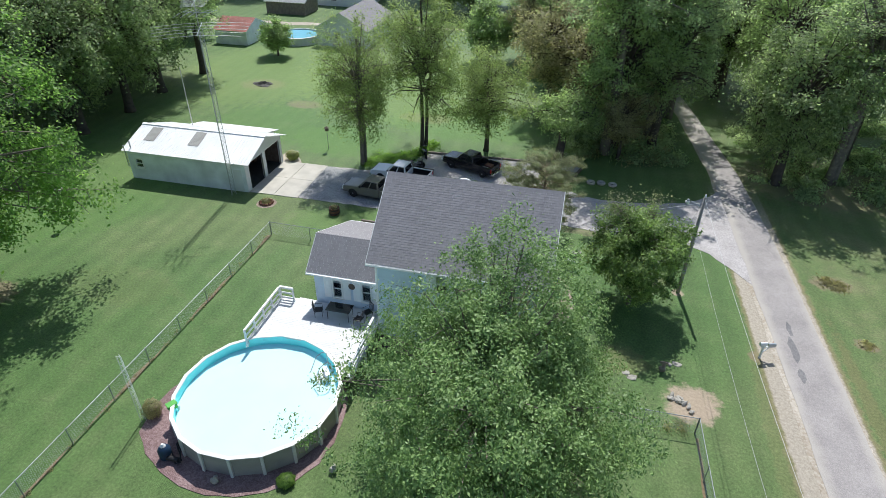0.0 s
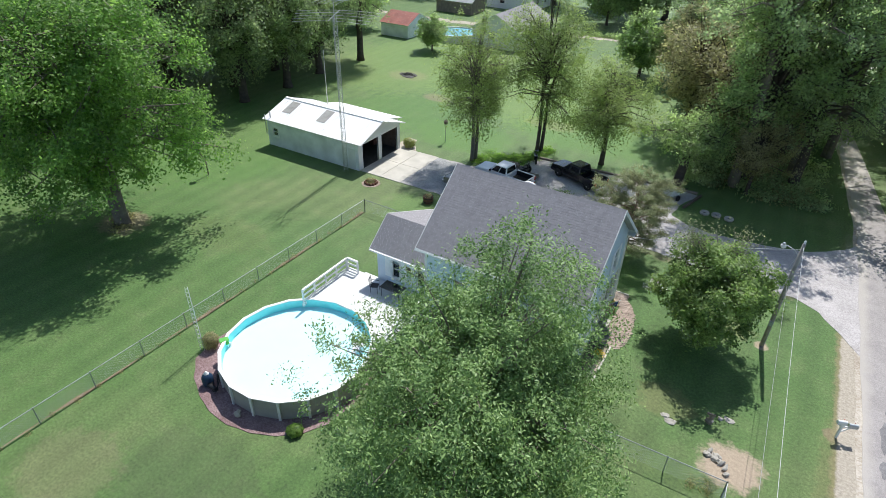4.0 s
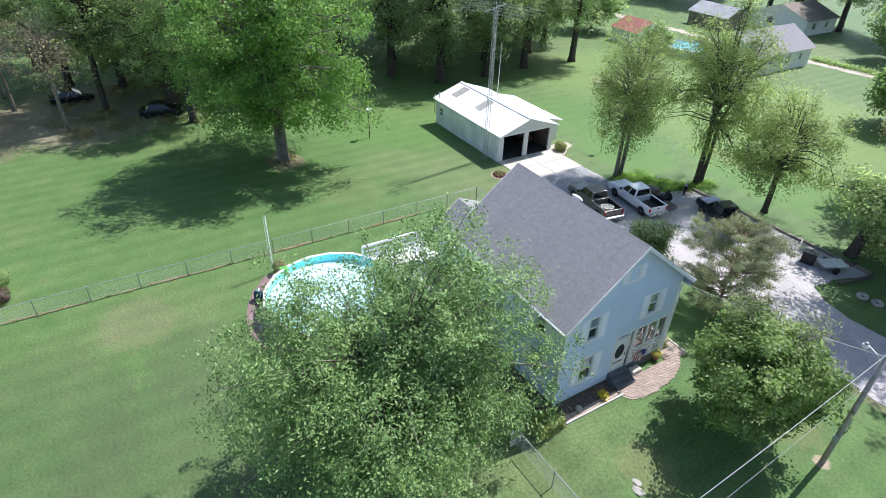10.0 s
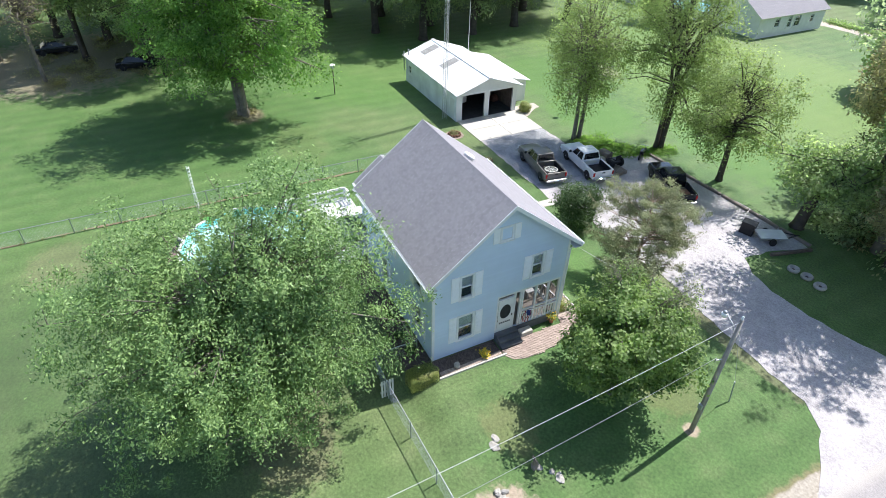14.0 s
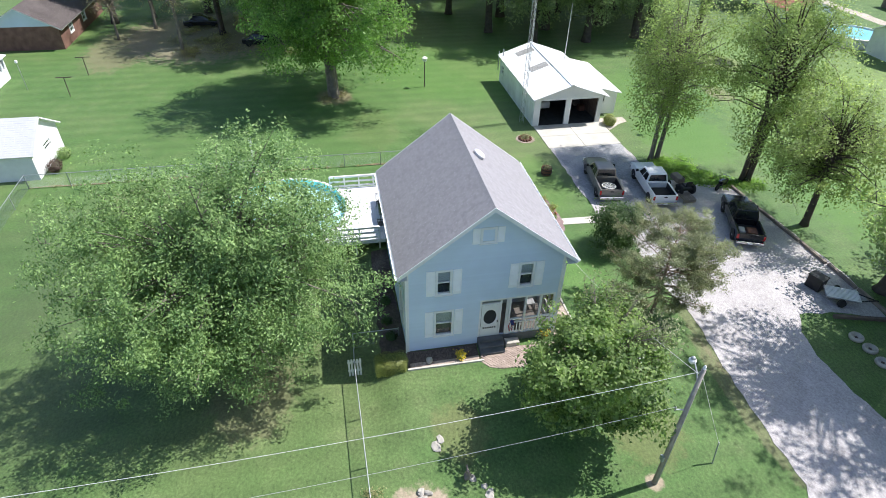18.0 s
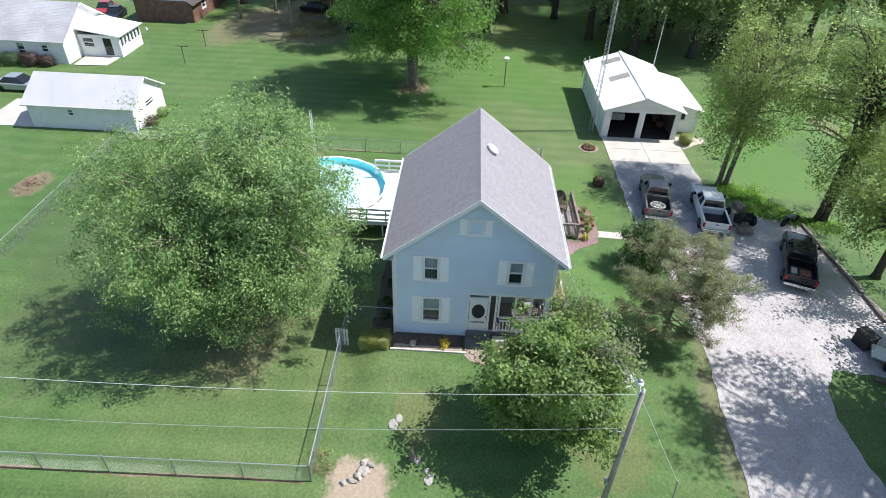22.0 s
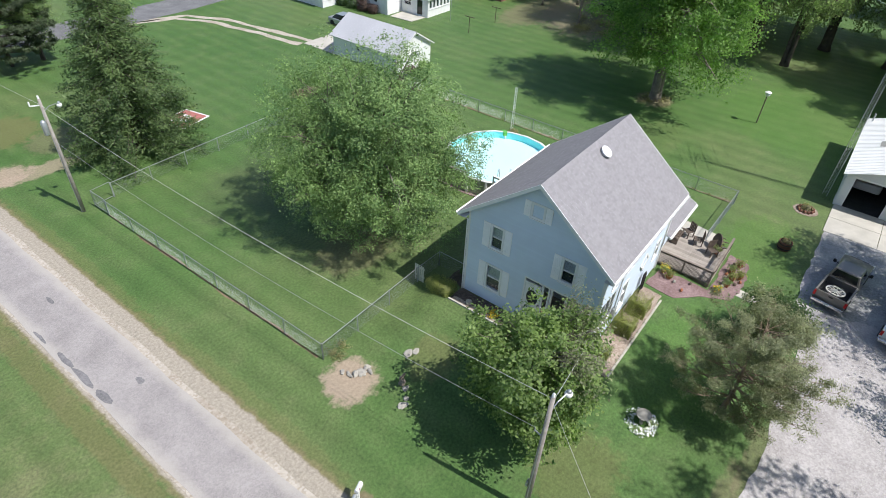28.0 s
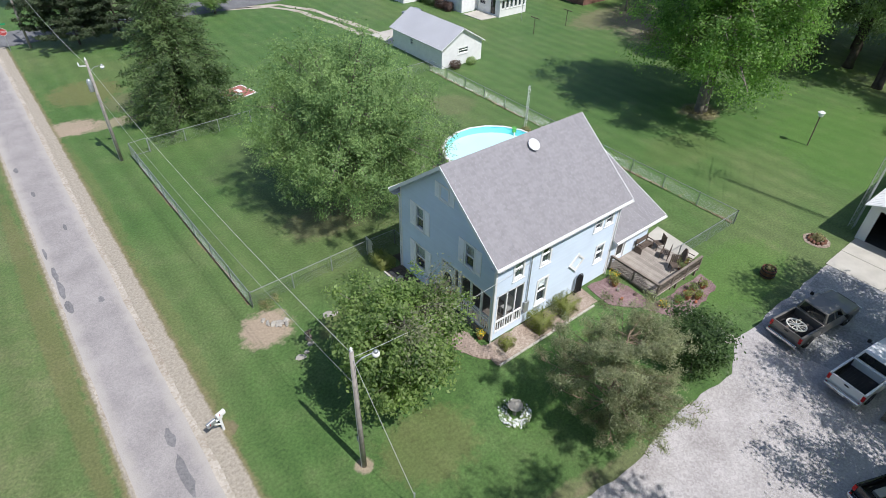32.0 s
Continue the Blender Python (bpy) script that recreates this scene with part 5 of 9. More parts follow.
wall(wing, VE, HX0 - 0.02 - AX0, 0.55, 3.1, [h[:4] for h in ew] + [(1.3, 2.1, 0.68, 2.75)], SIDING)
for w_ in ew:
    window(wing, VE, *w_, False)
s = Shape()
s.m = VE
s.box(1.22, 1.3, -0.1, 0.03, 0.6, 2.83)
s.box(2.1, 2.18, -0.1, 0.03, 0.6, 2.83)
s.box(1.3, 2.1, -0.1, 0.03, 2.75, 2.83)
s.box(1.3, 1.42, -0.06, -0.02, 0.68, 2.75)
s.box(1.98, 2.1, -0.06, -0.02, 0.68, 2.75)
s.box(1.42, 1.98, -0.06, -0.02, 0.68, 0.95)
d2 = part("door", s, WHITE, wing, "white storm door with a full dark glass")
s = Shape()
s.m = VE
s.box(1.42, 1.98, -0.05, -0.04, 0.95, 2.75)
part("pane", s, CARGLASS, d2)
wall(wing, VB, AY1 - AY0, 0.55, 3.1, [], SIDING)
RY, RZ = -1.0, 5.15
s = Shape()
s.put([(AX0, AY0, 3.1), (AX0, AY1, 3.1), (AX0, AY1, 3.2), (AX0, RY, RZ - 0.1), (AX0, AY0, 3.75)] + [(AX0 + 0.15, AY0, 3.1), (AX0 + 0.15, AY1, 3.1), (AX0 + 0.15, AY1, 3.2), (AX0 + 0.15, RY, RZ - 0.1), (AX0 + 0.15, AY0, 3.75)], [(0, 1, 2, 3, 4), (9, 8, 7, 6, 5), (0, 5, 6, 1), (1, 6, 7, 2), (2, 7, 8, 3), (3, 8, 9, 4), (4, 9, 5, 0)])
part("gable", s, SIDING, wing)
for pts, up in (([(-10.3, -2.95, 3.58), (HX0 - 0.02, -2.95, 3.58), (HX0 - 0.02, RY, RZ), (-10.3, RY, RZ)], (0, RY + 2.95, RZ - 3.58)), ([(-10.3, 4.25, 3.02), (HX0 - 0.02, 4.25, 3.02), (HX0 - 0.02, RY, RZ), (-10.3, RY, RZ)], (0, RY - 4.25, RZ - 3.02))):
    slope_deck(wing, pts, 0.1, WHITE, "roof_slope")
    shingle_slope(wing, Vector(pts[0]) + Vector((0, 0, 0.004)), (1, 0, 0), up, HX0 - 0.02 + 10.3, Vector(up).length, SHINGLE, 77)
    s = Shape()
    y = pts[0][1]
    s.box(-10.3, HX0 - 0.02, min(y, y + (0.02 if y > 0 else -0.02)), max(y, y + (0.02 if y > 0 else -0.02)), pts[0][2] - 0.18, pts[0][2] - 0.01)
    s.box(-10.3, HX0 - 0.02, y + (0.02 if y > 0 else -0.12), y + (0.12 if y > 0 else -0.02), pts[0][2] - 0.12, pts[0][2] - 0.03)
    part("gutter", s, WHITE, wing)
    s = Shape()
    s.put([(xx, yy, zz) for xx in (-10.3, -10.33) for yy, zz in ((pts[0][1], pts[0][2] + 0.02), (RY, RZ + 0.02), (RY, RZ - 0.18), (pts[0][1], pts[0][2] - 0.18))], [(0, 1, 2, 3), (7, 6, 5, 4), (0, 4, 5, 1), (2, 6, 7, 3), (3, 7, 4, 0)])
    part("rake_board", s, WHITE, wing)
s = Shape()
s.m = VW @ Matrix.Translation((2.4, 0.03, 2.75)) @ pose(0, 0, 0, -90, 0, 0)
s.lathe([(0.2, 0), (0.22, 0.02), (0.2, 0.04), (0.15, 0.035)], 18)
single("wall_clock", s, DARKWOOD, "round dark wall clock on the wing", "clock")

# ---- garage ----
garage = thing("garage", "white metal two-bay garage with open doors", "garage")
GX0, GX1, GY0, GY1, GE, GR, GRY = -34.1, -22.65, 11.35, 17.9, 2.7, 3.84, 14.55
WG = wall_frame((GX1, GY0, 0), (0, 1, 0), (1, 0, 0))
gtop = lambda u: GE + (GR - GE) * (1 - abs(u - (GY1 - GY0) / 2) / ((GY1 - GY0) / 2))
wall(garage, WG, GY1 - GY0, 0, GE, [(0.6, 3.0, 0, 2.48), (3.5, 6.1, 0, 2.48)], WHITE_METAL, top=gtop, pitch=0.2, lap=0.008)
WGL = wall_frame((GX0, GY0, 0), (1, 0, 0), (0, -1, 0))
wall(garage, WGL, GX1 - GX0, 0, GE, [(0.7, 1.45, 1.1, 1.95)], GAR_WALL, pitch=0.2, lap=0.008)
window(garage, WGL, 0.7, 1.45, 1.1, 1.95, 0, False, sashes=2)
wall(garage, wall_frame((GX1, GY1, 0), (-1, 0, 0), (0, 1, 0)), GX1 - GX0, 0, GE, [], WHITE_METAL, pitch=0.2, lap=0.008)
wall(garage, wall_frame((GX0, GY1, 0), (0, -1, 0), (-1, 0, 0)), GY1 - GY0, 0, GE, [], WHITE_METAL, top=gtop, pitch=0.2, lap=0.008)
s = Shape()
s.m = WGL
s.box(10.3, 11.1, 0.012, 0.05, 0.05, 2.05)
part("side_door", s, WHITE_METAL, garage, "plain white side door", bevel=0.01)
s = Shape()
s.m = WG
for a, b in ((0.5, 0.6), (3.0, 3.1), (3.4, 3.5), (6.1, 6.2)):
    s.box(a, b, -0.1, 0.03, 0, 2.56)
s.box(0.6, 3.0, -0.1, 0.03, 2.48, 2.56)
s.box(3.5, 6.1, -0.1, 0.03, 2.48, 2.56)
part("door_trim", s, WHITE, garage)
for pts in ([(GX0 - 0.25, GY0 - 0.3, GE + 0.02), (GX1 + 0.55, GY0 - 0.3, GE + 0.02), (GX1 + 0.55, GRY, GR + 0.1), (GX0 - 0.25, GRY, GR + 0.1)], [(GX0 - 0.25, GY1 + 0.3, GE + 0.02), (GX1 + 0.55, GY1 + 0.3, GE + 0.02), (GX1 + 0.55, GRY, GR + 0.1), (GX0 - 0.25, GRY, GR + 0.1)]):
    r = slope_deck(garage, pts, 0.06, GAR_ROOF, "roof_slope")
    s = Shape()
    a, b, c, d = [Vector(p) for p in pts]
    n = (b - a).cross(d - a).normalized()
    n = n if n.z > 0 else -n
    k = 0.1
    while k < (b - a).length:
        q = (b - a).normalized() * k
        s.bar(a + q + n * 0.012, d + q + n * 0.012, 0.03, 0.024, n)
        k += 0.3
    part("roof_ribs", s, GAR_ROOF, r)
n = Vector((0, -(GR + 0.1 - GE - 0.02), GRY - GY0 + 0.3)).normalized()
for x0 in (-33.0, -28.6):
    a = Vector((x0, GY0 - 0.3, GE + 0.02)).lerp(Vector((x0, GRY, GR + 0.1)), 0.42)
    b = Vector((x0, GY0 - 0.3, GE + 0.02)).lerp(Vector((x0, GRY, GR + 0.1)), 0.9)
    s = Shape()
    w = Vector((1.0, 0, 0))
    s.put([a + n * 0.03, a + w + n * 0.03, b + w + n * 0.03, b + n * 0.03], [(0, 1, 2, 3)])
    s.put([a + n * 0.004, a + w + n * 0.004, b + w + n * 0.004, b + n * 0.004], [(3, 2, 1, 0)])
    panel = part("skylight", s, SKYLIGHT, garage, "grey translucent roof panel")
    for k in range(6):
        s = Shape()
        s.bar(a + w * (k / 5) + n * 0.035, b + w * (k / 5) + n * 0.035, 0.03, 0.02, n)
        part("rib", s, SKYLIGHT, panel)
s = Shape()
s.box(GX0 - 0.25, GX1 + 0.55, GRY - 0.16, GRY + 0.16, GR + 0.06, GR + 0.13)
part("ridge_cap", s, GAR_ROOF, garage)
# floor takes the near-black room colour, so the open bays look shaded
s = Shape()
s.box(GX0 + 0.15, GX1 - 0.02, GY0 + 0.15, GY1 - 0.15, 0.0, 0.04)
part("floor_slab", s, DARKROOM, garage, "garage floor coloured near-black to look shaded")
# boards added to hide the white inner walls and keep the bays dim
s = Shape()
s.box(GX0 + 0.16, GX0 + 0.2, GY0 + 0.16, GY1 - 0.16, 0.04, GE)
s.box(GX0 + 0.2, GX1 - 0.16, GY0 + 0.16, GY0 + 0.2, 0.04, GE)
s.box(GX0 + 0.2, GX1 - 0.16, GY1 - 0.2, GY1 - 0.16, 0.04, GE)
s.box(GX0 + 0.16, GX1 - 0.16, GY0 + 0.16, GY1 - 0.16, GE - 0.1, GE - 0.02)
part("lining", s, DARKWOOD, garage, "dark board lining added to dim the garage inside")
s = Shape()
s.tube([(GX0 + 0.5, GY0 + 0.1, GE - 0.1), (GX0 + 0.5, GY0 + 0.1, GE + 0.75), (GX0 + 0.5, GY0 + 0.02, GE + 0.8)], 0.06, 8)
part("vent_pipe", s, GALV, garage)
s = Shape()
s.tube([(GX0 + 0.1, GY0 - 0.25, 1.2), (GX0 + 0.1, GY0 - 0.25, GE + 0.5)], 0.05, 8)
part("vent_pipe", s, GALV, garage)
# lean-to beside the garage
LX1, LY1 = -24.5, 20.2
lean = thing("lean_to", "small white lean-to against the garage", "lean-to")
WL = wall_frame((LX1, GY1 + 0.02, 0), (0, 1, 0), (1, 0, 0))
wall(lean, WL, LY1 - GY1 - 0.02, 0, 2.14, [(0.45, 1.1, 1.15, 1.85)], WHITE_METAL, pitch=0.2, lap=0.008)
window(lean, WL, 0.45, 1.1, 1.15, 1.85, 0, False, sashes=1)
s = Shape()
s.m = WL
s.put([(0, 0, 2.14), (2.28, 0, 2.14), (2.28, 0, 2.15), (0, 0, 2.7), (0, -0.15, 2.14), (2.28, -0.15, 2.14), (2.28, -0.15, 2.15), (0, -0.15, 2.7)], [(0, 1, 2, 3), (7, 6, 5, 4), (1, 5, 6, 2), (2, 6, 7, 3)])
part("gable", s, WHITE_METAL, lean)
wall(lean, wall_frame((LX1, LY1, 0), (-1, 0, 0), (0, 1, 0)), LX1 - GX0 - 2, 0, 2.15, [], WHITE_METAL, pitch=0.2, lap=0.008)
wall(lean, wall_frame((GX0 + 2, LY1, 0), (0, -1, 0), (-1, 0, 0)), LY1 - GY1 - 0.02, 0, 2.15, [], WHITE_METAL, pitch=0.2, lap=0.008)
slope_deck(lean, [(GX0 + 1.7, LY1 + 0.25, 2.16), (LX1 + 0.4, LY1 + 0.25, 2.16), (LX1 + 0.4, GY1 + 0.31, 2.71), (GX0 + 1.7, GY1 + 0.31, 2.71)], 0.06, GAR_ROOF, "roof_slope")
sheet("stone_border", [(-22.6, 18.0), (-20.9, 18.2), (-21.8, 19.4), (-22.4, 20.6), (-23.4, 20.6), (-23.4, 18.0)], 0.03, VERGE, "pale stone border beside the garage", "gravel bed", wobble=0.08, seed=29)
# shapes in the garage bays
s = Shape()
s.box(-30.5, -25.2, 12.1, 13.9, 0.5, 1.15)
s.box(-29.5, -26.6, 12.25, 13.75, 1.15, 1.75)
pk = single("parked_car", s, PAINT_WHITE, "white car parked inside the garage", "car", bevel=0.12)
s = Shape()
for x in (-29.6, -26.2):
    for y in (12.15, 13.65):
        s.lathe([(0.33, 0), (0.33, 0.2)], 14, Matrix.Translation((x, y + 0.1, 0.36)) @ pose(0, 0, -0.1, 90, 0, 0))
part("wheels", s, RUBBER, pk)
s = Shape()
s.box(-33.8, -33.3, 12, 17.2, 0.85, 0.92)
for y in (12.1, 14.5, 17.0):
    s.box(-33.7, -33.6, y, y + 0.1, 0.04, 0.85)
    s.box(-33.4, -33.3, y, y + 0.1, 0.04, 0.85)
single("workbench", s, GREYWOOD, "wooden workbench along the garage back wall", "workbench")
for k in range(5):
    s = Shape()
    rnd = random.Random(k)
    s.box(-31 + k * 1.3, -30.4 + k * 1.3, 16.9, 17.5, 0.04, 0.5 + 0.25 * rnd.random())
    single("storage_box", s, [RUST, GREYWOOD, BLUECLOTH, GREYWOOD, RUST][k], "storage box against the garage wall", "box", group="garage boxes", bevel=0.02)


# ---- pool and decks ----
PCX, PCY, PR, PH = -9.85, -10.25, 4.15, 1.28
sheet("mulch_bed", [(PCX + (PR + r) * math.cos(a * 0.2618), PCY + (PR + r) * math.sin(a * 0.2618)) for a, r in enumerate([0.3, 0.3, 0.3, 0.25, 0.2, 0.2, 0.25, 0.2, 0.3, 0.45, 0.6, 0.9, 1.2, 1.5, 1.75, 1.5, 1.25, 1.15, 1.1, 1.05, 1.0, 0.95, 0.8, 0.5])], 0.03, MULCH, "reddish mulch bed round the pool", "mulch bed", wobble=0.05, seed=14)
pool = thing("swimming_pool", "round above-ground pool with turquoise liner and white water", "swimming pool", (PCX, PCY, 0))
NP = 18
for i in range(NP):
    a0, a1 = 2 * math.pi * i / NP, 2 * math.pi * (i + 1) / NP
    p0, p1 = Vector((math.cos(a0), math.sin(a0), 0)), Vector((math.cos(a1), math.sin(a1), 0))
    s = Shape()
    s.put([p0 * PR, p1 * PR, p1 * PR + Vector((0, 0, PH)), p0 * PR + Vector((0, 0, PH)), p0 * (PR - 0.03), p1 * (PR - 0.03), p1 * (PR - 0.03) + Vector((0, 0, PH)), p0 * (PR - 0.03) + Vector((0, 0, PH))], [(0, 1, 2, 3), (0, 3, 7, 4), (1, 5, 6, 2), (3, 2, 6, 7)])
    part("wall_panel", s, POOLWALL, pool, "beige stone-print steel panel")
    s = Shape()
    s.put([p * r + Vector((0, 0, z)) for p in (p0, p1) for r, z in ((PR + 0.09, PH), (PR + 0.09, PH + 0.04), (PR - 0.1, PH + 0.05), (PR - 0.1, PH))], [(0, 4, 5, 1), (1, 5, 6, 2), (2, 6, 7, 3), (3, 7, 4, 0), (0, 1, 2, 3), (7, 6, 5, 4)])
    part("rim_cap", s, POOLCAP, pool)
    s = Shape()
    s.bar(p0 * (PR + 0.05) + Vector((0, 0, 0)), p0 * (PR + 0.05) + Vector((0, 0, PH)), 0.14, 0.1, p0)
    part("upright", s, POOLCAP, pool)
liner = Shape()
nn = 72
for i in range(nn):
    a0, a1 = 2 * math.pi * i / nn, 2 * math.pi * (i + 1) / nn
    r = PR * math.cos(math.pi / NP) - 0.04
    liner.put([(r * math.cos(a), r * math.sin(a), z) for a, z in ((a0, 0.1), (a1, 0.1), (a1, PH), (a0, PH))], [(3, 2, 1, 0)])
part("liner", liner, POOLLINER, pool, "turquoise vinyl liner", smooth=True)
s = Shape()
s.lathe([(PR * math.cos(math.pi / NP) - 0.045, 0.7), (PR * math.cos(math.pi / NP) - 0.045, 0.74)], 72)
part("water", s, POOLCOVER, pool, "milky white water surface")
lad = thing("pool_steps", "white moulded pool steps with curved rails", "pool steps", (PCX + 2.75, PCY + 2.2, 0), 218)
for k in range(4):
    s = Shape()
    s.box(-0.15 + 0.22 * k, 0.12 + 0.22 * k, -0.4, 0.4, 0.5, 1.18 - 0.2 * k)
    part("step", s, WHITE, lad, bevel=0.03)
for sy in (-0.42, 0.42):
    s = Shape()
    s.tube([(-0.25, sy, 1.2), (-0.2, sy, 2.0), (0.0, sy, 2.15), (0.35, sy, 1.95), (0.75, sy, 1.0)], 0.025, 8)
    part("handrail", s, GALV, lad)

deck = thing("pool_deck", "white painted board deck between wing and pool", "deck")
dx0, dx1, dy1 = -12.25, -5.62, -2.68
k = 0
y = dy1 - 0.02
while y > -8.9:
    spans = [(dx0, dx1 if y < -4.0 else (HX0 - 0.05 if y < -3.95 else dx1))]
    if y < -6.2:
        dyc = y - PCY
        half = math.sqrt(max(0.0, (PR + 0.12) ** 2 - dyc * dyc))
        spans = [(max(dx0, PCX + half + 0.0), dx1)] + ([(dx0, PCX - half)] if PCX - half > dx0 + 0.1 and y > -7.6 else [])
    for a, b in spans:
        if b - a > 0.15 and y > -8.2:
            s = Shape()
            s.box(a, b, y - 0.135, y, 1.2, 1.235)
            part("plank", s, DECKWHITE, deck)
    y -= 0.142
for x in (dx0 + 0.1, -10, -8, dx1 - 0.15):
    for yy in (-2.85, -4.4, -5.9):
        s = Shape()
        s.box(x, x + 0.1, yy, yy + 0.1, 0, 1.2)
        part("deck_post", s, WHITE, deck)
for x0_, x1_, y0_, y1_ in ((dx0, dx0 + 0.04, -7.3, dy1), (dx1 - 0.04, dx1, -8.1, -4.0)):
    s = Shape()
    s.box(x0_, x1_, y0_, y1_, 0.98, 1.2)
    part("rim_joist", s, WHITE, deck)


def rail(name, a, b, z, label, material, posts=4, rails=3, h=0.95, parent=None, balusters=0.0):
    t = parent or thing(name, label, "railing")
    a, b = Vector(a), Vector(b)
    d = b - a
    for i in range(posts):
        p = a + d * i / (posts - 1)
        s = Shape()
        s.box(p.x - 0.045, p.x + 0.045, p.y - 0.045, p.y + 0.045, z - 0.25, z + h)
        part("post", s, material, t)
    for k in range(rails):
        zz = z + h - 0.06 - k * (h - 0.1) / max(1, rails - 1) * 0.85
        s = Shape()
        s.bar((a.x, a.y, zz), (b.x, b.y, zz), 0.035, 0.13)
        part("rail", s, material, t)
    if balusters:
        n = int(d.length / balusters)
        s = Shape()
        for i in range(1, n):
            p = a + d * i / n
            s.bar((p.x, p.y, z + 0.05), (p.x, p.y, z + h - 0.05), 0.04, 0.04, (0, 1, 0))
        part("balusters", s, material, t)
    s = Shape()
    s.bar((a.x, a.y, z + h + 0.02), (b.x, b.y, z + h + 0.02), 0.13, 0.035)
    part("cap_rail", s, material, t)
    return t


rail("deck_railing", (dx0 + 0.05, -3.1, 0), (dx0 + 0.05, -7.2, 0), 1.23, "white three-board deck railing", WHITE, 5)
rail("deck_railing", (dx1 - 0.05, -4.35, 0), (dx1 - 0.05, -8.1, 0), 1.23, "white three-board deck railing", WHITE, 4)
rail("deck_railing", (dx0 + 0.05, -3.0, 0), (dx0 + 0.9, -3.0, 0), 1.23, "short white rail at the deck steps", WHITE, 2)
s = Shape()
for i in range(4):
    s.box(-11.3, -10.2, -2.6 + i * 0.28, -2.3 + i * 0.28, 0.92 - i * 0.26, 0.97 - i * 0.26)
single("deck_steps", s, WHITE, "white steps down from the pool deck", "steps")


def patio_chair(at, rz):
    t = thing("patio_chair", "dark metal patio chair on the deck", "chair", at, rz, "patio chairs")
    s = Shape()
    s.box(-0.24, 0.24, -0.24, 0.24, 0.42, 0.45)
    part("seat", s, BLACK, t, bevel=0.015)
    s = Shape()
    for k in range(6):
        s.bar((-0.22 + k * 0.088, 0.24, 0.45), (-0.22 + k * 0.088, 0.32, 0.98), 0.018)
    s.bar((-0.25, 0.32, 0.98), (0.25, 0.32, 0.98), 0.03)
    part("backrest", s, BLACK, t)
    for x in (-0.22, 0.22):
        for y in (-0.22, 0.22):
            s = Shape()
            s.bar((x, y, 0), (x, y, 0.43), 0.025)
            part("leg", s, BLACK, t)
        s = Shape()
        s.tube([(x * 1.1, -0.22, 0.42), (x * 1.15, -0.22, 0.65), (x * 1.15, 0.26, 0.68)], 0.014, 6)
        part("armrest", s, BLACK, t)


patio_chair((-9.3, -3.9, 1.235), 110)
patio_chair((-6.7, -4.1, 1.235), -100)
patio_chair((-6.4, -3.4, 1.235), -40)
tb = thing("patio_table", "glass-topped dark metal patio table", "table", (-8.0, -3.75, 1.235))
s = Shape()
s.box(-0.75, 0.75, -0.42, 0.42, 0.7, 0.72)
part("tabletop", s, CARGLASS, tb, bevel=0.005)
for x in (-0.65, 0.65):
    for y in (-0.35, 0.35):
        s = Shape()
        s.bar((x, y, 0), (x, y, 0.7), 0.03)
        part("leg", s, BLACK, tb)

edeck = thing("garden_deck", "weathered grey board deck with lattice skirting", "deck")
x = -10.6
while x < -6.3:
    s = Shape()
    s.box(x, x + 0.135, AY1 + 0.02, 7.1, 0.58, 0.615)
    part("plank", s, DECKGREY, edeck)
    x += 0.142
for xx in (-10.5, -8.5, -6.45):
    for yy in (3.8, 5.4, 6.95):
        s = Shape()
        s.box(xx, xx + 0.1, yy, yy + 0.1, 0, 0.58)
        part("deck_post", s, GREYWOOD, edeck)
lat = Shape()
for k in range(40):
    a = k * 0.11
    for sg in (1, -1):
        y0 = 3.6 + a if sg > 0 else 7.1 - a
        y1 = y0 + sg * 1.15
        y1c = min(max(y1, 3.6), 7.1)
        zc = 0.25 + 1.15 * abs(y1c - y0) / 1.15
        if 3.6 <= y0 <= 7.1:
            lat.bar((-6.25 + sg * 0.006, y0, 0.25), (-6.25 + sg * 0.006, y1c, min(zc, 1.4)), 0.012, 0.035, (1, 0, 0))
part("lattice", lat, GREYWOOD, edeck, "crossed brown lattice panel")
rail("", (-6.28, 3.75, 0), (-6.28, 7.05, 0), 0.6, "", GREYWOOD, 3, 1, 0.85, edeck)
rail("", (-6.3, 7.05, 0), (-10.6, 7.05, 0), 0.6, "", GREYWOOD, 4, 2, 0.85, edeck, 0.14)
sheet("patio_slab", [(-13.0, 2.6), (-10.7, 2.9), (-10.7, 6.2), (-12.6, 6.0)], 0.05, CONCRETE, "pale concrete slab beside the deck", "concrete slab", seed=15)
draped("flower_bed", [(-10.9, 7.2), (-6.0, 7.2), (-5.7, 4.3), (-3.9, 4.1), (-3.6, 5.9), (-5.4, 7.2), (-6.2, 8.5), (-8.2, 8.8), (-10.6, 8.5)], 0.03, MULCH, "reddish mulch bed round the garden deck", "flower bed", wobble=0.08, seed=16)
draped("side_bed", [(-5.4, -3.95), (-5.4, -5.0), (-2.0, -5.25), (1.5, -5.2), (3.4, -5.3), (3.5, -3.95)], 0.03, DARKMULCH, "dark mulch bed along the shaded wall", "planting bed", wobble=0.08, seed=24)
draped("shrub_bed", [(4.2, 3.95), (4.3, 5.35), (2.0, 5.35), (-1.0, 5.3), (-3.3, 5.25), (-3.5, 3.95)], 0.032, PEBBLE, "pebble bed along the house wall", "planting bed", wobble=0.06, seed=17)
draped("front_bed", [(3.6, -4.0), (4.72, -4.0), (4.7, -0.3), (3.6, -0.3)], 0.034, DARKMULCH, "dark mulch bed before the front wall", "planting bed", wobble=0.03, seed=18)
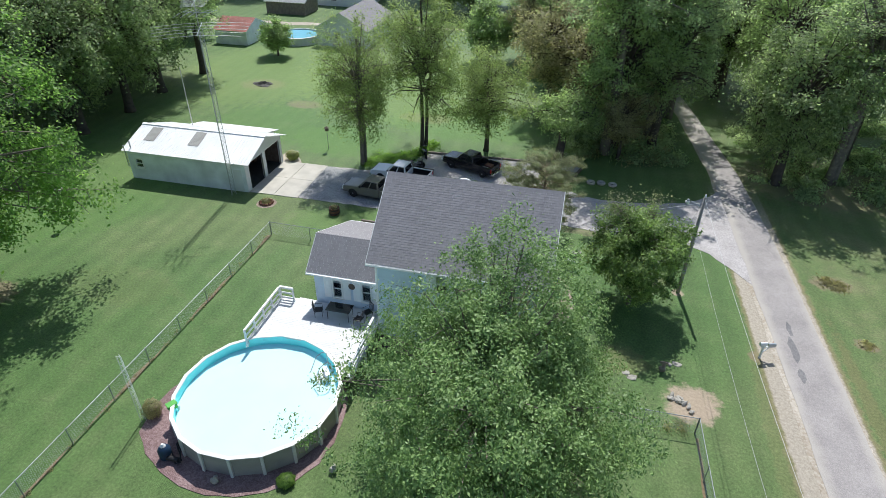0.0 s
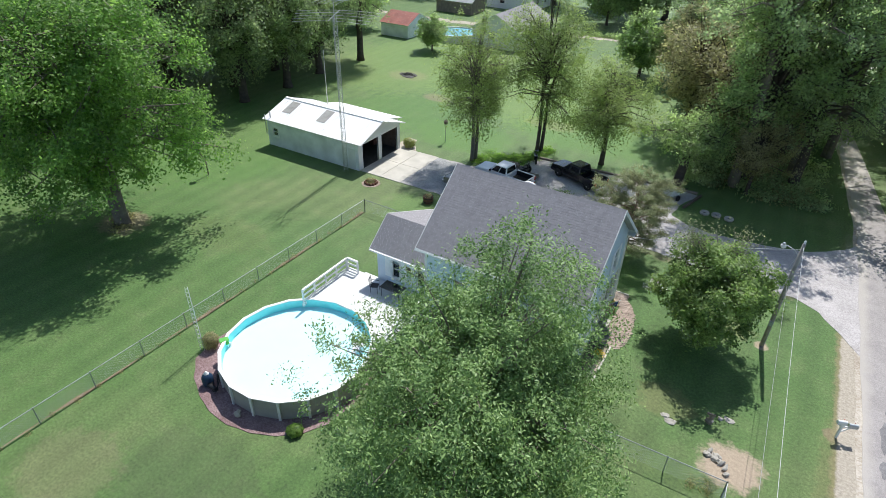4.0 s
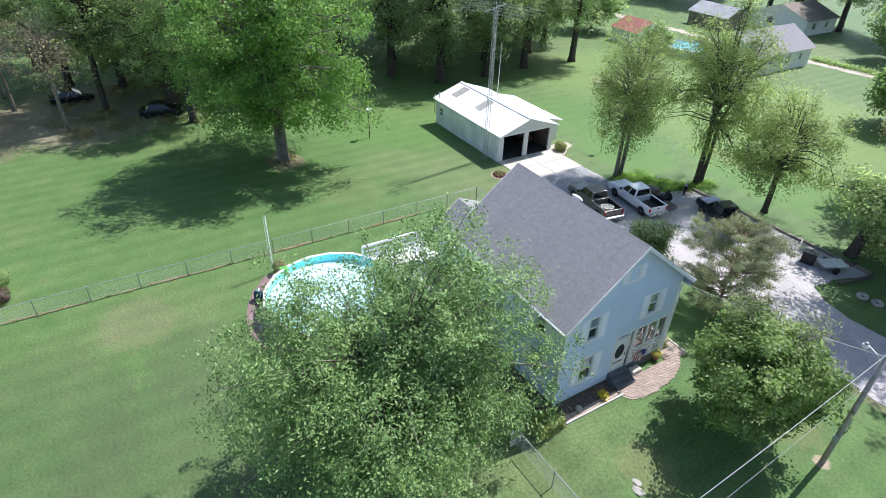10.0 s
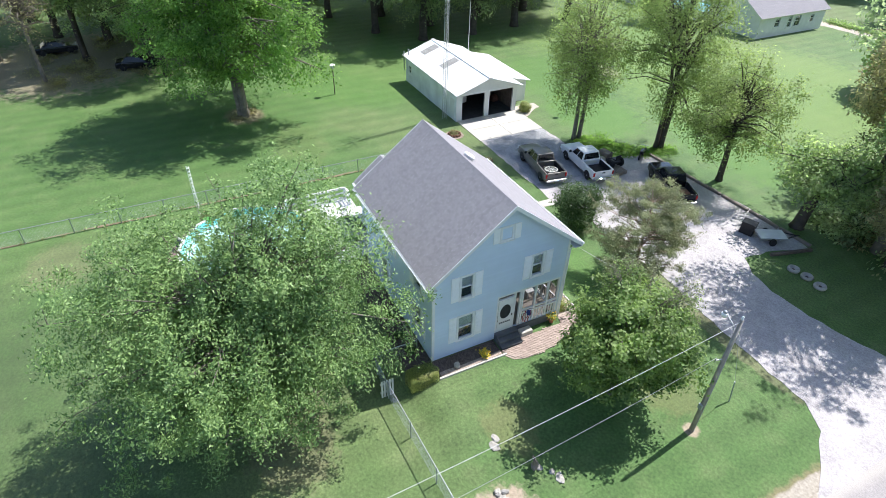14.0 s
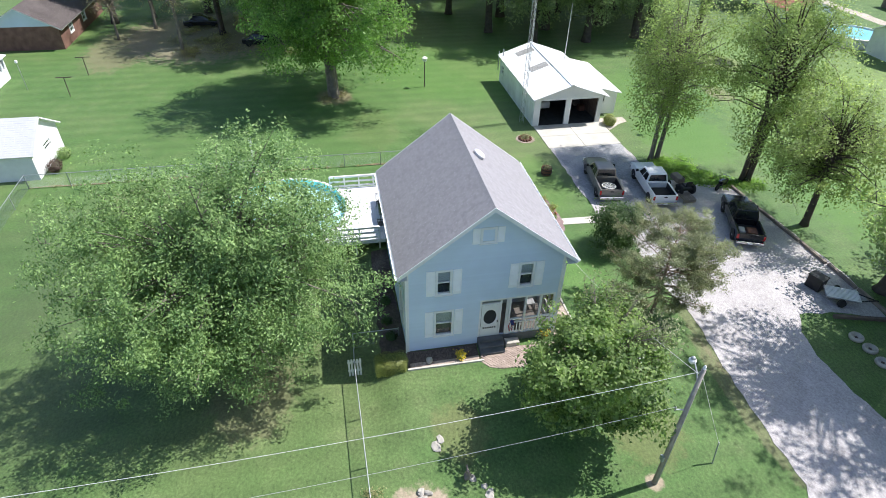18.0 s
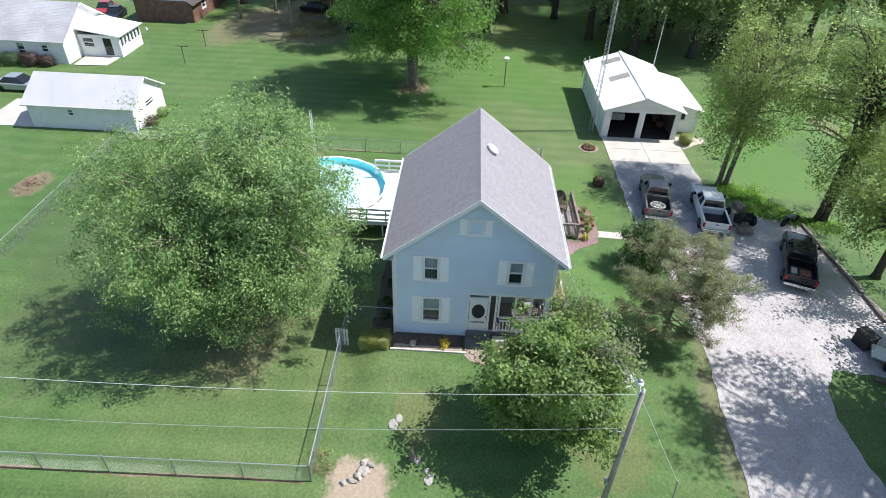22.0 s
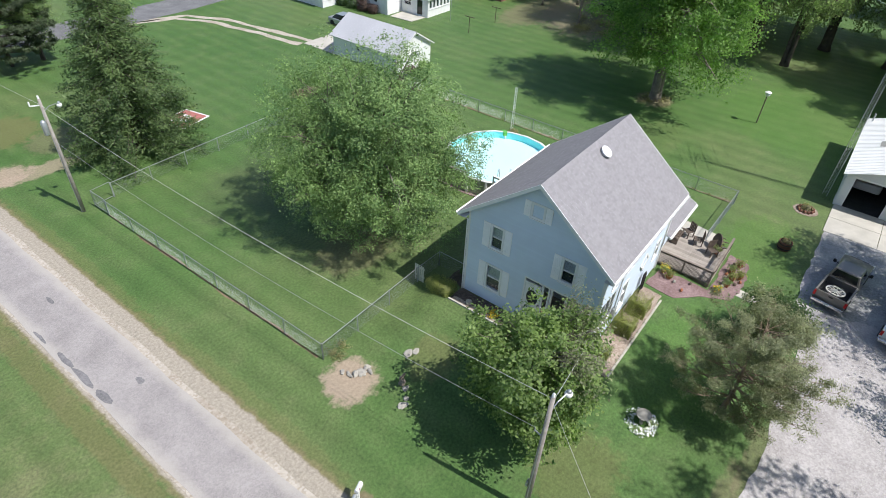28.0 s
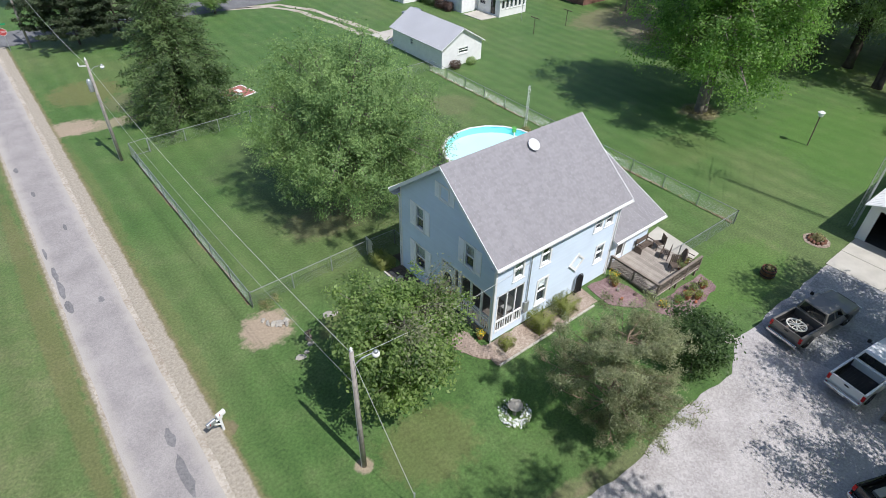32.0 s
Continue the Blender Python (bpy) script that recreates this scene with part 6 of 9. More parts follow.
draped("pebble_strip", [(4.38, -3.9), (4.7, -3.9), (4.68, -0.35), (4.4, -0.35)], 0.045, PEBBLE, "strip of pale pebbles in the front bed", "pebble strip", wobble=0.04, seed=19)
edge = thing("bed_edging", "pale timber edging of the front bed", "edging")
for i in range(3):
    s = Shape()
    s.box(4.72, 4.82, -4.05 + i * 1.31, -2.75 + i * 1.31, 0.48, 0.64)
    part("timber", s, CONCRETE, edge, bevel=0.01)
edge2 = thing("bed_edging", "pale stone edging of the side bed", "edging")
for i in range(15):
    s = Shape()
    s.box(3.8 - i * 0.48, 4.24 - i * 0.48, 5.33, 5.44, 0.45, 0.62)
    part("edging_stone", s, CONCRETE, edge2, bevel=0.015)
# curved brick walk
draped("brick_walk_bed", [(4.48, -0.22), (4.85, -0.22), (5.25, 0.05), (5.45, 0.7), (5.48, 1.6), (5.35, 2.6), (5.2, 3.4), (4.7, 4.4), (3.9, 5.2), (3.6, 4.0), (4.08, 3.85), (4.1, 1.15), (4.45, 1.1)], 0.028, PEBBLE, "sand bed under the brick walk", "path", wobble=0.03, seed=23)


def shrubs():
    for i, (x, y, r, h) in enumerate([(0.62, 4.66, 0.72, 0.5), (-1.3, 4.66, 0.72, 0.5), (3.05, 4.62, 0.42, 0.3)]):
        shrub("hedge_shrub", "clipped yellow-green box shrub by the wall", (x, y, 0.56), (r * 0.85, r * 0.72, h), 11000 if i < 2 else 3200, 0.05, LEAF_HEDGE, 40 + i, "shrub", 1.0, "clipped shrubs")
    shrub("hedge_shrub", "clipped yellow-green box shrub by the front corner", (4.4, -4.85, 0.3), (0.55, 0.85, 0.5), 5200, 0.07, LEAF_HEDGE, 47, "shrub", 0.5, "clipped shrubs")
    shrub("flower_shrub", "low yellow flowering plant in the bed", (4.38, -1.25, 0.57), (0.26, 0.26, 0.2), 900, 0.06, LEAF_HEDGE, 48, "plant")
    shrub("hosta", "round light green plant in pool mulch", (-6.6, -14.05, 0.02), (0.42, 0.42, 0.22), 900, 0.16, LEAF_BRIGHT, 49, "plant")
    shrub("mulch_shrub", "small bronze shrub beside the pool", (-14.9, -12.1, 0.02), (0.5, 0.5, 0.55), 1500, 0.1, LEAF_DRY, 50, "shrub")
    shrub("mulch_shrub", "low bronze shrub behind the pool", (-14.3, -8.1, 0.0), (0.5, 0.4, 0.25), 900, 0.1, LEAF_DRY, 51, "shrub")
    shrub("garage_plant", "leafy green plant beside the garage", (-22.0, 18.6, 0.02), (0.7, 0.6, 0.5), 1600, 0.13, LEAF_HEDGE, 52, "plant")
    for i, (x, y, r, h) in enumerate([(-32.8, -46.6, 1.0, 0.75), (-32.7, -48.6, 1.1, 0.7), (-32.8, -44.9, 0.8, 0.6), (-32.6, -50.4, 0.8, 0.6)]):
        shrub("foundation_shrub", "dark rounded shrub along the neighbour house wall", (x, y, 0), (r * 0.8, r, h), 1400, 0.16, LEAF_BUSH if i % 2 else LEAF_DARKRED, 70 + i, "shrub", 0.3, "foundation shrubs")
    shrub("shed_shrub", "low reddish shrub at the shed gable", (-20.2, -27.9, 0), (0.8, 0.55, 0.5), 900, 0.13, LEAF_DARKRED, 75, "shrub")
    shrub("shed_shrub", "low green shrub at the shed gable", (-22.4, -27.9, 0), (0.7, 0.5, 0.45), 800, 0.13, LEAF_OAK, 76, "shrub")
    for i, (x, y) in enumerate([(2.4, -4.6), (1.2, -4.7), (-0.4, -4.6)]):
        shrub("bed_plant", "low leafy plant in the shaded mulch bed", (x, y, hill(x, y) + 0.02), (0.35, 0.32, 0.22), 420, 0.11, LEAF_BUSH, 80 + i, "plant", 0.0, "bed plants")
    tree("dark_bush", "dense dark green loose bush beside the drive", (-3.8, 10.9, 0), (1.75, 1.75, 1.7), (0, 0, 1.85), 14000, 0.14, LEAF_BUSH, BARKDARK, 0.06, 53, clumps=150, spread=0.26, shell=0.5, low=0.15, stems=4, limbs=30, category="bush")


shrubs()

# ---- trees of the yard ----
def scots_pine(name, label, at, h, r, seed, needles, bark, low=1.7, per=46, flat_top=0.0, size=0.15):
    """An open pine: a bare stem, whorls of long boughs that rise at the tips, and tufts of needles on the outer twigs."""
    rng = np.random.default_rng(seed)
    t = thing(name, label, "tree", at)
    s = Shape()
    s.tube([(0, 0, -0.1), (0.05, 0.02, h * 0.3), (0.12, -0.06, h * 0.65), (0.08, 0, h)], [0.15 * h / 8, 0.12 * h / 8, 0.07 * h / 8, 0.015], 9)
    part("trunk", s, bark, t, smooth=True)
    br, pts = Shape(), []
    z = low
    while z < h - 0.2:
        k = (z - low) / (h - low)
        reach = r * (math.sin(math.pi * (0.22 + 0.72 * k)) ** 0.7 if not flat_top else 0.55 + 0.45 * math.sin(math.pi * min(1, 0.3 + 0.6 * k)))
        for i in range(6):
            a = rng.uniform(0, 6.283)
            L = reach * rng.uniform(0.6, 1.08) + 0.2
            rise = L * (0.12 + 0.35 * k) + rng.uniform(-0.15, 0.25)
            tip = Vector((L * math.cos(a), L * math.sin(a), z + rise))
            root = Vector((0.06, -0.02, z))
            mid = root.lerp(tip, 0.55) + Vector((0, 0, -0.08 * L))
            w = 0.035 * (1.15 - k) + 0.008
            br.tube([root, mid, tip], [w, w * 0.6, w * 0.15], 5, False)
            for j in range(9):
                u = rng.uniform(0.3, 1.0)
                p = (root.lerp(mid, u / 0.55) if u < 0.55 else mid.lerp(tip, (u - 0.55) / 0.45))
                side = Vector((-math.sin(a), math.cos(a), 0)) * rng.choice((-1, 1))
                e = p + (side * rng.uniform(0.3, 0.8) + Vector((math.cos(a), math.sin(a), 0.35)) * rng.uniform(0.2, 0.6)) * (0.35 + 0.2 * L)
                br.tube([p, e], [w * 0.32, w * 0.08], 4, False)
                n = int(per * rng.uniform(0.4, 1.3))
                c = rng.uniform(0.45, 1.0, n)[:, None]
                pts.append(np.array(p)[None] * (1 - c) + np.array(e)[None] * c + rng.normal(size=(n, 3)) * np.array([0.12, 0.12, 0.09]))
        z += 0.36
    part("branchwork", br, bark, t)
    part("needles", leaf_mesh("needles", np.concatenate(pts), size, 0.15, seed, 0.0, 0.28), needles, t)
    return t


tree("elm_tree", "broad light green tree with fine drooping leaves beside the pool", (1.9, -12.1, 0), (6.4, 6.9, 4.4), (0.1, -0.1, 5.0), 225000, 0.14, LEAF_ELM, BARK, 0.3, 11, clumps=2200, spread=0.3, shell=0.42, low=0.9, stems=5, droop=-0.5, limbs=200, squash=0.95, lobes=[((2.6, -0.6, 6.4), (3.9, 4.8, 3.6), 0.2), ((-0.9, -0.9, 2.7), (5.0, 5.4, 1.9), 0.14), ((-2.6, 2.6, 5.8), (3.3, 3.6, 3.2), 0.14), ((0.0, -3.4, 8.0), (4.0, 3.4, 3.5), 0.17), ((0.5, 2.1, 9.2), (3.9, 3.4, 3.8), 0.26), ((-3.0, 3.4, 6.4), (2.7, 2.8, 2.5), 0.08), ((-2.7, -1.0, 8.3), (2.9, 3.6, 2.0), 0.05)], thin=[((-1.0, 0.12, 0.12), 3.3, 0.45), ((-0.25, 0.2, 1.0), 7.8, 0.72), ((0.0, 0.8, 0.6), 6.6, 0.68)], aspect=0.42, flat=-0.15)
maple = tree("maple_tree", "compact dark green maple with a half-dry top on the front lawn", (8.95, 3.4, 0), (2.95, 2.95, 2.7), (0, 0.1, 4.25), 37000, 0.175, LEAF_MAPLE, BARK, 0.16, 12, clumps=360, spread=0.27, shell=0.6, low=1.4, limbs=40)
rng = np.random.default_rng(88)
tw_, pts_ = Shape(), []
for k in range(46):
    a = rng.uniform(0.9, 3.0)
    p = Vector((0.5 * math.cos(a), 0.6 * math.sin(a), 5.0 + rng.uniform(-0.4, 0.6)))
    e = p + Vector((math.cos(a) * rng.uniform(0.8, 2.3), math.sin(a) * rng.uniform(0.8, 2.3), rng.uniform(0.5, 1.9)))
    tw_.tube([p, p.lerp(e, 0.5) + Vector((0, 0, 0.12)), e], [0.03, 0.018, 0.006], 5, False)
    for j in range(4):
        q = p.lerp(e, rng.uniform(0.4, 1.0))
        tw_.tube([q, q + Vector(rng.normal(size=3) * 0.28)], [0.01, 0.004], 4, False)
    pts_.append(np.array(e)[None] + rng.normal(size=(32, 3)) * 0.3)
part("twig_work", tw_, BARK, maple, "bare grey twigs in the treetop")
part("dry_leaves", leaf_mesh("dry_leaves", np.concatenate(pts_), 0.12, 0.2, 89), LEAF_PINE, maple, "sparse olive leaves in the treetop")
scots_pine("pine_tree", "thin grey-green pine with sparse dry branches", (2.4, 10.5, 0), 6.2, 3.05, 13, LEAF_PINE, BARKTAN, 1.5, 130, 0.0, 0.115)
tree("ash_tree", "tall yellow-green ash tree by the drive", (-15.1, 19.6, 0), (3.5, 3.5, 5.9), (0, -0.3, 8.3), 25000, 0.165, LEAF_ASH, BARK, 0.27, 14, clumps=230, spread=0.42, shell=0.4, low=1.9, limbs=110, gaps=0.75, stems=2, droop=0.8, squash=1.25)
tree("ash_tree", "tall yellow-green ash tree by the drive", (-10.7, 25.2, 0), (4.6, 4.6, 6.9), (0, -0.5, 9.6), 32000, 0.165, LEAF_ASH, BARKDARK, 0.26, 15, clumps=260, spread=0.46, shell=0.4, low=2.6, limbs=120, gaps=0.8, stems=3, droop=0.7, squash=1.15)
tree("ash_tree", "leaning yellow-green ash tree by the drive edge", (-4.3, 25.7, 0), (4.1, 4.1, 4.2), (0.3, -0.9, 6.4), 24000, 0.165, LEAF_ASH, BARKDARK, 0.24, 16, clumps=280, spread=0.42, shell=0.4, low=2.4, limbs=110, lean=(0, -0.6), gaps=0.8, droop=0.6, squash=1.0)
tree("silver_maple", "tall bright green spreading maple on the back lawn", (-32.0, -6.2, 0), (8.0, 8.0, 8.2), (-0.3, 0.2, 10.3), 100000, 0.24, LEAF_SILVER, BARK, 0.45, 17, clumps=620, spread=0.62, shell=0.5, low=3.3, stems=3, limbs=140, gaps=0.5)

# ---- fences ----


def chain_fence(pts, label, h=1.1, step=2.9):
    """Chain-link fence: posts, top rail and woven wire."""
    t = thing("chain_link_fence", label, "fence", group="chain-link fences")
    wires = Shape()
    for (x0, y0), (x1, y1) in zip(pts, pts[1:]):
        a, b = Vector((x0, y0, 0)), Vector((x1, y1, 0))
        L = (b - a).length
        d = (b - a) / L
        n = max(1, round(L / step))
        for i in range(n + 1):
            p = a + d * L * i / n
            s = Shape()
            r = 0.04 if i in (0, n) else 0.028
            s.tube([(p.x, p.y, -0.1), (p.x, p.y, h + 0.04), (p.x, p.y, h + 0.07)], [r, r, r * 0.3], 7)
            part("post", s, GALV, t)
        s = Shape()
        s.tube([(a.x, a.y, h), (b.x, b.y, h)], 0.022, 6)
        part("top_rail", s, GALV, t)
        k = -h
        pitch = 0.13
        side = Vector((-d.y, d.x, 0)) * 0.004
        while k < L:
            for sg in (1, -1):
                u0, u1 = (k, k + h) if sg > 0 else (k + h, k)
                z0, z1 = 0.03, h - 0.01
                if u0 < 0 or u0 > L or u1 < 0 or u1 > L:
                    c0, c1 = min(max(u0, 0), L), min(max(u1, 0), L)
                    if abs(c1 - c0) < 0.02:
                        continue
                    z0, z1 = 0.03 + (h - 0.04) * abs(c0 - u0) / h, 0.03 + (h - 0.04) * abs(c1 - u0) / h
                    u0, u1 = c0, c1
                p, q = a + d * u0 + side * sg + Vector((0, 0, z0)), a + d * u1 + side * sg + Vector((0, 0, z1))
                w = d * 0.0026
                v = Vector((0, 0, 0.0))
                o = Vector((-d.y, d.x, 0)) * 0.005
                wires.put([p - w, p + w, p + o, q - w, q + w, q + o], [(0, 1, 4, 3), (1, 2, 5, 4), (2, 0, 3, 5)])
            k += pitch
    ob = part("wire_mesh", wires, GALV, t)
    ob["kind"] = "stuff"
    return t


chain_fence([(-11.0, 5.45), (-17.5, 5.55)], "grey chain-link fence from garden deck to corner")
chain_fence([(-17.5, 5.55), (-17.65, -29.0)], "long grey chain-link fence across the back lawn")
chain_fence([(12.0, -6.5), (4.3, -6.65), (2.3, -6.6), (2.3, -4.2)], "grey chain-link fence from front corner to house")
chain_fence([(12.0, -6.5), (12.35, -26.4)], "grey chain-link fence along the lane")
chain_fence([(11.0, -28.2), (-17.65, -29.0)], "grey chain-link fence at the far yard edge")
gt = thing("yard_gate", "grey tubular chain-link gate at the yard corner", "gate")
s = Shape()
s.tube([(12.35, -26.5, 0.1), (12.35, -26.5, 1.2), (12.4, -28.0, 1.2), (12.4, -28.0, 0.1), (12.35, -26.5, 0.1)], 0.025, 6)
s.tube([(12.4, -28.05, 0.1), (12.4, -28.05, 1.2), (11.05, -28.2, 1.2), (11.05, -28.2, 0.1), (12.4, -28.05, 0.1)], 0.025, 6)
part("gate_frame", s, GALV, gt)
s = Shape()
for k in range(14):
    s.bar((12.35, -26.5 - k * 0.11, 0.12), (12.36, -26.5 - k * 0.11, 1.18), 0.006, 0.006, (0, 1, 0))
for k in range(11):
    s.bar((12.35, -26.55, 0.15 + k * 0.1), (12.4, -27.95, 0.15 + k * 0.1), 0.006)
part("gate_wires", s, GALV, gt)
pg = thing("picket_gate", "small cream picket gate panel in the fence", "gate")
for z in (0.3, 0.9):
    s = Shape()
    s.box(4.1, 4.16, -7.0, -6.3, z, z + 0.1)
    part("rail", s, CREAM, pg)
for k in range(5):
    s = Shape()
    s.box(4.163, 4.193, -6.97 + k * 0.14, -6.88 + k * 0.14, 0.02, 1.2)
    part("picket", s, CREAM, pg)

# ---- utility poles and wires ----


def utility_pole(at, h, lamp_dir, label, bracket=True, r=0.105):
    t = thing("utility_pole", label, "utility pole", at)
    s = Shape()
    s.tube([(0, 0, -0.3), (0, 0, h * 0.5), (0, 0, h)], [r * 1.15, r, r * 0.8], 12)
    part("pole", s, POLEWOOD, t, smooth=True)
    d = Vector(lamp_dir)
    s = Shape()
    a = Vector((0, 0, h - 0.75))
    s.tube([a + d * 0.1, a + d * 0.35 + Vector((0, 0, 0.22)), a + d * 0.75 + Vector((0, 0, 0.32))], 0.025, 7)
    part("lamp_arm", s, GALV, t)
    s = Shape()
    s.lathe([(0.05, 0.14), (0.08, 0.1), (0.1, 0.04)], 12, Matrix.Translation(a + d * 0.9 + Vector((0, 0, 0.28))))
    cap = part("lamp_cap", s, GALV, t, "grey metal lamp cap", smooth=True)
    s = Shape()
    s.lathe([(0.1, 0.04), (0.15, -0.02), (0.15, -0.1), (0.08, -0.2)], 14, Matrix.Translation(a + d * 0.9 + Vector((0, 0, 0.28))))
    part("lamp_globe", s, CLEARLENS, cap, "pale yard light globe", smooth=True)
    s = Shape()
    s.lathe([(0.05, 0), (0.06, 0.05), (0.04, 0.1), (0.06, 0.13), (0.02, 0.2)], 10, Matrix.Translation((0, 0, h)))
    part("insulator", s, WHITE, t)
    if bracket:
        s = Shape()
        s.bar((0, 0, 4.95), (-0.1, -0.4, 4.95), 0.04)
        s.bar((-0.1, -0.4, 4.85), (-0.1, -0.4, 5.1), 0.03)
        part("line_bracket", s, GALV, t)
    s = Shape()
    s.box(-0.1, 0.1, -0.2, -0.11, 1.7, 1.98)
    part("meter_box", s, GALV, t)
    s = Shape()
    s.tube([(r + 0.02, 0, 0), (r + 0.01, 0, h * 0.5), (r * 0.85, 0, h - 0.9)], 0.016, 6)
    part("conduit", s, GALV, t)
    return t


utility_pole((12.3, 5.6, 0), 7.25, (-0.97, 0.24, 0), "grey wooden utility pole with yard light")
p2 = utility_pole((13.2, -28.0, 0), 7.9, (-0.9, 0.44, 0), "grey wooden utility pole with transformer can", False)
s = Shape()
s.lathe([(0.15, 5.7), (0.17, 5.75), (0.17, 6.5), (0.12, 6.58), (0.04, 6.65)], 14, None, 0.27, 0.05)
part("transformer", s, GALV, p2, "grey transformer can", smooth=True)
s = Shape()
s.bar((-0.05, 0.05, 7.5), (0.5, -0.25, 7.5), 0.06)
s.lathe([(0.05, 7.5), (0.05, 7.72), (0.02, 7.78)], 8, None, 0.5, -0.25)
part("line_bracket", s, WHITE, p2)
utility_pole((14.2, -60.0, 0), 9.5, (-0.6, -0.8, 0), "tall wooden utility pole at the crossing", False)


def wire(a, b, sag, r=0.009, n=18, material=None):
    s = Shape()
    a, b = Vector(a), Vector(b)
    s.tube([a.lerp(b, i / n) - Vector((0, 0, 4 * sag * (i / n) * (1 - i / n))) for i in range(n + 1)], r, 4, False)
    single("power_line", s, material or CABLE, "thin grey overhead power line", "power line", group="power lines")


wire((12.3, 5.6, 7.15), (13.2, -28.0, 7.5), 0.7, 0.009)
wire((12.2, 5.2, 5.1), (13.2, -27.9, 5.1), 0.75, 0.008, 18, STEEL)
wire((13.2, -28.0, 7.5), (14.2, -60.0, 8.9), 0.8)
wire((12.3, 5.6, 6.9), (1.25, 4.2, 5.2), 0.35)
s = Shape()
s.tube([(11.9, 8.6, -0.05), (11.75, 8.55, 1.35)], 0.035, 8)
single("guy_post", s, GALV, "short pale guy-wire marker post", "post")
wire((12.3, 5.65, 6.9), (11.78, 8.6, 1.2), 0.02)
s = Shape()
s.tube([(1.25, 4.0, 1.5), (1.25, 4.0, 5.3), (1.25, 4.12, 5.45), (1.25, 4.2, 5.35)], 0.035, 8)
mm = single("service_mast", s, GALV, "grey electric service mast on the wall", "service mast")
s = Shape()
s.box(1.1, 1.42, 3.93, 4.08, 1.5, 2.2)
part("meter_box", s, GALV, mm, bevel=0.02)

# ---- antenna tower ----
tw = thing("antenna_tower", "tall grey lattice antenna tower beside the garage", "antenna tower", (-23.75, 10.7, 0))
TH = 13.6
legs = [(0.22 * math.cos(a), 0.22 * math.sin(a)) for a in (0.5, 0.5 + 2.094, 0.5 + 4.189)]
for x, y in legs:
    s = Shape()
    s.tube([(x, y, 0), (x * 0.9, y * 0.9, TH)], 0.022, 6)
    part("leg", s, STEEL, tw)
s = Shape()
z, k = 0.2, 0
while z < TH - 0.4:
    for i in range(3):
        x0, y0 = legs[i]
        x1, y1 = legs[(i + 1) % 3]
        s.bar((x0, y0, z), (x1, y1, z + 0.36), 0.013)
        s.bar((x1, y1, z), (x0, y0, z), 0.013)
    z += 0.36
part("bracing", s, STEEL, tw)
s = Shape()
s.tube([(0, 0, TH - 0.6), (0, 0, TH + 2.2)], 0.03, 7)
part("mast", s, STEEL, tw)
for zz, bl, n, el, ang in ((TH + 0.05, 4.2, 5, 3.7, -62), (TH + 1.9, 3.2, 9, 1.0, -62), (TH + 1.2, 2.0, 5, 1.6, 10)):
    s = Shape()
    M = Matrix.Translation((0, 0, zz)) @ pose(0, 0, 0, 0, 0, ang)
    s.bar(M @ Vector((-bl / 2, 0, 0)), M @ Vector((bl / 2, 0, 0)), 0.04)
    for i in range(n):
        x = -bl / 2 + bl * i / (n - 1)
        e = el * (1 - 0.25 * i / n)
        pts = [M @ Vector((x, e * q, -0.1 * q * q * el * 0.5)) for q in (-1, -0.5, 0, 0.5, 1)]
        s.tube(pts, 0.014, 4, False)
    part("antenna", s, GALV, tw, "many-element radio antenna")
s = Shape()
s.tube([(-31.2, 17.2, 0), (-31.2, 17.2, 8.5)], [0.05, 0.03], 7)
single("mast_pole", s, STEEL, "thin grey mast pole behind the garage", "mast")
tr = thing("trellis_tower", "narrow pale wire trellis beside the pool", "trellis", (-15.2, -12.5, 0))
for x, y in ((0.12, 0), (-0.1, 0.1), (-0.1, -0.1)):
    s = Shape()
    s.tube([(x, y, 0), (x * 0.7, y * 0.7, 4.4)], 0.011, 5)
    part("leg", s, WHITE, tr)
s = Shape()
for k in range(15):
    z = 0.25 + k * 0.29
    for p, q in (((0.12, 0), (-0.1, 0.1)), ((-0.1, 0.1), (-0.1, -0.1)), ((-0.1, -0.1), (0.12, 0))):
        s.bar((*p, z), (*q, z + 0.15), 0.012)
part("rungs", s, WHITE, tr)
yl = thing("yard_lamp", "white globe yard lamp on a dark post", "lamp post", (-33.45, 3.14, 0))
s = Shape()
s.tube([(0, 0, -0.1), (0, 0, 2.6)], 0.05, 8)
part("post", s, DARKWOOD, yl)
s = Shape()
s.lathe([(0.08, 2.6), (0.2, 2.72), (0.24, 2.95), (0.3, 3.0), (0.1, 3.12)], 12)
part("lamp_head", s, WHITE, yl)

# ---- pickups ----


def shrink(ob, k, about):
    """Scale a finished thing about a point on the ground."""
    ob.matrix_basis = Matrix.Translation(about) @ Matrix.Scale(k, 4) @ Matrix.Translation(-Vector(about)) @ ob.matrix_basis


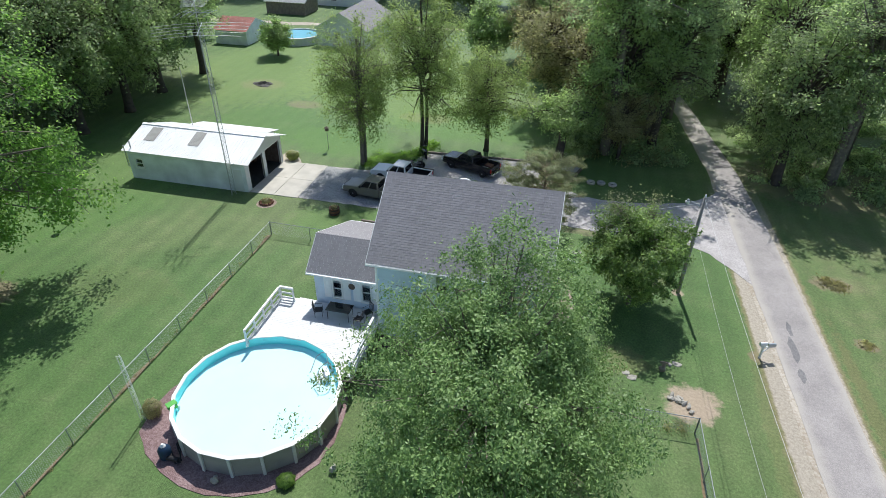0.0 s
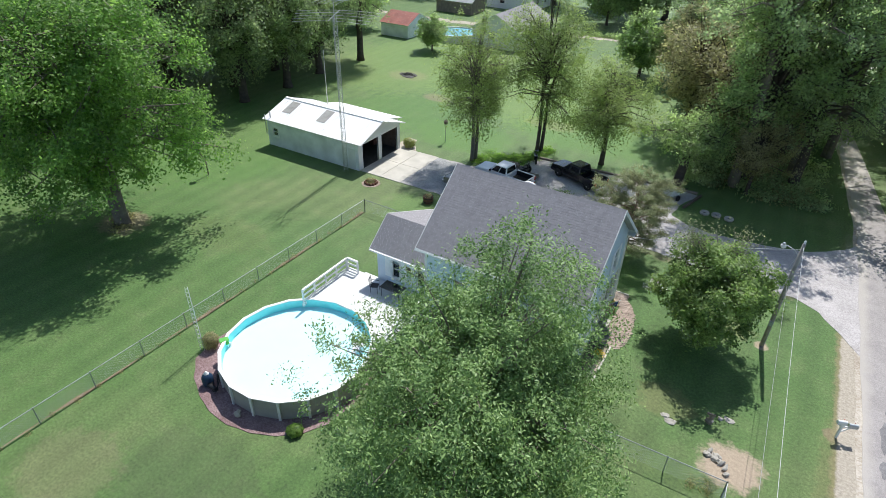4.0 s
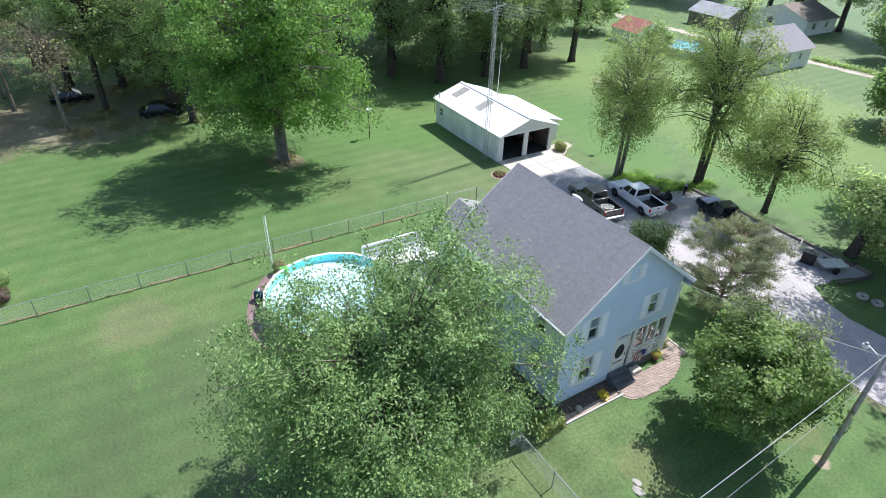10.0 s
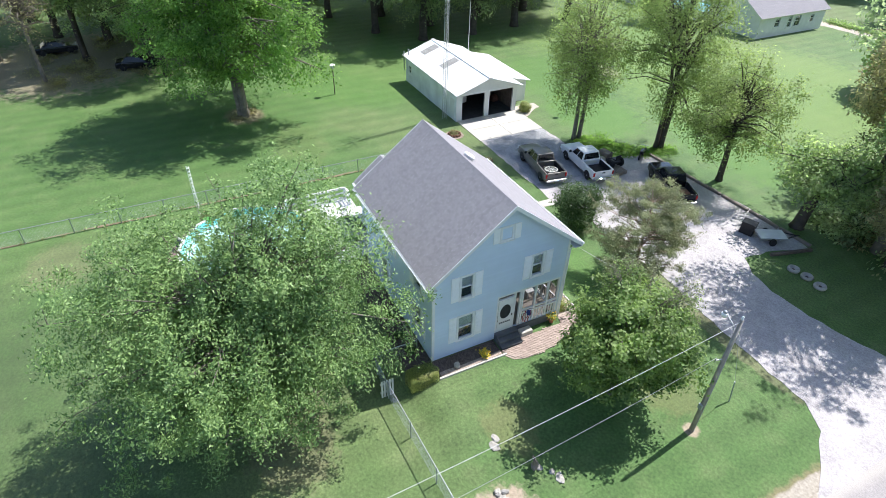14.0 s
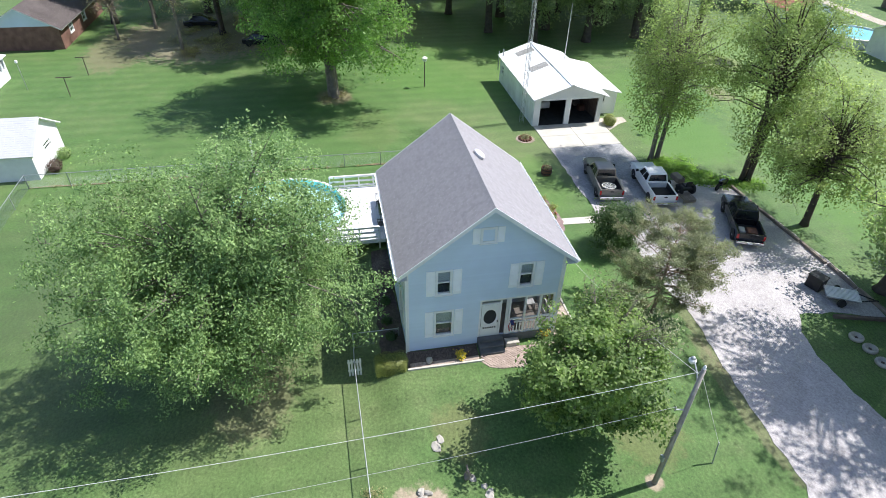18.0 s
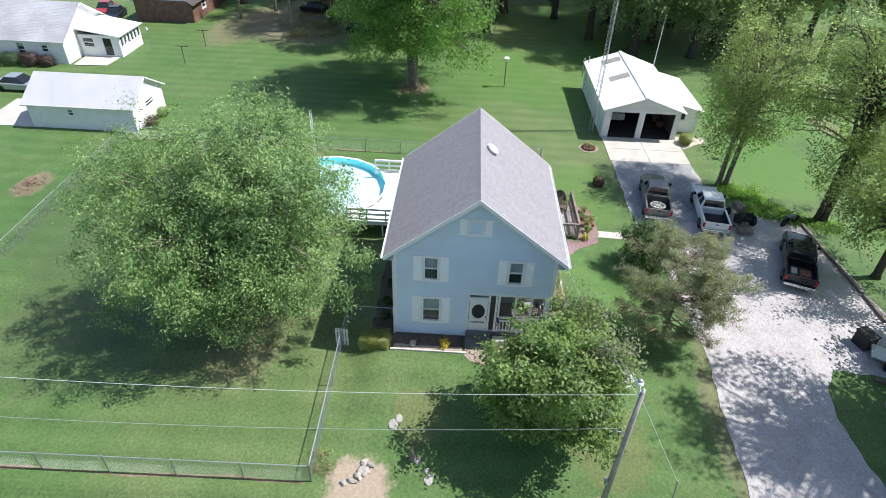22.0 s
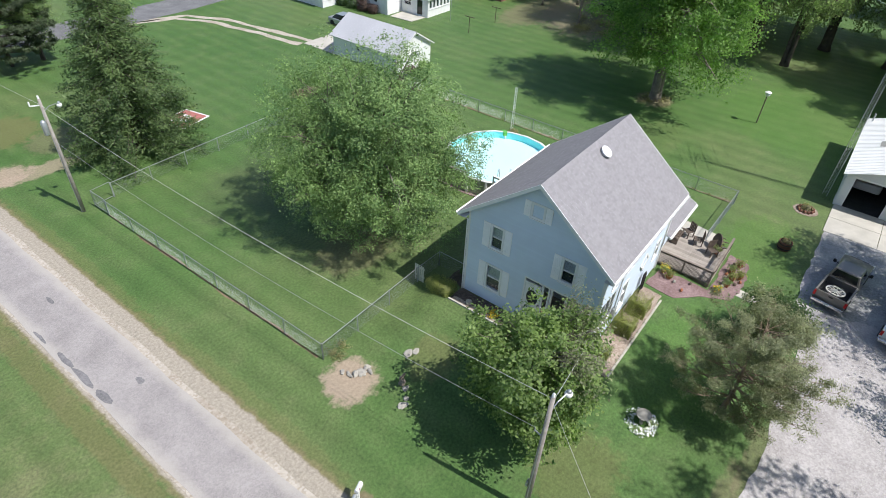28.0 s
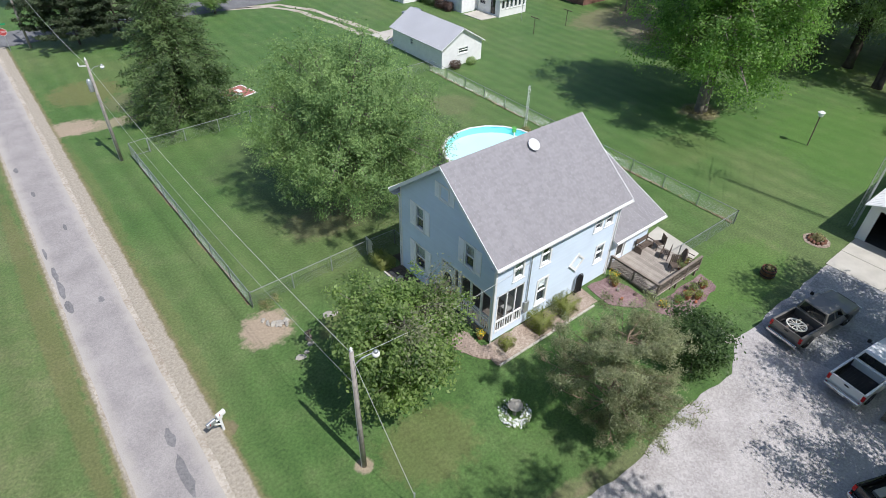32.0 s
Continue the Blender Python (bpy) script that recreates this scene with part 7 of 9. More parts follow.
def pickup(at, rz, paint, label, cargo="wheel", crew=True):
    """x forward, foot of the tyres at z 0, centred."""
    t = thing("pickup_truck", label, "pickup truck", at, rz, "parked pickups")
    t.matrix_basis = t.matrix_basis @ Matrix.Scale(1.05, 4)
    L, W = 5.7, 1.92
    hw = W / 2
    cab0, cab1 = (-0.75, 1.2)
    s = Shape()
    sec = [(2.85, 0.52, 0.92, 0.86), (2.72, 0.42, 1.0, 0.95), (2.0, 0.4, 1.08, 0.96), (1.3, 0.4, 1.12, 0.96), (cab0 - 0.05, 0.4, 1.14, 0.96)]
    pts = []
    for x, z0, z1, w in sec:
        pts += [(x, -hw * w, z0), (x, -hw * w * 1.02, z0 + 0.28), (x, -hw * w * 0.96, z1 - 0.04), (x, -hw * w * 0.86, z1), (x, hw * w * 0.86, z1), (x, hw * w * 0.96, z1 - 0.04), (x, hw * w * 1.02, z0 + 0.28), (x, hw * w, z0)]
    s.put(pts, [(i * 8 + k, i * 8 + (k + 1) % 8, (i + 1) * 8 + (k + 1) % 8, (i + 1) * 8 + k) for i in range(len(sec) - 1) for k in range(8)] + [tuple(range(8))[::-1], tuple(range(32, 40))])
    body = part("body", s, paint, t, bevel=0.03)
    s = Shape()
    b0, b1 = -2.78, cab0 - 0.08
    for y0, y1 in ((-hw * 0.97, -hw * 0.85), (hw * 0.85, hw * 0.97)):
        s.box(b0, b1, y0, y1, 0.45, 1.16)
    s.box(b0, b0 + 0.08, -hw * 0.85, hw * 0.85, 0.55, 1.14)
    part("bed", s, paint, t, bevel=0.025)
    s = Shape()
    s.box(b0 + 0.08, b1, -hw * 0.85, hw * 0.85, 0.62, 0.68)
    s.box(b0 + 0.08, b1, -hw * 0.845, -hw * 0.82, 0.68, 1.1)
    s.box(b0 + 0.08, b1, hw * 0.82, hw * 0.845, 0.68, 1.1)
    bl = part("bed_liner", s, BLACK, t)
    for k in range(9):
        s = Shape()
        s.box(b0 + 0.1, b1 - 0.02, -0.72 + k * 0.17, -0.65 + k * 0.17, 0.68, 0.695)
        part("liner_rib", s, BLACK, bl)
    s = Shape()
    lo = [(cab0, -hw * 0.93, 1.12), (1.28, -hw * 0.93, 1.12), (1.28, hw * 0.93, 1.12), (cab0, hw * 0.93, 1.12)]
    hi = [(cab0 + 0.12, -hw * 0.74, 1.78), (0.62, -hw * 0.74, 1.78), (0.62, hw * 0.74, 1.78), (cab0 + 0.12, hw * 0.74, 1.78)]
    s.put(lo + hi, [(3, 2, 1, 0), (4, 5, 6, 7), (0, 1, 5, 4), (1, 2, 6, 5), (2, 3, 7, 6), (3, 0, 4, 7)])
    cab = part("cab", s, paint, t, bevel=0.06)

    def on(q0, q1, q2, q3, a0, a1, c0, c1, off):
        q0, q1, q2, q3 = (Vector(q) for q in (q0, q1, q2, q3))
        n = (q1 - q0).cross(q3 - q0).normalized() * off
        f = lambda u, v: q0.lerp(q1, u).lerp(q3.lerp(q2, u), v) + n
        return [f(a0, c0), f(a1, c0), f(a1, c1), f(a0, c1)]

    for q, spans in (((lo[1], lo[2], hi[2], hi[1]), [(0.06, 0.94, 0.1, 0.92)]), ((lo[3], lo[0], hi[0], hi[3]), [(0.08, 0.92, 0.15, 0.88)]), ((lo[0], lo[1], hi[1], hi[0]), [(0.06, 0.44, 0.1, 0.9), (0.49, 0.86, 0.1, 0.9)]), ((lo[2], lo[3], hi[3], hi[2]), [(0.14, 0.51, 0.1, 0.9), (0.56, 0.94, 0.1, 0.9)])):
        for a0, a1, c0, c1 in spans:
            s = Shape()
            pts = on(*q, a0, a1, c0, c1, 0.006)
            pb = on(*q, a0, a1, c0, c1, -0.01)
            s.put(pts + pb, [(0, 1, 2, 3), (7, 6, 5, 4), (0, 4, 5, 1), (1, 5, 6, 2), (2, 6, 7, 3), (3, 7, 4, 0)])
            part("window", s, CARGLASS, cab)
    for x, name in ((2.9, "front_bumper"), (-2.93, "rear_bumper")):
        s = Shape()
        s.box(x - 0.1, x + 0.1, -hw * 0.95, hw * 0.95, 0.42, 0.62)
        part(name, s, CHROME, t, bevel=0.04)
    s = Shape()
    s.box(2.8, 2.87, -0.55, 0.55, 0.62, 0.95)
    part("grille", s, BLACK, t)
    for y in (-0.78, 0.78):
        s = Shape()
        s.box(2.76, 2.86, y - 0.15, y + 0.15, 0.72, 0.95)
        part("headlight", s, CLEARLENS, t, bevel=0.02)
        s = Shape()
        s.box(b0 - 0.03, b0 + 0.04, y * 1.12 - 0.07, y * 1.12 + 0.07, 0.72, 1.06)
        part("taillight", s, REDLENS, t, bevel=0.01)
        s = Shape()
        s.box(0.9, 1.02, y * 1.38 - 0.09, y * 1.38 + 0.09, 1.15, 1.36)
        s.box(0.93, 0.99, min(y * 1.15, y * 1.38), max(y * 1.15, y * 1.38), 1.18, 1.22)
        part("mirror", s, BLACK, t, bevel=0.02)
    s = Shape()
    s.box(-2.81, -2.775, -0.12, 0.12, 0.95, 1.02)
    part("tailgate_handle", s, BLACK, t)
    s = Shape()
    s.box(-3.035, -3.03, -0.16, 0.16, 0.47, 0.58)
    part("plate", s, WHITE, t)
    for x in (-1.85, 1.78):
        for sy in (-1, 1):
            M = Matrix.Translation((x, sy * (hw - 0.13), 0.38)) @ pose(0, 0, 0, -90 * sy, 0, 0)
            s = Shape()
            s.lathe([(0.24, -0.12), (0.36, -0.12), (0.385, -0.07), (0.385, 0.08), (0.36, 0.125), (0.24, 0.125)], 20, M)
            w = part("wheel", s, RUBBER, t, smooth=False)
            s = Shape()
            s.lathe([(0.24, 0.09), (0.23, 0.125), (0.2, 0.1), (0.08, 0.11), (0.06, 0.135)], 16, M)
            part("rim", s, ALLOY, w)
            s = Shape()
            s.put([(x + 0.46 * math.cos(a * math.pi / 8), sy * (hw * 0.985 + 0.012), 0.38 + 0.46 * math.sin(a * math.pi / 8)) for a in range(9)], [tuple(range(9)) if sy < 0 else tuple(range(8, -1, -1))])
            part("wheel_arch", s, BLACK, t)
    if cargo == "wheel":
        wg = thing("wagon_wheel", "pale spoked wheel lying in the pickup bed", "wheel")
        M = pose(*at, 0, 0, rz) @ Matrix.Translation((-1.94, 0, 1.0)) @ pose(0, 0, 0, 0, 6, 0)
        s = Shape()
        for i in range(20):
            a0, a1 = 0.31416 * i, 0.31416 * (i + 1)
            s.bar(M @ Vector((0.55 * math.cos(a0), 0.55 * math.sin(a0), 0)), M @ Vector((0.55 * math.cos(a1), 0.55 * math.sin(a1), 0)), 0.07)
        part("wheel_rim", s, CREAM, wg)
        for i in range(10):
            s = Shape()
            a0 = 0.6283 * i
            s.bar(M @ Vector((0.08 * math.cos(a0), 0.08 * math.sin(a0), 0)), M @ Vector((0.52 * math.cos(a0), 0.52 * math.sin(a0), 0)), 0.045)
            part("spoke", s, CREAM, wg)
        s = Shape()
        s.lathe([(0.1, -0.08), (0.12, 0), (0.1, 0.08)], 12, M)
        part("hub", s, CREAM, wg)
        s = Shape()
        s.m = pose(*at, 0, 0, rz)
        s.box(-2.6, -1.1, -0.3, -0.2, 0.7, 0.88)
        s.box(-2.6, -1.1, 0.2, 0.3, 0.7, 0.88)
        part("bearer", s, GREYWOOD, wg)
        shrink(wg, 0.91, at)
    shrink(t, 0.91, at)
    return t


pickup((-11.8, 13.45, 0.03), 171, PAINT_TAN, "pewter pickup truck parked on the drive", "wheel")
pickup((-10.5, 17.0, 0.02), 172, PAINT_WHITE, "white pickup truck parked on the drive", "")
pickup((-4.9, 20.9, 0.02), 158, PAINT_BLACK, "black pickup truck parked on the gravel", "")


# ---- woods ----
WOODS = "woodland trees"
wood_a = tree("woodland_tree", "tall dark green woodland tree", (12.0, 31.0, 0), (4.6, 4.6, 6.4), (0.3, 0.4, 10.6), 17000, 0.27, LEAF_WOOD, BARKDARK, 0.42, 21, clumps=300, spread=0.5, shell=0.55, low=3.2, limbs=90, gaps=0.75, group=WOODS)
wood_b = tree("woodland_tree", "tall olive green woodland tree", (8.2, 29.5, 0), (5.4, 5.2, 7.6), (0, 0, 11.6), 20000, 0.27, LEAF_OAK, BARKDARK, 0.4, 22, clumps=340, spread=0.52, shell=0.55, low=2.8, stems=2, limbs=90, gaps=0.7, group=WOODS)
wood_c = tree("woodland_tree", "broad shady woodland tree", (-46, 19, 0), (6.0, 6.0, 6.6), (0, 0, 9.6), 22000, 0.3, LEAF_SHADE, BARKDARK, 0.5, 23, clumps=340, spread=0.6, shell=0.6, low=2.6, limbs=60, group=WOODS)
wood_d = tree("young_tree", "small rounded green tree on the far lawn", (-40.7, 52.5, 0), (2.3, 2.3, 2.3), (0, 0, 2.9), 12000, 0.26, LEAF_OAK, BARKDARK, 0.14, 24, clumps=150, spread=0.36, shell=0.5, low=0.8, limbs=24, group="young trees")
wood_e = tree("roadside_tree", "open brownish green roadside tree", (0.6, 39, 0), (5.4, 5.4, 5.0), (0, 0, 7.6), 14000, 0.28, LEAF_DRY, BARKDARK, 0.3, 25, clumps=200, spread=0.55, shell=0.4, low=1.6, limbs=120, gaps=0.6, group=WOODS)
tree("low_tree", "low spreading shade tree with a thick leaning trunk", (2.9, 25.6, 0), (3.3, 3.2, 1.8), (0.3, 0.4, 4.5), 14000, 0.24, LEAF_OAK, BARKDARK, 0.42, 26, clumps=200, spread=0.45, shell=0.4, low=2.4, limbs=40, lean=(0.4, 0.6))
wood_f = tree("woodland_tree", "very tall woodland tree with a bare grey trunk", (7.3, 28.2, 0), (6.4, 6.2, 6.2), (0.5, -1.2, 17.0), 12500, 0.27, LEAF_WOOD, BARK, 0.5, 27, clumps=170, spread=0.5, shell=0.35, low=9.5, stems=2, limbs=80, gaps=0.7, group=WOODS)
bare = tree("bare_tree", "thin half-bare tree on brown ground", (-62.0, -28.5, 0), (3.4, 3.4, 4.0), (0, 0, 7.4), 1500, 0.2, LEAF_DRY, BARK, 0.2, 28, clumps=150, spread=0.4, shell=0.3, low=2.6, limbs=130, group=WOODS)
wrnd = random.Random(77)


def plant(src, x, y, sc=1.0, z=None):
    m = pose(x, y, 0, 0, 0, wrnd.uniform(0, 360)) @ Matrix.Diagonal((sc * wrnd.uniform(0.92, 1.08), sc * wrnd.uniform(0.92, 1.08), z or sc * wrnd.uniform(0.9, 1.08), 1))
    return copy_thing(src, m)


for src, x, y, sc in [
    (wood_f, 11.8, 33.5, 0.95), (wood_e, 4.6, 34.5, 0.95), (wood_b, 10.2, 37.0, 1.05), (wood_c, 6.5, 43.0, 0.95), (wood_b, 9.5, 52.0, 1.0), (wood_b, 1.5, 54.0, 0.95), (wood_a, -4.0, 62.0, 0.9), (wood_c, 0.0, 70.0, 1.1), (wood_e, 8.6, 26.8, 0.55), (wood_f, 14.4, 40.5, 0.8), (wood_a, 13.0, 47.0, 0.95), (wood_b, 20.8, 50.0, 0.95), (wood_a, 12.0, 57.5, 1.0),
    (wood_c, 22.6, 25.2, 0.9), (wood_f, 27.5, 26.5, 0.85), (wood_b, 23.0, 35.5, 0.9), (wood_a, 30.5, 33.0, 1.0), (wood_a, 36.5, 26.5, 1.05), (wood_b, 42.5, 22.0, 1.0), (wood_a, 25.0, 44.5, 1.0), (wood_b, 34.0, 42.0, 1.0), (wood_a, 43.0, 35.0, 1.1), (wood_c, 22.5, 56.0, 1.1), (wood_b, 31.0, 54.0, 1.1), (wood_a, 42.0, 48.0, 1.2), (wood_b, 11.0, 66.0, 1.1), (wood_c, 19.0, 69.0, 1.2), (wood_e, -3.5, 57.5, 0.8), (wood_c, 47, 15, 1.0),
    (wood_c, -45.8, 26.0, 1.05), (wood_c, -46.6, 33.0, 0.95), (wood_a, -46.2, 41.5, 1.1), (wood_c, -51.5, 22.5, 1.1), (wood_b, -52.5, 30.5, 1.05), (wood_c, -53.0, 38.5, 1.1), (wood_a, -51.0, 14.5, 1.0), (wood_c, -58.0, 18.0, 1.1), (wood_b, -59.0, 27.0, 1.1), (wood_c, -60.0, 36.0, 1.1), (wood_a, -57.0, 45.0, 1.0), (wood_c, -66.0, 44.0, 1.1),
    (wood_b, -45.5, -11.5, 0.9), (wood_c, -51.5, -12.5, 1.0), (wood_b, -53.5, -19.0, 0.95), (wood_c, -57.5, -9.5, 1.0), (wood_a, -56.0, -3.0, 1.0), (wood_b, -52.0, 1.5, 0.9), (wood_c, -60.5, -16.5, 1.0), (wood_b, -63.0, -5.0, 1.1), (wood_c, -62.0, 4.0, 1.1), (wood_a, -60.0, 11.0, 1.1), (wood_c, -68.0, -12.0, 1.1), (wood_b, -70.0, 0.0, 1.1), (wood_c, -70.0, 12.0, 1.1), (wood_c, -69.0, 24.0, 1.1), (bare, -48.2, -22.9, 1.0), (bare, -57.0, -27.5, 0.9), (bare, -53.0, -31.0, 0.7), (wood_c, -64.0, -22.0, 0.9), (wood_c, -72.0, -25.0, 1.0), (wood_a, -60.0, -33.0, 0.9),
    (wood_b, 2.6, -57.0, 0.5), (wood_d, -7.0, -61.0, 0.9), (wood_c, -2.0, -76.0, 0.7), (wood_b, 12.0, -78.0, 0.7), (wood_c, 24.0, -76.0, 0.6), (wood_c, -30.0, -80.0, 0.8), (wood_b, -16.0, -82.0, 0.8),
    (wood_d, -9.5, 57.5, 1.6), (wood_d, -24.0, 88.0, 2.0), (wood_d, -19.0, 92.0, 2.0), (wood_d, -60.0, 58.0, 1.8),
]:
    plant(src, x, y, sc)
for i in range(26):
    plant((wood_c, wood_b, wood_a)[i % 3], -100 + i * 5.6 + wrnd.uniform(-2, 2), 104 + wrnd.uniform(-5, 9) - 0.25 * abs(i - 14), 1.1)
for i in range(16):
    plant((wood_c, wood_b)[i % 2], -80 - wrnd.uniform(0, 10), -40 + i * 8 + wrnd.uniform(-3, 3), 1.1)


def spruce(at, h, r, seed):
    """A conifer: drooping tiers of branches that carry sprays of needles."""
    rng = np.random.default_rng(seed)
    t = thing("spruce_tree", "large dark green spruce with drooping boughs", "tree", at)
    s = Shape()
    s.tube([(0, 0, -0.1), (0, 0, h * 0.5), (0, 0, h)], [0.28, 0.17, 0.03], 9)
    part("trunk", s, BARKDARK, t, smooth=True)
    br, pts = Shape(), []
    z = 0.8
    while z < h:
        k = 1 - (z - 0.8) / (h - 0.8)
        n = 9 if k > 0.3 else 6
        for i in range(n):
            a = 6.283 * (i + rng.random() * 0.7) / n
            L = r * (k ** 0.75) * rng.uniform(0.72, 1.08) + 0.15
            tip = np.array([L * math.cos(a), L * math.sin(a), z - 0.18 * L + rng.uniform(-0.2, 0.2)])
            br.tube([(0, 0, z + 0.15), tuple(tip * 0.55 + np.array([0, 0, (z + 0.2) * 0.45])), tuple(tip)], [0.05, 0.03, 0.008], 4, False)
            m = int(300 * L / r) + 50
            u = rng.random(m) ** 0.6
            w = (1 - u) * 0.1 * L + 0.26
            q = np.stack([u * tip[0], u * tip[1], z + u * (tip[2] - z)], 1) + rng.normal(size=(m, 3)) * w[:, None] * np.array([0.9, 0.9, 0.45])
            pts.append(q)
        z += 0.42
    part("branchwork", br, BARKDARK, t)
    part("needles", leaf_mesh("needles", np.concatenate(pts), 0.25, 0.35, seed, 0.3, 0.32), LEAF_CONIFER, t)
    return t


spruce((6.2, -33.2, 0), 13.5, 5.7, 31)
for px, py, ph, pr in ((9.6, -58.2, 7.6, 4.6), (5.4, -57.2, 8.6, 5.0)):
    scots_pine("dark_pine", "broad dark pine beside the cross road", (px, py, 0), ph, pr, 33, LEAF_DARKPINE, BARKDARK, 1.4, 70, 1.0, 0.3)


def undergrowth(name, label, spots, seed, material, size=0.22, per=420):
    """Low leafy growth in loose heaps."""
    rng = np.random.default_rng(seed)
    pts = []
    for x, y, r, h in spots:
        d = rng.normal(size=(per, 3)) * np.array([r * 0.5, r * 0.5, h * 0.45])
        d[:, 2] = np.abs(d[:, 2]) + 0.03
        pts.append(d + np.array([x, y, 0]))
    ob = part(name, leaf_mesh(name, np.concatenate(pts), size, 0.3, seed), material, None)
    return tagged(ob, label, "undergrowth", kind="stuff")


urnd = random.Random(9)
undergrowth("undergrowth", "leafy undergrowth along the wood edge", [(urnd.uniform(3, 15), urnd.uniform(27, 44), urnd.uniform(0.8, 1.8), urnd.uniform(0.4, 1.4)) for _ in range(60)] + [(urnd.uniform(20.8, 40), urnd.uniform(22.5, 44), urnd.uniform(0.8, 1.8), urnd.uniform(0.3, 1.2)) for _ in range(60)], 91, LEAF_WOOD, 0.26)
undergrowth("dry_undergrowth", "brown brush along the wood edge", [(urnd.uniform(6, 14), urnd.uniform(26.5, 33), urnd.uniform(0.6, 1.4), urnd.uniform(0.3, 0.9)) for _ in range(22)] + [(urnd.uniform(-62, -45), urnd.uniform(-24, -6), urnd.uniform(0.8, 1.6), urnd.uniform(0.2, 0.7)) for _ in range(40)] + [(22.6, 9.4, 0.7, 0.14), (23.2, 9.0, 0.6, 0.12), (22.9, 2.9, 0.4, 0.1), (-31.6, -6.8, 0.9, 0.2), (-32.4, -5.8, 0.9, 0.2)], 92, LEAF_DRY, 0.2, 260)
vines = []
for _ in range(46):
    vx = urnd.uniform(-14.8, -9.6)
    vines.append((vx, (19.4 if vx < -12 else 19.4 + 2.1 * (vx + 12)) + urnd.uniform(0.2, 2.6), urnd.uniform(0.5, 1.0), urnd.uniform(0.12, 0.32)))
undergrowth("vine_patch", "bright green creeper patch under the trees", vines, 93, LEAF_BRIGHT, 0.14, 260)
undergrowth("fence_weeds", "dry weeds along the fence foot", [(11.2 + urnd.uniform(-0.5, 0.5), -6.2 + urnd.uniform(-0.5, 0.4), 0.3, 0.25) for _ in range(14)] + [(-17.6 + urnd.uniform(-0.15, 0.15), 5 - k * 0.62, 0.2, 0.12) for k in range(0, 54, 2)], 94, LEAF_DRY, 0.08, 40)
undergrowth("far_hedge", "low hedge along the far lane", [(-30 + k * 1.3, 77 + k * 0.15, 0.9, 0.7) for k in range(16)], 95, LEAF_OAK, 0.3, 200)

# ---- neighbouring buildings ----


def block(name, label, category, x0, x1, y0, y1, eave, ridge, along, wall_m, roof_m, gable_m=None, over=0.35, windows=(), doors=()):
    """A gabled building; along: axis of its ridge. windows: (side, u0, u1, v0, v1)."""
    t = thing(name, label, category)
    sides = {"+x": (wall_frame((x1, y0, 0), (0, 1, 0), (1, 0, 0)), y1 - y0), "-x": (wall_frame((x0, y1, 0), (0, -1, 0), (-1, 0, 0)), y1 - y0), "+y": (wall_frame((x1, y1, 0), (-1, 0, 0), (0, 1, 0)), x1 - x0), "-y": (wall_frame((x0, y0, 0), (1, 0, 0), (0, -1, 0)), x1 - x0)}
    for key, (W, width) in sides.items():
        gab = key[1] == along
        holes = [w[1:5] for w in windows if w[0] == key] + [d[1:5] for d in doors if d[0] == key]
        wall(t, W, width, 0, eave, holes, wall_m, pitch=0.2, lap=0.012)
        for w in windows:
            if w[0] == key:
                window(t, W, *w[1:5], 0.3, False)
        for d in doors:
            if d[0] == key:
                s = Shape()
                s.m = W
                s.box(d[1], d[2], -0.1, -0.05, d[3], d[4])
                part("door", s, d[5], t)
        if gab:
            s = Shape()
            s.m = W
            s.put([(0, 0, eave), (width, 0, eave), (width / 2, 0, ridge - 0.1), (0, -0.15, eave), (width, -0.15, eave), (width / 2, -0.15, ridge - 0.1)], [(0, 1, 2), (5, 4, 3), (0, 2, 5, 3), (2, 1, 4, 5), (0, 3, 4, 1)])
            part("gable", s, gable_m or wall_m, t)
    if along == "y":
        xm = (x0 + x1) / 2
        dz = (ridge - eave) / ((x1 - x0) / 2) * over
        for xe, sg in ((x0 - over, -1), (x1 + over, 1)):
            pts = [(xe, y0 - over, eave - dz), (xe, y1 + over, eave - dz), (xm, y1 + over, ridge), (xm, y0 - over, ridge)]
            slope_deck(t, pts, 0.1, WHITE, "roof_slope")
            up = Vector((xm - xe, 0, ridge - eave + dz))
            shingle_slope(t, Vector(pts[0]) + Vector((0, 0, 0.004)), (0, 1, 0), up, y1 - y0 + 2 * over, up.length, roof_m, 5, 0.2, 0.45)
    else:
        ym = (y0 + y1) / 2
        dz = (ridge - eave) / ((y1 - y0) / 2) * over
        for ye in (y0 - over, y1 + over):
            pts = [(x0 - over, ye, eave - dz), (x1 + over, ye, eave - dz), (x1 + over, ym, ridge), (x0 - over, ym, ridge)]
            slope_deck(t, pts, 0.1, WHITE, "roof_slope")
            up = Vector((0, ym - ye, ridge - eave + dz))
            shingle_slope(t, Vector(pts[0]) + Vector((0, 0, 0.004)), (1, 0, 0), up, x1 - x0 + 2 * over, up.length, roof_m, 6, 0.2, 0.45)
    return t


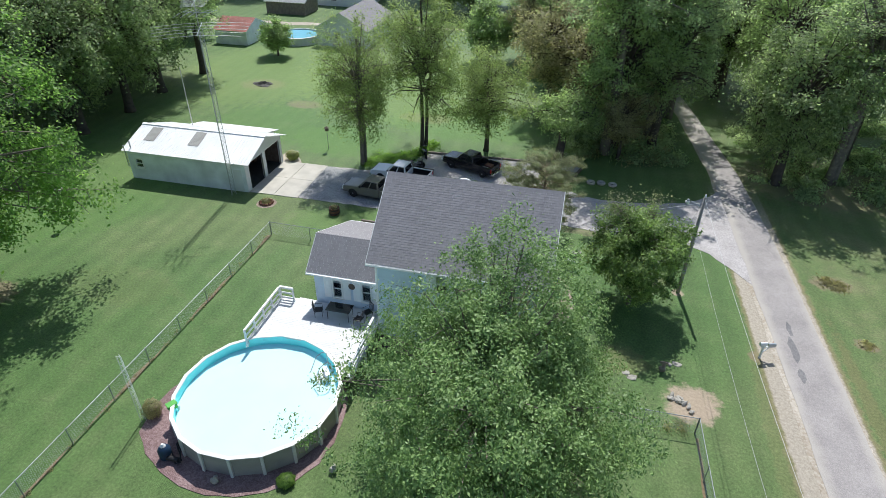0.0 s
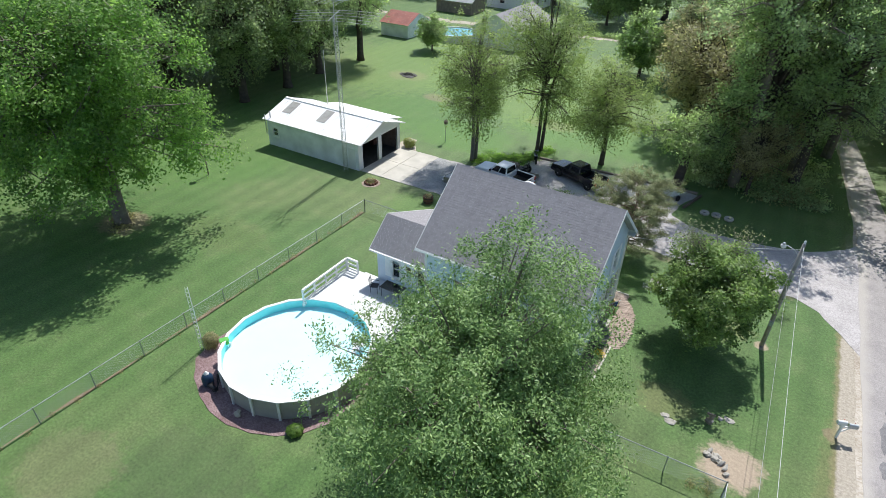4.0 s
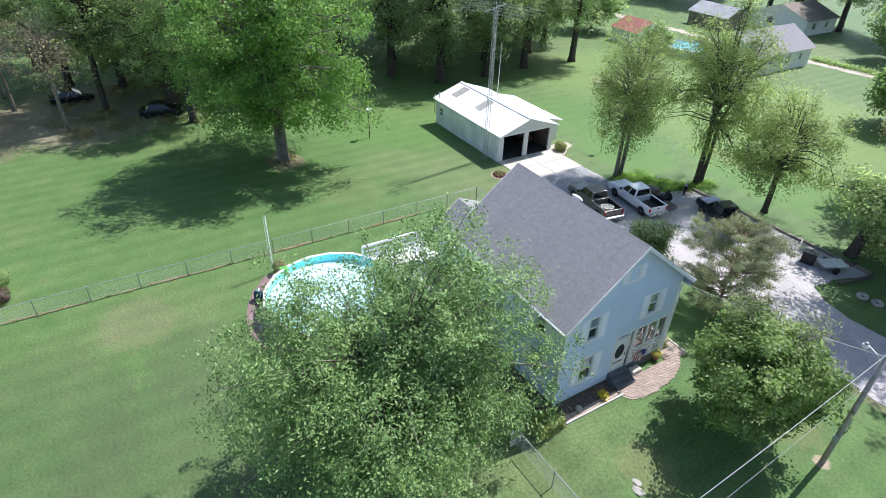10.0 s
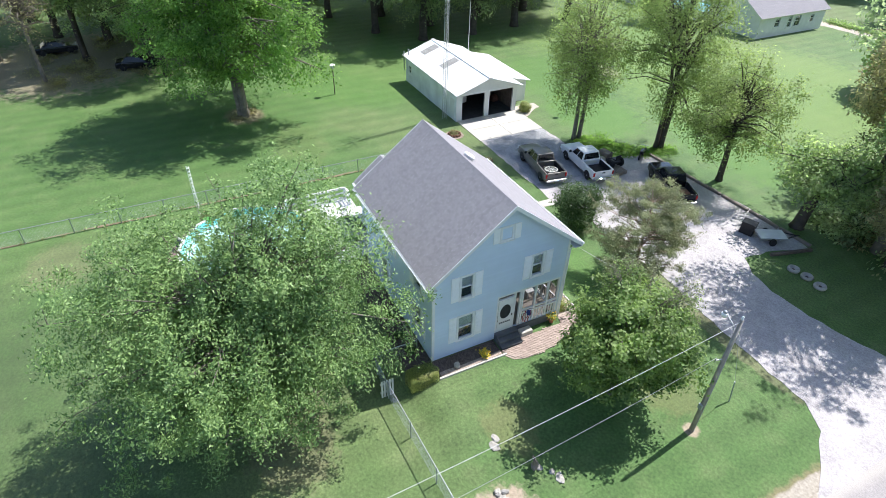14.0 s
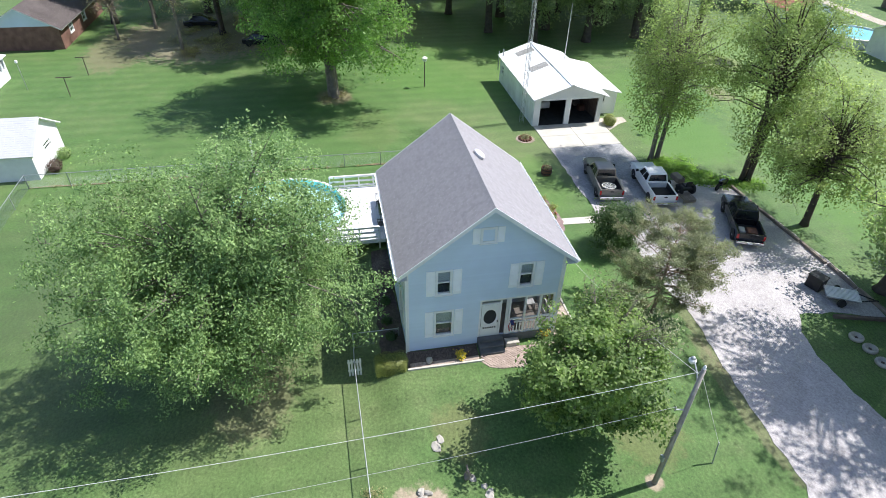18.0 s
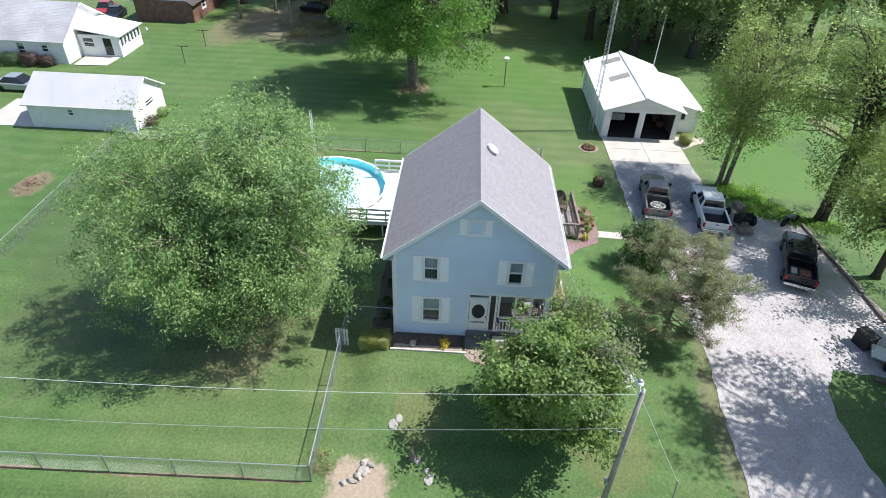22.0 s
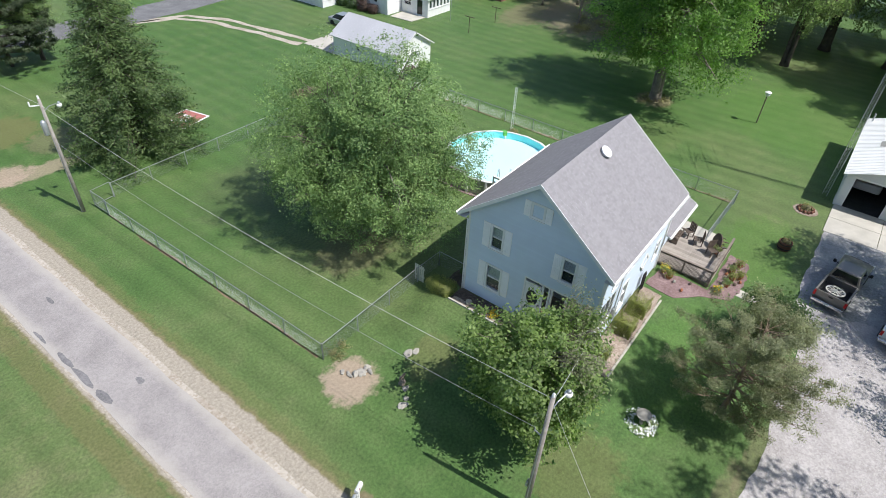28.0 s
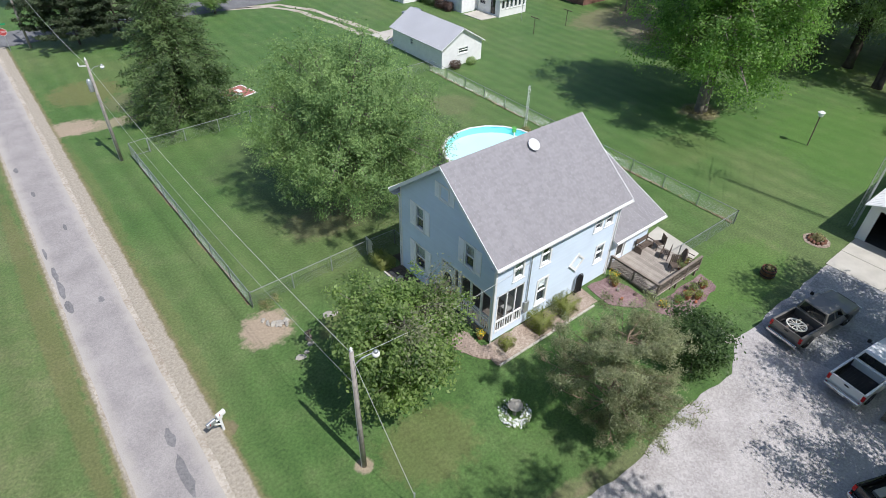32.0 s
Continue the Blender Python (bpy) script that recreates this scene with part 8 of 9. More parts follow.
block("storage_shed", "long white shed with pale metal roof", "shed", -24.4, -18.9, -37.6, -28.6, 2.25, 3.85, "y", WHITE, SHED_ROOF, WHITE, 0.3, [("+x", 3.4, 3.9, 1.2, 1.8), ("+y", 2.2, 3.6, 1.2, 1.8)])
block("neighbour_house", "single-storey white neighbour house with grey roof", "house", -42.5, -33.6, -58.0, -43.0, 2.6, 5.2, "y", WHITE, SHINGLE_PALE, None, 0.4, [("+x", 3.0, 4.4, 0.9, 2.1), ("+x", 7.0, 7.8, 0.6, 2.1), ("+x", 10.0, 10.8, 0.6, 2.1), ("+x", 12.6, 13.3, 1.2, 2.0)])
block("house_porch_wing", "front gable wing of the white neighbour house", "house wing", -33.4, -29.8, -57.0, -51.0, 2.6, 4.4, "x", WHITE, SHINGLE_PALE, None, 0.4, [("+x", 1.0, 2.2, 0.9, 2.0), ("+y", 1.0, 2.0, 0.9, 2.0)])
sunroom = thing("sunroom", "white sunroom with a row of dark windows", "sunroom")
SX0, SX1, SY0, SY1 = -41.2, -36.4, -42.95, -38.6
wall(sunroom, wall_frame((SX1, SY0, 0), (0, 1, 0), (1, 0, 0)), SY1 - SY0, 0, 2.3, [(0.4, 1.6, 1.0, 2.0), (2.6, 3.5, 0.1, 2.05)], WHITE, pitch=0.2)
window(sunroom, wall_frame((SX1, SY0, 0), (0, 1, 0), (1, 0, 0)), 0.4, 1.6, 1.0, 2.0, 0, False)
s = Shape()
s.box(SX1 - 0.1, SX1 - 0.05, SY0 + 2.6, SY0 + 3.5, 0.1, 2.05)
part("door", s, CARGLASS, sunroom)
wy = wall_frame((SX1, SY1, 0), (-1, 0, 0), (0, 1, 0))
hs = [(0.3 + k * 0.75, 0.85 + k * 0.75, 1.0, 2.05) for k in range(6)]
wall(sunroom, wy, SX1 - SX0, 0, 2.3, hs, WHITE, pitch=0.2)
for h in hs:
    window(sunroom, wy, *h, 0, False, sashes=1, trim=0.04)
wall(sunroom, wall_frame((SX0, SY1, 0), (0, -1, 0), (-1, 0, 0)), SY1 - SY0, 0, 2.3, [], WHITE, pitch=0.2)
slope_deck(sunroom, [(SX0 - 0.3, SY1 + 0.3, 2.3), (SX1 + 0.3, SY1 + 0.3, 2.3), (SX1 + 0.3, SY0, 3.0), (SX0 - 0.3, SY0, 3.0)], 0.1, GAR_ROOF, "roof_slope")
sheet("sunroom_slab", [(-36.2, -42.6), (-33.4, -42.4), (-33.6, -39.0), (-36.2, -38.8)], 0.08, CONCRETE, "pale concrete slab at the sunroom", "concrete slab")
sheet("shed_slab", [(-24.3, -42.6), (-18.8, -42.4), (-18.8, -37.7), (-24.3, -37.7)], 0.06, CONCRETE, "pale concrete slab before the shed", "concrete slab")
block("brick_house", "low brown brick house with dark shingle roof", "house", -66.0, -50.0, -43.4, -36.0, 2.6, 4.7, "x", BRICKRED, SHINGLE_DARK, SIDING, 0.5, [("+y", 3.0, 4.2, 1.0, 2.0), ("+y", 8.0, 9.2, 1.0, 2.0)])
block("far_house", "white far house with grey roof on the lawn", "house", -37.5, -29.2, 59.8, 73.0, 2.9, 5.2, "y", WHITE, SHINGLE, None, 0.4, [("+x", 3.0, 4.0, 1.2, 2.4), ("+x", 5.6, 6.4, 0.9, 2.4), ("+x", 7.0, 8.2, 0.9, 2.4), ("+x", 10.2, 11.0, 1.2, 2.2), ("-y", 3.0, 4.0, 1.2, 2.4)])
block("red_roof_shed", "small pale shed with a rusty red roof", "shed", -53.5, -48.0, 56.5, 63.0, 2.2, 3.6, "x", GAR_WALL, mat("rust_red_roof", (0.33, 0.13, 0.1), 0.6, 0.2, 1, 12), None, 0.2)
block("far_house", "pale far house with a brown roof beyond the lane", "house", -51.0, -40.5, 90.5, 100.0, 2.7, 4.6, "y", WHITE, GREYWOOD, None, 0.4, [("+x", 2.0, 3.2, 1.0, 2.2), ("+x", 6.0, 7.2, 1.0, 2.2), ("-y", 3.0, 4.2, 1.0, 2.2)])
block("far_brown_shed", "brown far shed with a pale roof", "shed", -57.0, -49.0, 80.0, 86.0, 2.4, 3.8, "x", GREYWOOD, SHINGLE_PALE, None, 0.3)
s = Shape()
s.lathe([(3.6, 0), (3.6, 1.15), (3.7, 1.2), (3.45, 1.22), (3.45, 0.95)], 32)
fp = single("far_pool", s, POOLCAP, "round above-ground pool on the far lawn", "swimming pool", at=(-41.6, 61.6, 0))
s = Shape()
s.lathe([(3.44, 0.9), (3.44, 1.0)], 32)
part("water", s, WATER, fp)


def car(at, rz, paint, label):
    t = thing("car", label, "car", at, rz, "far parked cars")
    s = Shape()
    sec = [(2.2, 0.35, 0.6, 0.78), (2.1, 0.25, 0.72, 0.95), (1.0, 0.25, 0.85, 1), (-1.6, 0.25, 0.9, 1), (-2.15, 0.3, 0.85, 0.92)]
    pts = []
    for x, z0, z1, w in sec:
        pts += [(x, -0.88 * w, z0), (x, -0.88 * w, z1 - 0.08), (x, -0.78 * w, z1), (x, 0.78 * w, z1), (x, 0.88 * w, z1 - 0.08), (x, 0.88 * w, z0)]
    s.put(pts, [(i * 6 + k, i * 6 + (k + 1) % 6, (i + 1) * 6 + (k + 1) % 6, (i + 1) * 6 + k) for i in range(4) for k in range(6)] + [tuple(range(6))[::-1], tuple(range(24, 30))])
    part("body", s, paint, t, bevel=0.04)
    s = Shape()
    lo = [(-1.5, -0.8, 0.88), (1.0, -0.8, 0.84), (1.0, 0.8, 0.84), (-1.5, 0.8, 0.88)]
    hi = [(-0.9, -0.62, 1.36), (0.2, -0.62, 1.38), (0.2, 0.62, 1.38), (-0.9, 0.62, 1.36)]
    s.put(lo + hi, [(3, 2, 1, 0), (0, 1, 5, 4), (1, 2, 6, 5), (2, 3, 7, 6), (3, 0, 4, 7)])
    cb = part("glasshouse", s, CARGLASS, t)
    s = Shape()
    s.box(-0.95, 0.25, -0.63, 0.63, 1.36, 1.41)
    part("roof", s, paint, t, bevel=0.02)
    for x in (-1.4, 1.35):
        for sy in (-1, 1):
            s = Shape()
            s.lathe([(0.18, -0.1), (0.32, -0.1), (0.32, 0.09), (0.18, 0.11)], 14, Matrix.Translation((x, sy * 0.8, 0.32)) @ pose(0, 0, 0, -90 * sy, 0, 0))
            part("wheel", s, RUBBER, t)
    return t


car((-26.6, -43.6, 0), 90, PAINT_SILVER, "silver saloon parked by the white shed")
car((-50.5, -46.5, 0), 10, PAINT_BLACK, "dark saloon parked by the brick house")
car((-52.5, -48.8, 0), 10, mat("red_car_paint", (0.35, 0.03, 0.03), 0.3, 0.05, 2, 30, 0, coat=0.6), "red and white car by the brick house")
car((-57.8, -22.0, 0), 95, PAINT_BLACK, "dark car parked under the trees")
car((-49.2, -14.0, 0), 80, PAINT_BLACK, "dark blue car under the trees")

# ---- yard things ----
def mailbox(at, rz):
    t = thing("mailbox", "white post with two mailboxes by the lane", "mailbox", at, rz)
    s = Shape()
    s.box(-0.06, 0.06, -0.06, 0.06, -0.1, 1.15)
    part("post", s, WHITE, t, bevel=0.01)
    s = Shape()
    s.box(-0.15, 0.75, -0.05, 0.05, 0.95, 1.03)
    s.bar((0, 0, 0.5), (0.45, 0, 0.95), 0.07)
    part("arm", s, WHITE, t)
    for x0, m_, z in ((0.3, GALV, 1.03), (-0.35, WHITE, 1.15)):
        s = Shape()
        n = 8
        pr = [(0.11 * math.cos(math.pi * k / n), 0.16 + 0.11 * math.sin(math.pi * k / n)) for k in range(n + 1)] + [(-0.11, 0), (0.11, 0)]
        s.put([(x0 + a, y, z + q) for a in (0, 0.52) for y, q in pr], [tuple(range(len(pr)))[::-1], tuple(range(len(pr), 2 * len(pr)))] + [(i, (i + 1) % len(pr), len(pr) + (i + 1) % len(pr), len(pr) + i) for i in range(len(pr))])
        b = part("box", s, m_, t)
        s = Shape()
        s.box(x0 + 0.35, x0 + 0.38, 0.115, 0.125, z + 0.1, z + 0.32)
        part("flag", s, REDLENS, b)
    return t


mb = mailbox((16.35, 0.2, 0), 18)
mb.matrix_basis = mb.matrix_basis @ Matrix.Diagonal((0.82, 0.82, 0.85, 1))

bb = thing("bird_bath", "pale stone bird bath on a pedestal", "bird bath", (5.4, 7.7, 0))
s = Shape()
s.lathe([(0.22, 0), (0.2, 0.06), (0.09, 0.14), (0.08, 0.6), (0.14, 0.68)], 16)
part("pedestal", s, STONE, bb, smooth=True)
s = Shape()
s.lathe([(0.12, 0.68), (0.3, 0.72), (0.36, 0.8), (0.34, 0.8), (0.26, 0.75), (0.02, 0.74)], 20)
part("bowl", s, STONE, bb, smooth=True)
rng = np.random.default_rng(3)
a_ = rng.uniform(0, 6.283, 1500)
r_ = rng.uniform(0.35, 0.78, 1500)
fp_ = np.stack([5.4 + r_ * np.cos(a_), 7.7 + r_ * np.sin(a_), rng.uniform(0.04, 0.3, 1500)], 1)
ob = part("flower_ring", leaf_mesh("flower_ring", fp_, 0.11, 0.3, 4), LEAF_OAK, None)
tagged(ob, "ring of white flowers round the bird bath", "flowers", kind="stuff")
part("blossom", leaf_mesh("blossom", fp_[:650] + np.array([0, 0, 0.06]), 0.09, 0.8, 5, 0, 0.9), WHITE, ob)

wl = thing("barrel_planter", "rusty brown well-like barrel planter on the lawn", "planter", (-14.05, 9.75, 0))
s = Shape()
s.lathe([(0.5, 0), (0.56, 0.35), (0.54, 0.75), (0.48, 0.75), (0.46, 0.6)], 18)
part("barrel", s, RUST, wl)
for z in (0.15, 0.55):
    s = Shape()
    s.lathe([(0.555, z), (0.575, z + 0.02), (0.575, z + 0.08), (0.555, z + 0.1)], 18)
    part("hoop", s, BLACK, wl)
s = Shape()
s.lathe([(0.47, 0.58), (0.1, 0.68)], 14)
part("soil", s, DARKMULCH, wl)
part("foliage", leaf_mesh("foliage", np.random.default_rng(6).normal(size=(260, 3)) * np.array([0.2, 0.2, 0.12]) + np.array([0, 0, 0.8]), 0.16, 0.2, 6), LEAF_DRY, wl)
shrink(wl, 0.78, (-14.05, 9.75, 0))
sheet("ring_bed", [(-20.25 + 0.85 * math.cos(a * 0.524), 9.95 + 0.85 * math.sin(a * 0.524)) for a in range(12)], 0.02, PEBBLE, "round pebble bed on the lawn", "planting bed", wobble=0.06)
pl = thing("fire_ring", "ring of stones round a dark plant", "stone ring", (-20.25, 9.95, 0))
for k in range(12):
    s = Shape()
    a = k * 0.5236
    s.lump((0.5 * math.cos(a), 0.5 * math.sin(a), 0.1), (0.15, 0.12, 0.12), k)
    part("stone", s, RUST, pl)
part("foliage", leaf_mesh("foliage", np.random.default_rng(7).normal(size=(420, 3)) * np.array([0.2, 0.2, 0.12]) + np.array([0, 0, 0.25]), 0.15, 0.2, 7), LEAF_DRY, pl)

for k, (x, y) in enumerate([(6.2, 20.9), (7.1, 21.0), (8.1, 20.9)]):
    t = thing("tyre_planter", "white-painted old tyre lying on the grass", "tyre planter", (x, y, 0), 0, "tyre planters")
    s = Shape()
    s.lathe([(0.24, 0), (0.36, 0.0), (0.4, 0.1), (0.36, 0.2), (0.24, 0.2), (0.21, 0.1)], 20)
    part("tyre", s, STONE, t, smooth=True)
    s = Shape()
    s.lathe([(0.24, 0.04), (0.05, 0.12)], 14)
    part("soil", s, DARKMULCH, t)

# trailer with its box
tl = thing("utility_trailer", "small flat utility trailer with pale deck", "trailer", (3.2, 22.3, 0), 62)
TL = Matrix.Diagonal((0.76, 0.76, 0.9, 1))
tl.matrix_basis = tl.matrix_basis @ TL
s = Shape()
s.box(-1.25, 1.25, -0.75, 0.75, 0.5, 0.58)
part("bed", s, GALV, tl, "pale sheet-metal trailer bed", bevel=0.02)
for k in range(9):
    s = Shape()
    s.box(-1.22, 1.22, -0.72 + k * 0.162, -0.6 + k * 0.162, 0.585, 0.61)
    part("board", s, POOLCAP, tl)
s = Shape()
s.bar((1.25, -0.5, 0.5), (2.4, 0, 0.5), 0.07)
s.bar((1.25, 0.5, 0.5), (2.4, 0, 0.5), 0.07)
s.tube([(2.4, 0, 0.5), (2.6, 0, 0.5)], 0.05, 8)
part("drawbar", s, BLACK, tl)
for sy in (-0.9, 0.9):
    s = Shape()
    s.lathe([(0.16, -0.09), (0.3, -0.09), (0.3, 0.09), (0.16, 0.09)], 16, Matrix.Translation((-0.1, sy, 0.3)) @ pose(0, 0, 0, 90, 0, 0))
    part("wheel", s, RUBBER, tl)
s = Shape()
s.box(-0.45, 0.45, -0.35, 0.35, 0, 0.85)
tc_ = single("storage_bin", s, BLACK, "black lidded storage bin on the gravel", "bin", at=(1.9, 21.6, 0.02), rz=20, bevel=0.05)
s = Shape()
s.box(-0.48, 0.48, -0.38, 0.38, 0.85, 0.92)
part("lid", s, BLACK, tc_, bevel=0.02)
# timbers along the drive edge
lg = thing("timber_edging", "weathered timbers laid along the gravel edge", "edging")
lrnd = random.Random(12)
for k in range(6):
    x = -9.9 + k * 2.5
    s = Shape()
    s.m = pose(x + 1.2, 23.55 + k * 0.13, 0.1, 0, 0, 3 + lrnd.uniform(-3, 3))
    s.box(-1.2, 1.2, -0.1, 0.1, -0.12, 0.1)
    part("timber", s, GREYWOOD, lg, bevel=0.02)
s = Shape()
s.m = pose(4.9, 22.4, 0.1, 0, 0, 75)
s.box(-1.6, 1.6, -0.1, 0.1, -0.12, 0.1)
part("timber", s, DARKWOOD, lg, bevel=0.02)

# mower tractor between the pickups
tr_ = thing("garden_tractor", "old garden tractor with wooden carrier", "tractor", (-9.9, 19.2, 0.02), 185)
s = Shape()
s.box(0.2, 1.3, -0.3, 0.3, 0.55, 0.98)
part("hood", s, GREYWOOD, tr_, bevel=0.08)
s = Shape()
s.box(-0.7, 0.2, -0.5, 0.5, 0.45, 0.6)
part("deck", s, BLACK, tr_, bevel=0.04)
s = Shape()
s.box(-0.65, -0.2, -0.28, 0.28, 0.75, 0.85)
s.box(-0.72, -0.62, -0.28, 0.28, 0.8, 1.2)
part("seat", s, BLACK, tr_, bevel=0.04)
s = Shape()
s.tube([(0.3, 0, 0.95), (0.02, 0, 1.2)], 0.025, 6)
s.tube([(0.02 + 0.06 * math.sin(a * 0.785), 0.18 * math.cos(a * 0.785), 1.2 + 0.1 * math.sin(a * 0.785)) for a in range(9)], 0.018, 5)
part("steering_wheel", s, BLACK, tr_)
for x, r, w in ((-0.45, 0.42, 0.2), (0.95, 0.28, 0.14)):
    for sy in (-1, 1):
        M = Matrix.Translation((x, sy * 0.55, r)) @ pose(0, 0, 0, -90 * sy, 0, 0)
        s = Shape()
        s.lathe([(r * 0.5, -w / 2), (r * 0.92, -w / 2), (r, 0), (r * 0.92, w / 2), (r * 0.5, w / 2)], 18, M)
        wh = part("wheel", s, RUBBER, tr_)
        s = Shape()
        s.lathe([(r * 0.5, -0.02), (r * 0.5, w / 2 - 0.02), (r * 0.1, w / 2)], 14, M)
        part("rim", s, WHITE, wh)
s = Shape()
for k in range(6):
    s.box(-1.9, -0.8, -0.5 + k * 0.18, -0.4 + k * 0.18, 0.32, 0.36)
s.box(-1.9, -1.82, -0.5, 0.5, 0.1, 0.32)
s.box(-0.9, -0.82, -0.5, 0.5, 0.1, 0.32)
single("wooden_pallet", s, GREYWOOD, "weathered wooden pallet behind the tractor", "pallet", at=(-7.3, 18.9, 0.0), rz=0)
mk = thing("motorbike", "dark motorbike leaning by the gravel edge", "motorbike", (-9.9, 22.6, 0.02), 120)
for x in (-0.65, 0.65):
    s = Shape()
    s.lathe([(0.2, -0.05), (0.3, -0.05), (0.3, 0.05), (0.2, 0.05)], 16, Matrix.Translation((x, 0, 0.3)) @ pose(0, 0, 0, 90, 0, 0))
    part("wheel", s, RUBBER, mk)
s = Shape()
s.box(-0.35, 0.3, -0.16, 0.16, 0.3, 0.72)
s.box(-0.65, 0.0, -0.13, 0.13, 0.72, 0.82)
part("frame", s, PAINT_BLACK, mk, bevel=0.06)
s = Shape()
s.tube([(0.62, 0, 0.3), (0.4, 0, 0.95), (0.35, -0.3, 1.0)], 0.025, 6)
s.tube([(0.4, 0, 0.95), (0.35, 0.3, 1.0)], 0.025, 6)
part("fork", s, CHROME, mk)

# things by the pool
pm = thing("pool_pump", "dark blue pool filter pump with hose", "pool pump", (-12.75, -14.15, 0.03))
s = Shape()
s.lathe([(0.26, 0), (0.3, 0.1), (0.3, 0.55), (0.2, 0.72), (0.08, 0.8)], 16)
part("tank", s, mat("dark_blue_plastic", (0.02, 0.045, 0.09), 0.4, 0.1, 4, 30, 0), pm, smooth=True)
s = Shape()
s.lathe([(0.12, -0.3), (0.12, 0.3)], 12, Matrix.Translation((0.5, -0.15, 0.2)) @ pose(0, 0, 0, 0, 90, 0))
part("motor", s, BLACK, pm)
for k in range(2):
    s = Shape()
    s.tube([(0.2, 0.1 * k, 0.3), (0.7, -0.1 - 0.2 * k, 0.08), (1.0, -0.2 - 0.1 * k, 0.3), (0.85, 0.0 + 0.1 * k, 0.62), (0.58, 0.24 + 0.06 * k, 0.85)], 0.035, 7)
    part("hose", s, BLACK, pm, smooth=True)
s = Shape()
s.lathe([(0.1, 0.72), (0.14, 0.78), (0.05, 0.92)], 10)
part("valve", s, WHITE, pm)
s = Shape()
s.box(-0.22, 0.22, -0.16, 0.16, 0, 0.28)
s.box(-0.25, 0.25, -0.19, 0.19, 0.28, 0.33)
gb = single("supply_box", s, GREENPL, "bright green plastic box at the pool rim", "box", at=(-13.55, -12.15, 1.0), rz=60, bevel=0.03)
s = Shape()
s.box(-0.12, 0.12, -0.1, 0.1, 0.02, 0.2)
part("skimmer", s, WHITE, gb)
s = Shape()
s.bar((-13.4, -11.95, 0), (-13.4, -11.95, 1.02), 0.1)
single("box_stand", s, POOLCAP, "slim stand under the green box", "stand")
for k, (x, y, lab) in enumerate([(-9.75, -14.85, "pale stone garden ornament in the mulch"), (-4.75, -13.0, "small pale garden ornament by the pool"), (10.7, -2.35, "small weathered garden ornament on a post")]):
    s = Shape()
    s.lump((0, 0, 0.16), (0.2, 0.15, 0.18), k + 3)
    s.lump((0.06, 0.05, 0.36), (0.11, 0.1, 0.12), k + 7)
    if k == 2:
        s.box(-0.06, 0.06, -0.06, 0.06, -0.05, 0.6)
        s.box(-0.2, 0.2, -0.03, 0.03, 0.55, 0.7)
    single("garden_ornament", s, STONE if k < 2 else GREYWOOD, lab, "ornament", at=(x, y, hill(x, y) + 0.03))
for k, (x, y, rx, ry) in enumerate([(9.0, -3.4, 0.35, 0.22), (8.7, -3.15, 0.22, 0.2), (11.6, -1.55, 0.28, 0.2), (10.75, -2.1, 0.2, 0.16), (11.2, -1.7, 0.16, 0.14)]):
    s = Shape()
    s.lump((0, 0, 0), (rx, ry, 0.07), k + 20, 0.3)
    single("stepping_stone", s, STONE, "flat pale stone set in the lawn", "stone", group="lawn stones", at=(x, y, hill(x, y) + 0.01))
for k in range(9):
    s = Shape()
    s.lump((0, 0, 0.05), (lrnd.uniform(0.1, 0.3), lrnd.uniform(0.1, 0.24), lrnd.uniform(0.07, 0.16)), k + 40, 0.35)
    single("rubble_stone", s, STONE, "broken pale stone on the bare dirt", "stone", group="rubble stones", at=(11.6 + lrnd.uniform(-0.6, 0.5), -4.6 + lrnd.uniform(-0.6, 0.5), 0.01), rz=lrnd.uniform(0, 180))
# grill and pots by the house wall
gr = thing("arched_trellis", "dark arched metal trellis leaning on the wall", "trellis", (-2.95, 4.12, 0.56), 180)
arc = [(-0.26, 0, 0), (-0.26, 0.02, 1.1)] + [(-0.26 * math.cos(a * 0.393), 0.03, 1.1 + 0.3 * math.sin(a * 0.393)) for a in range(1, 8)] + [(0.26, 0.02, 1.1), (0.26, 0, 0)]
s = Shape()
s.tube(arc, 0.035, 7)
part("frame", s, BLACK, gr)
s = Shape()
for k in range(7):
    s.bar((-0.2 + k * 0.066, 0.02, 0.05), (-0.2 + k * 0.066, 0.02, 1.38 - 0.9 * abs(k - 3) * 0.066), 0.028)
for k in range(8):
    s.bar((-0.25, 0.03, 0.12 + k * 0.15), (0.25, 0.03, 0.12 + k * 0.15), 0.028)
part("lattice", s, BLACK, gr)
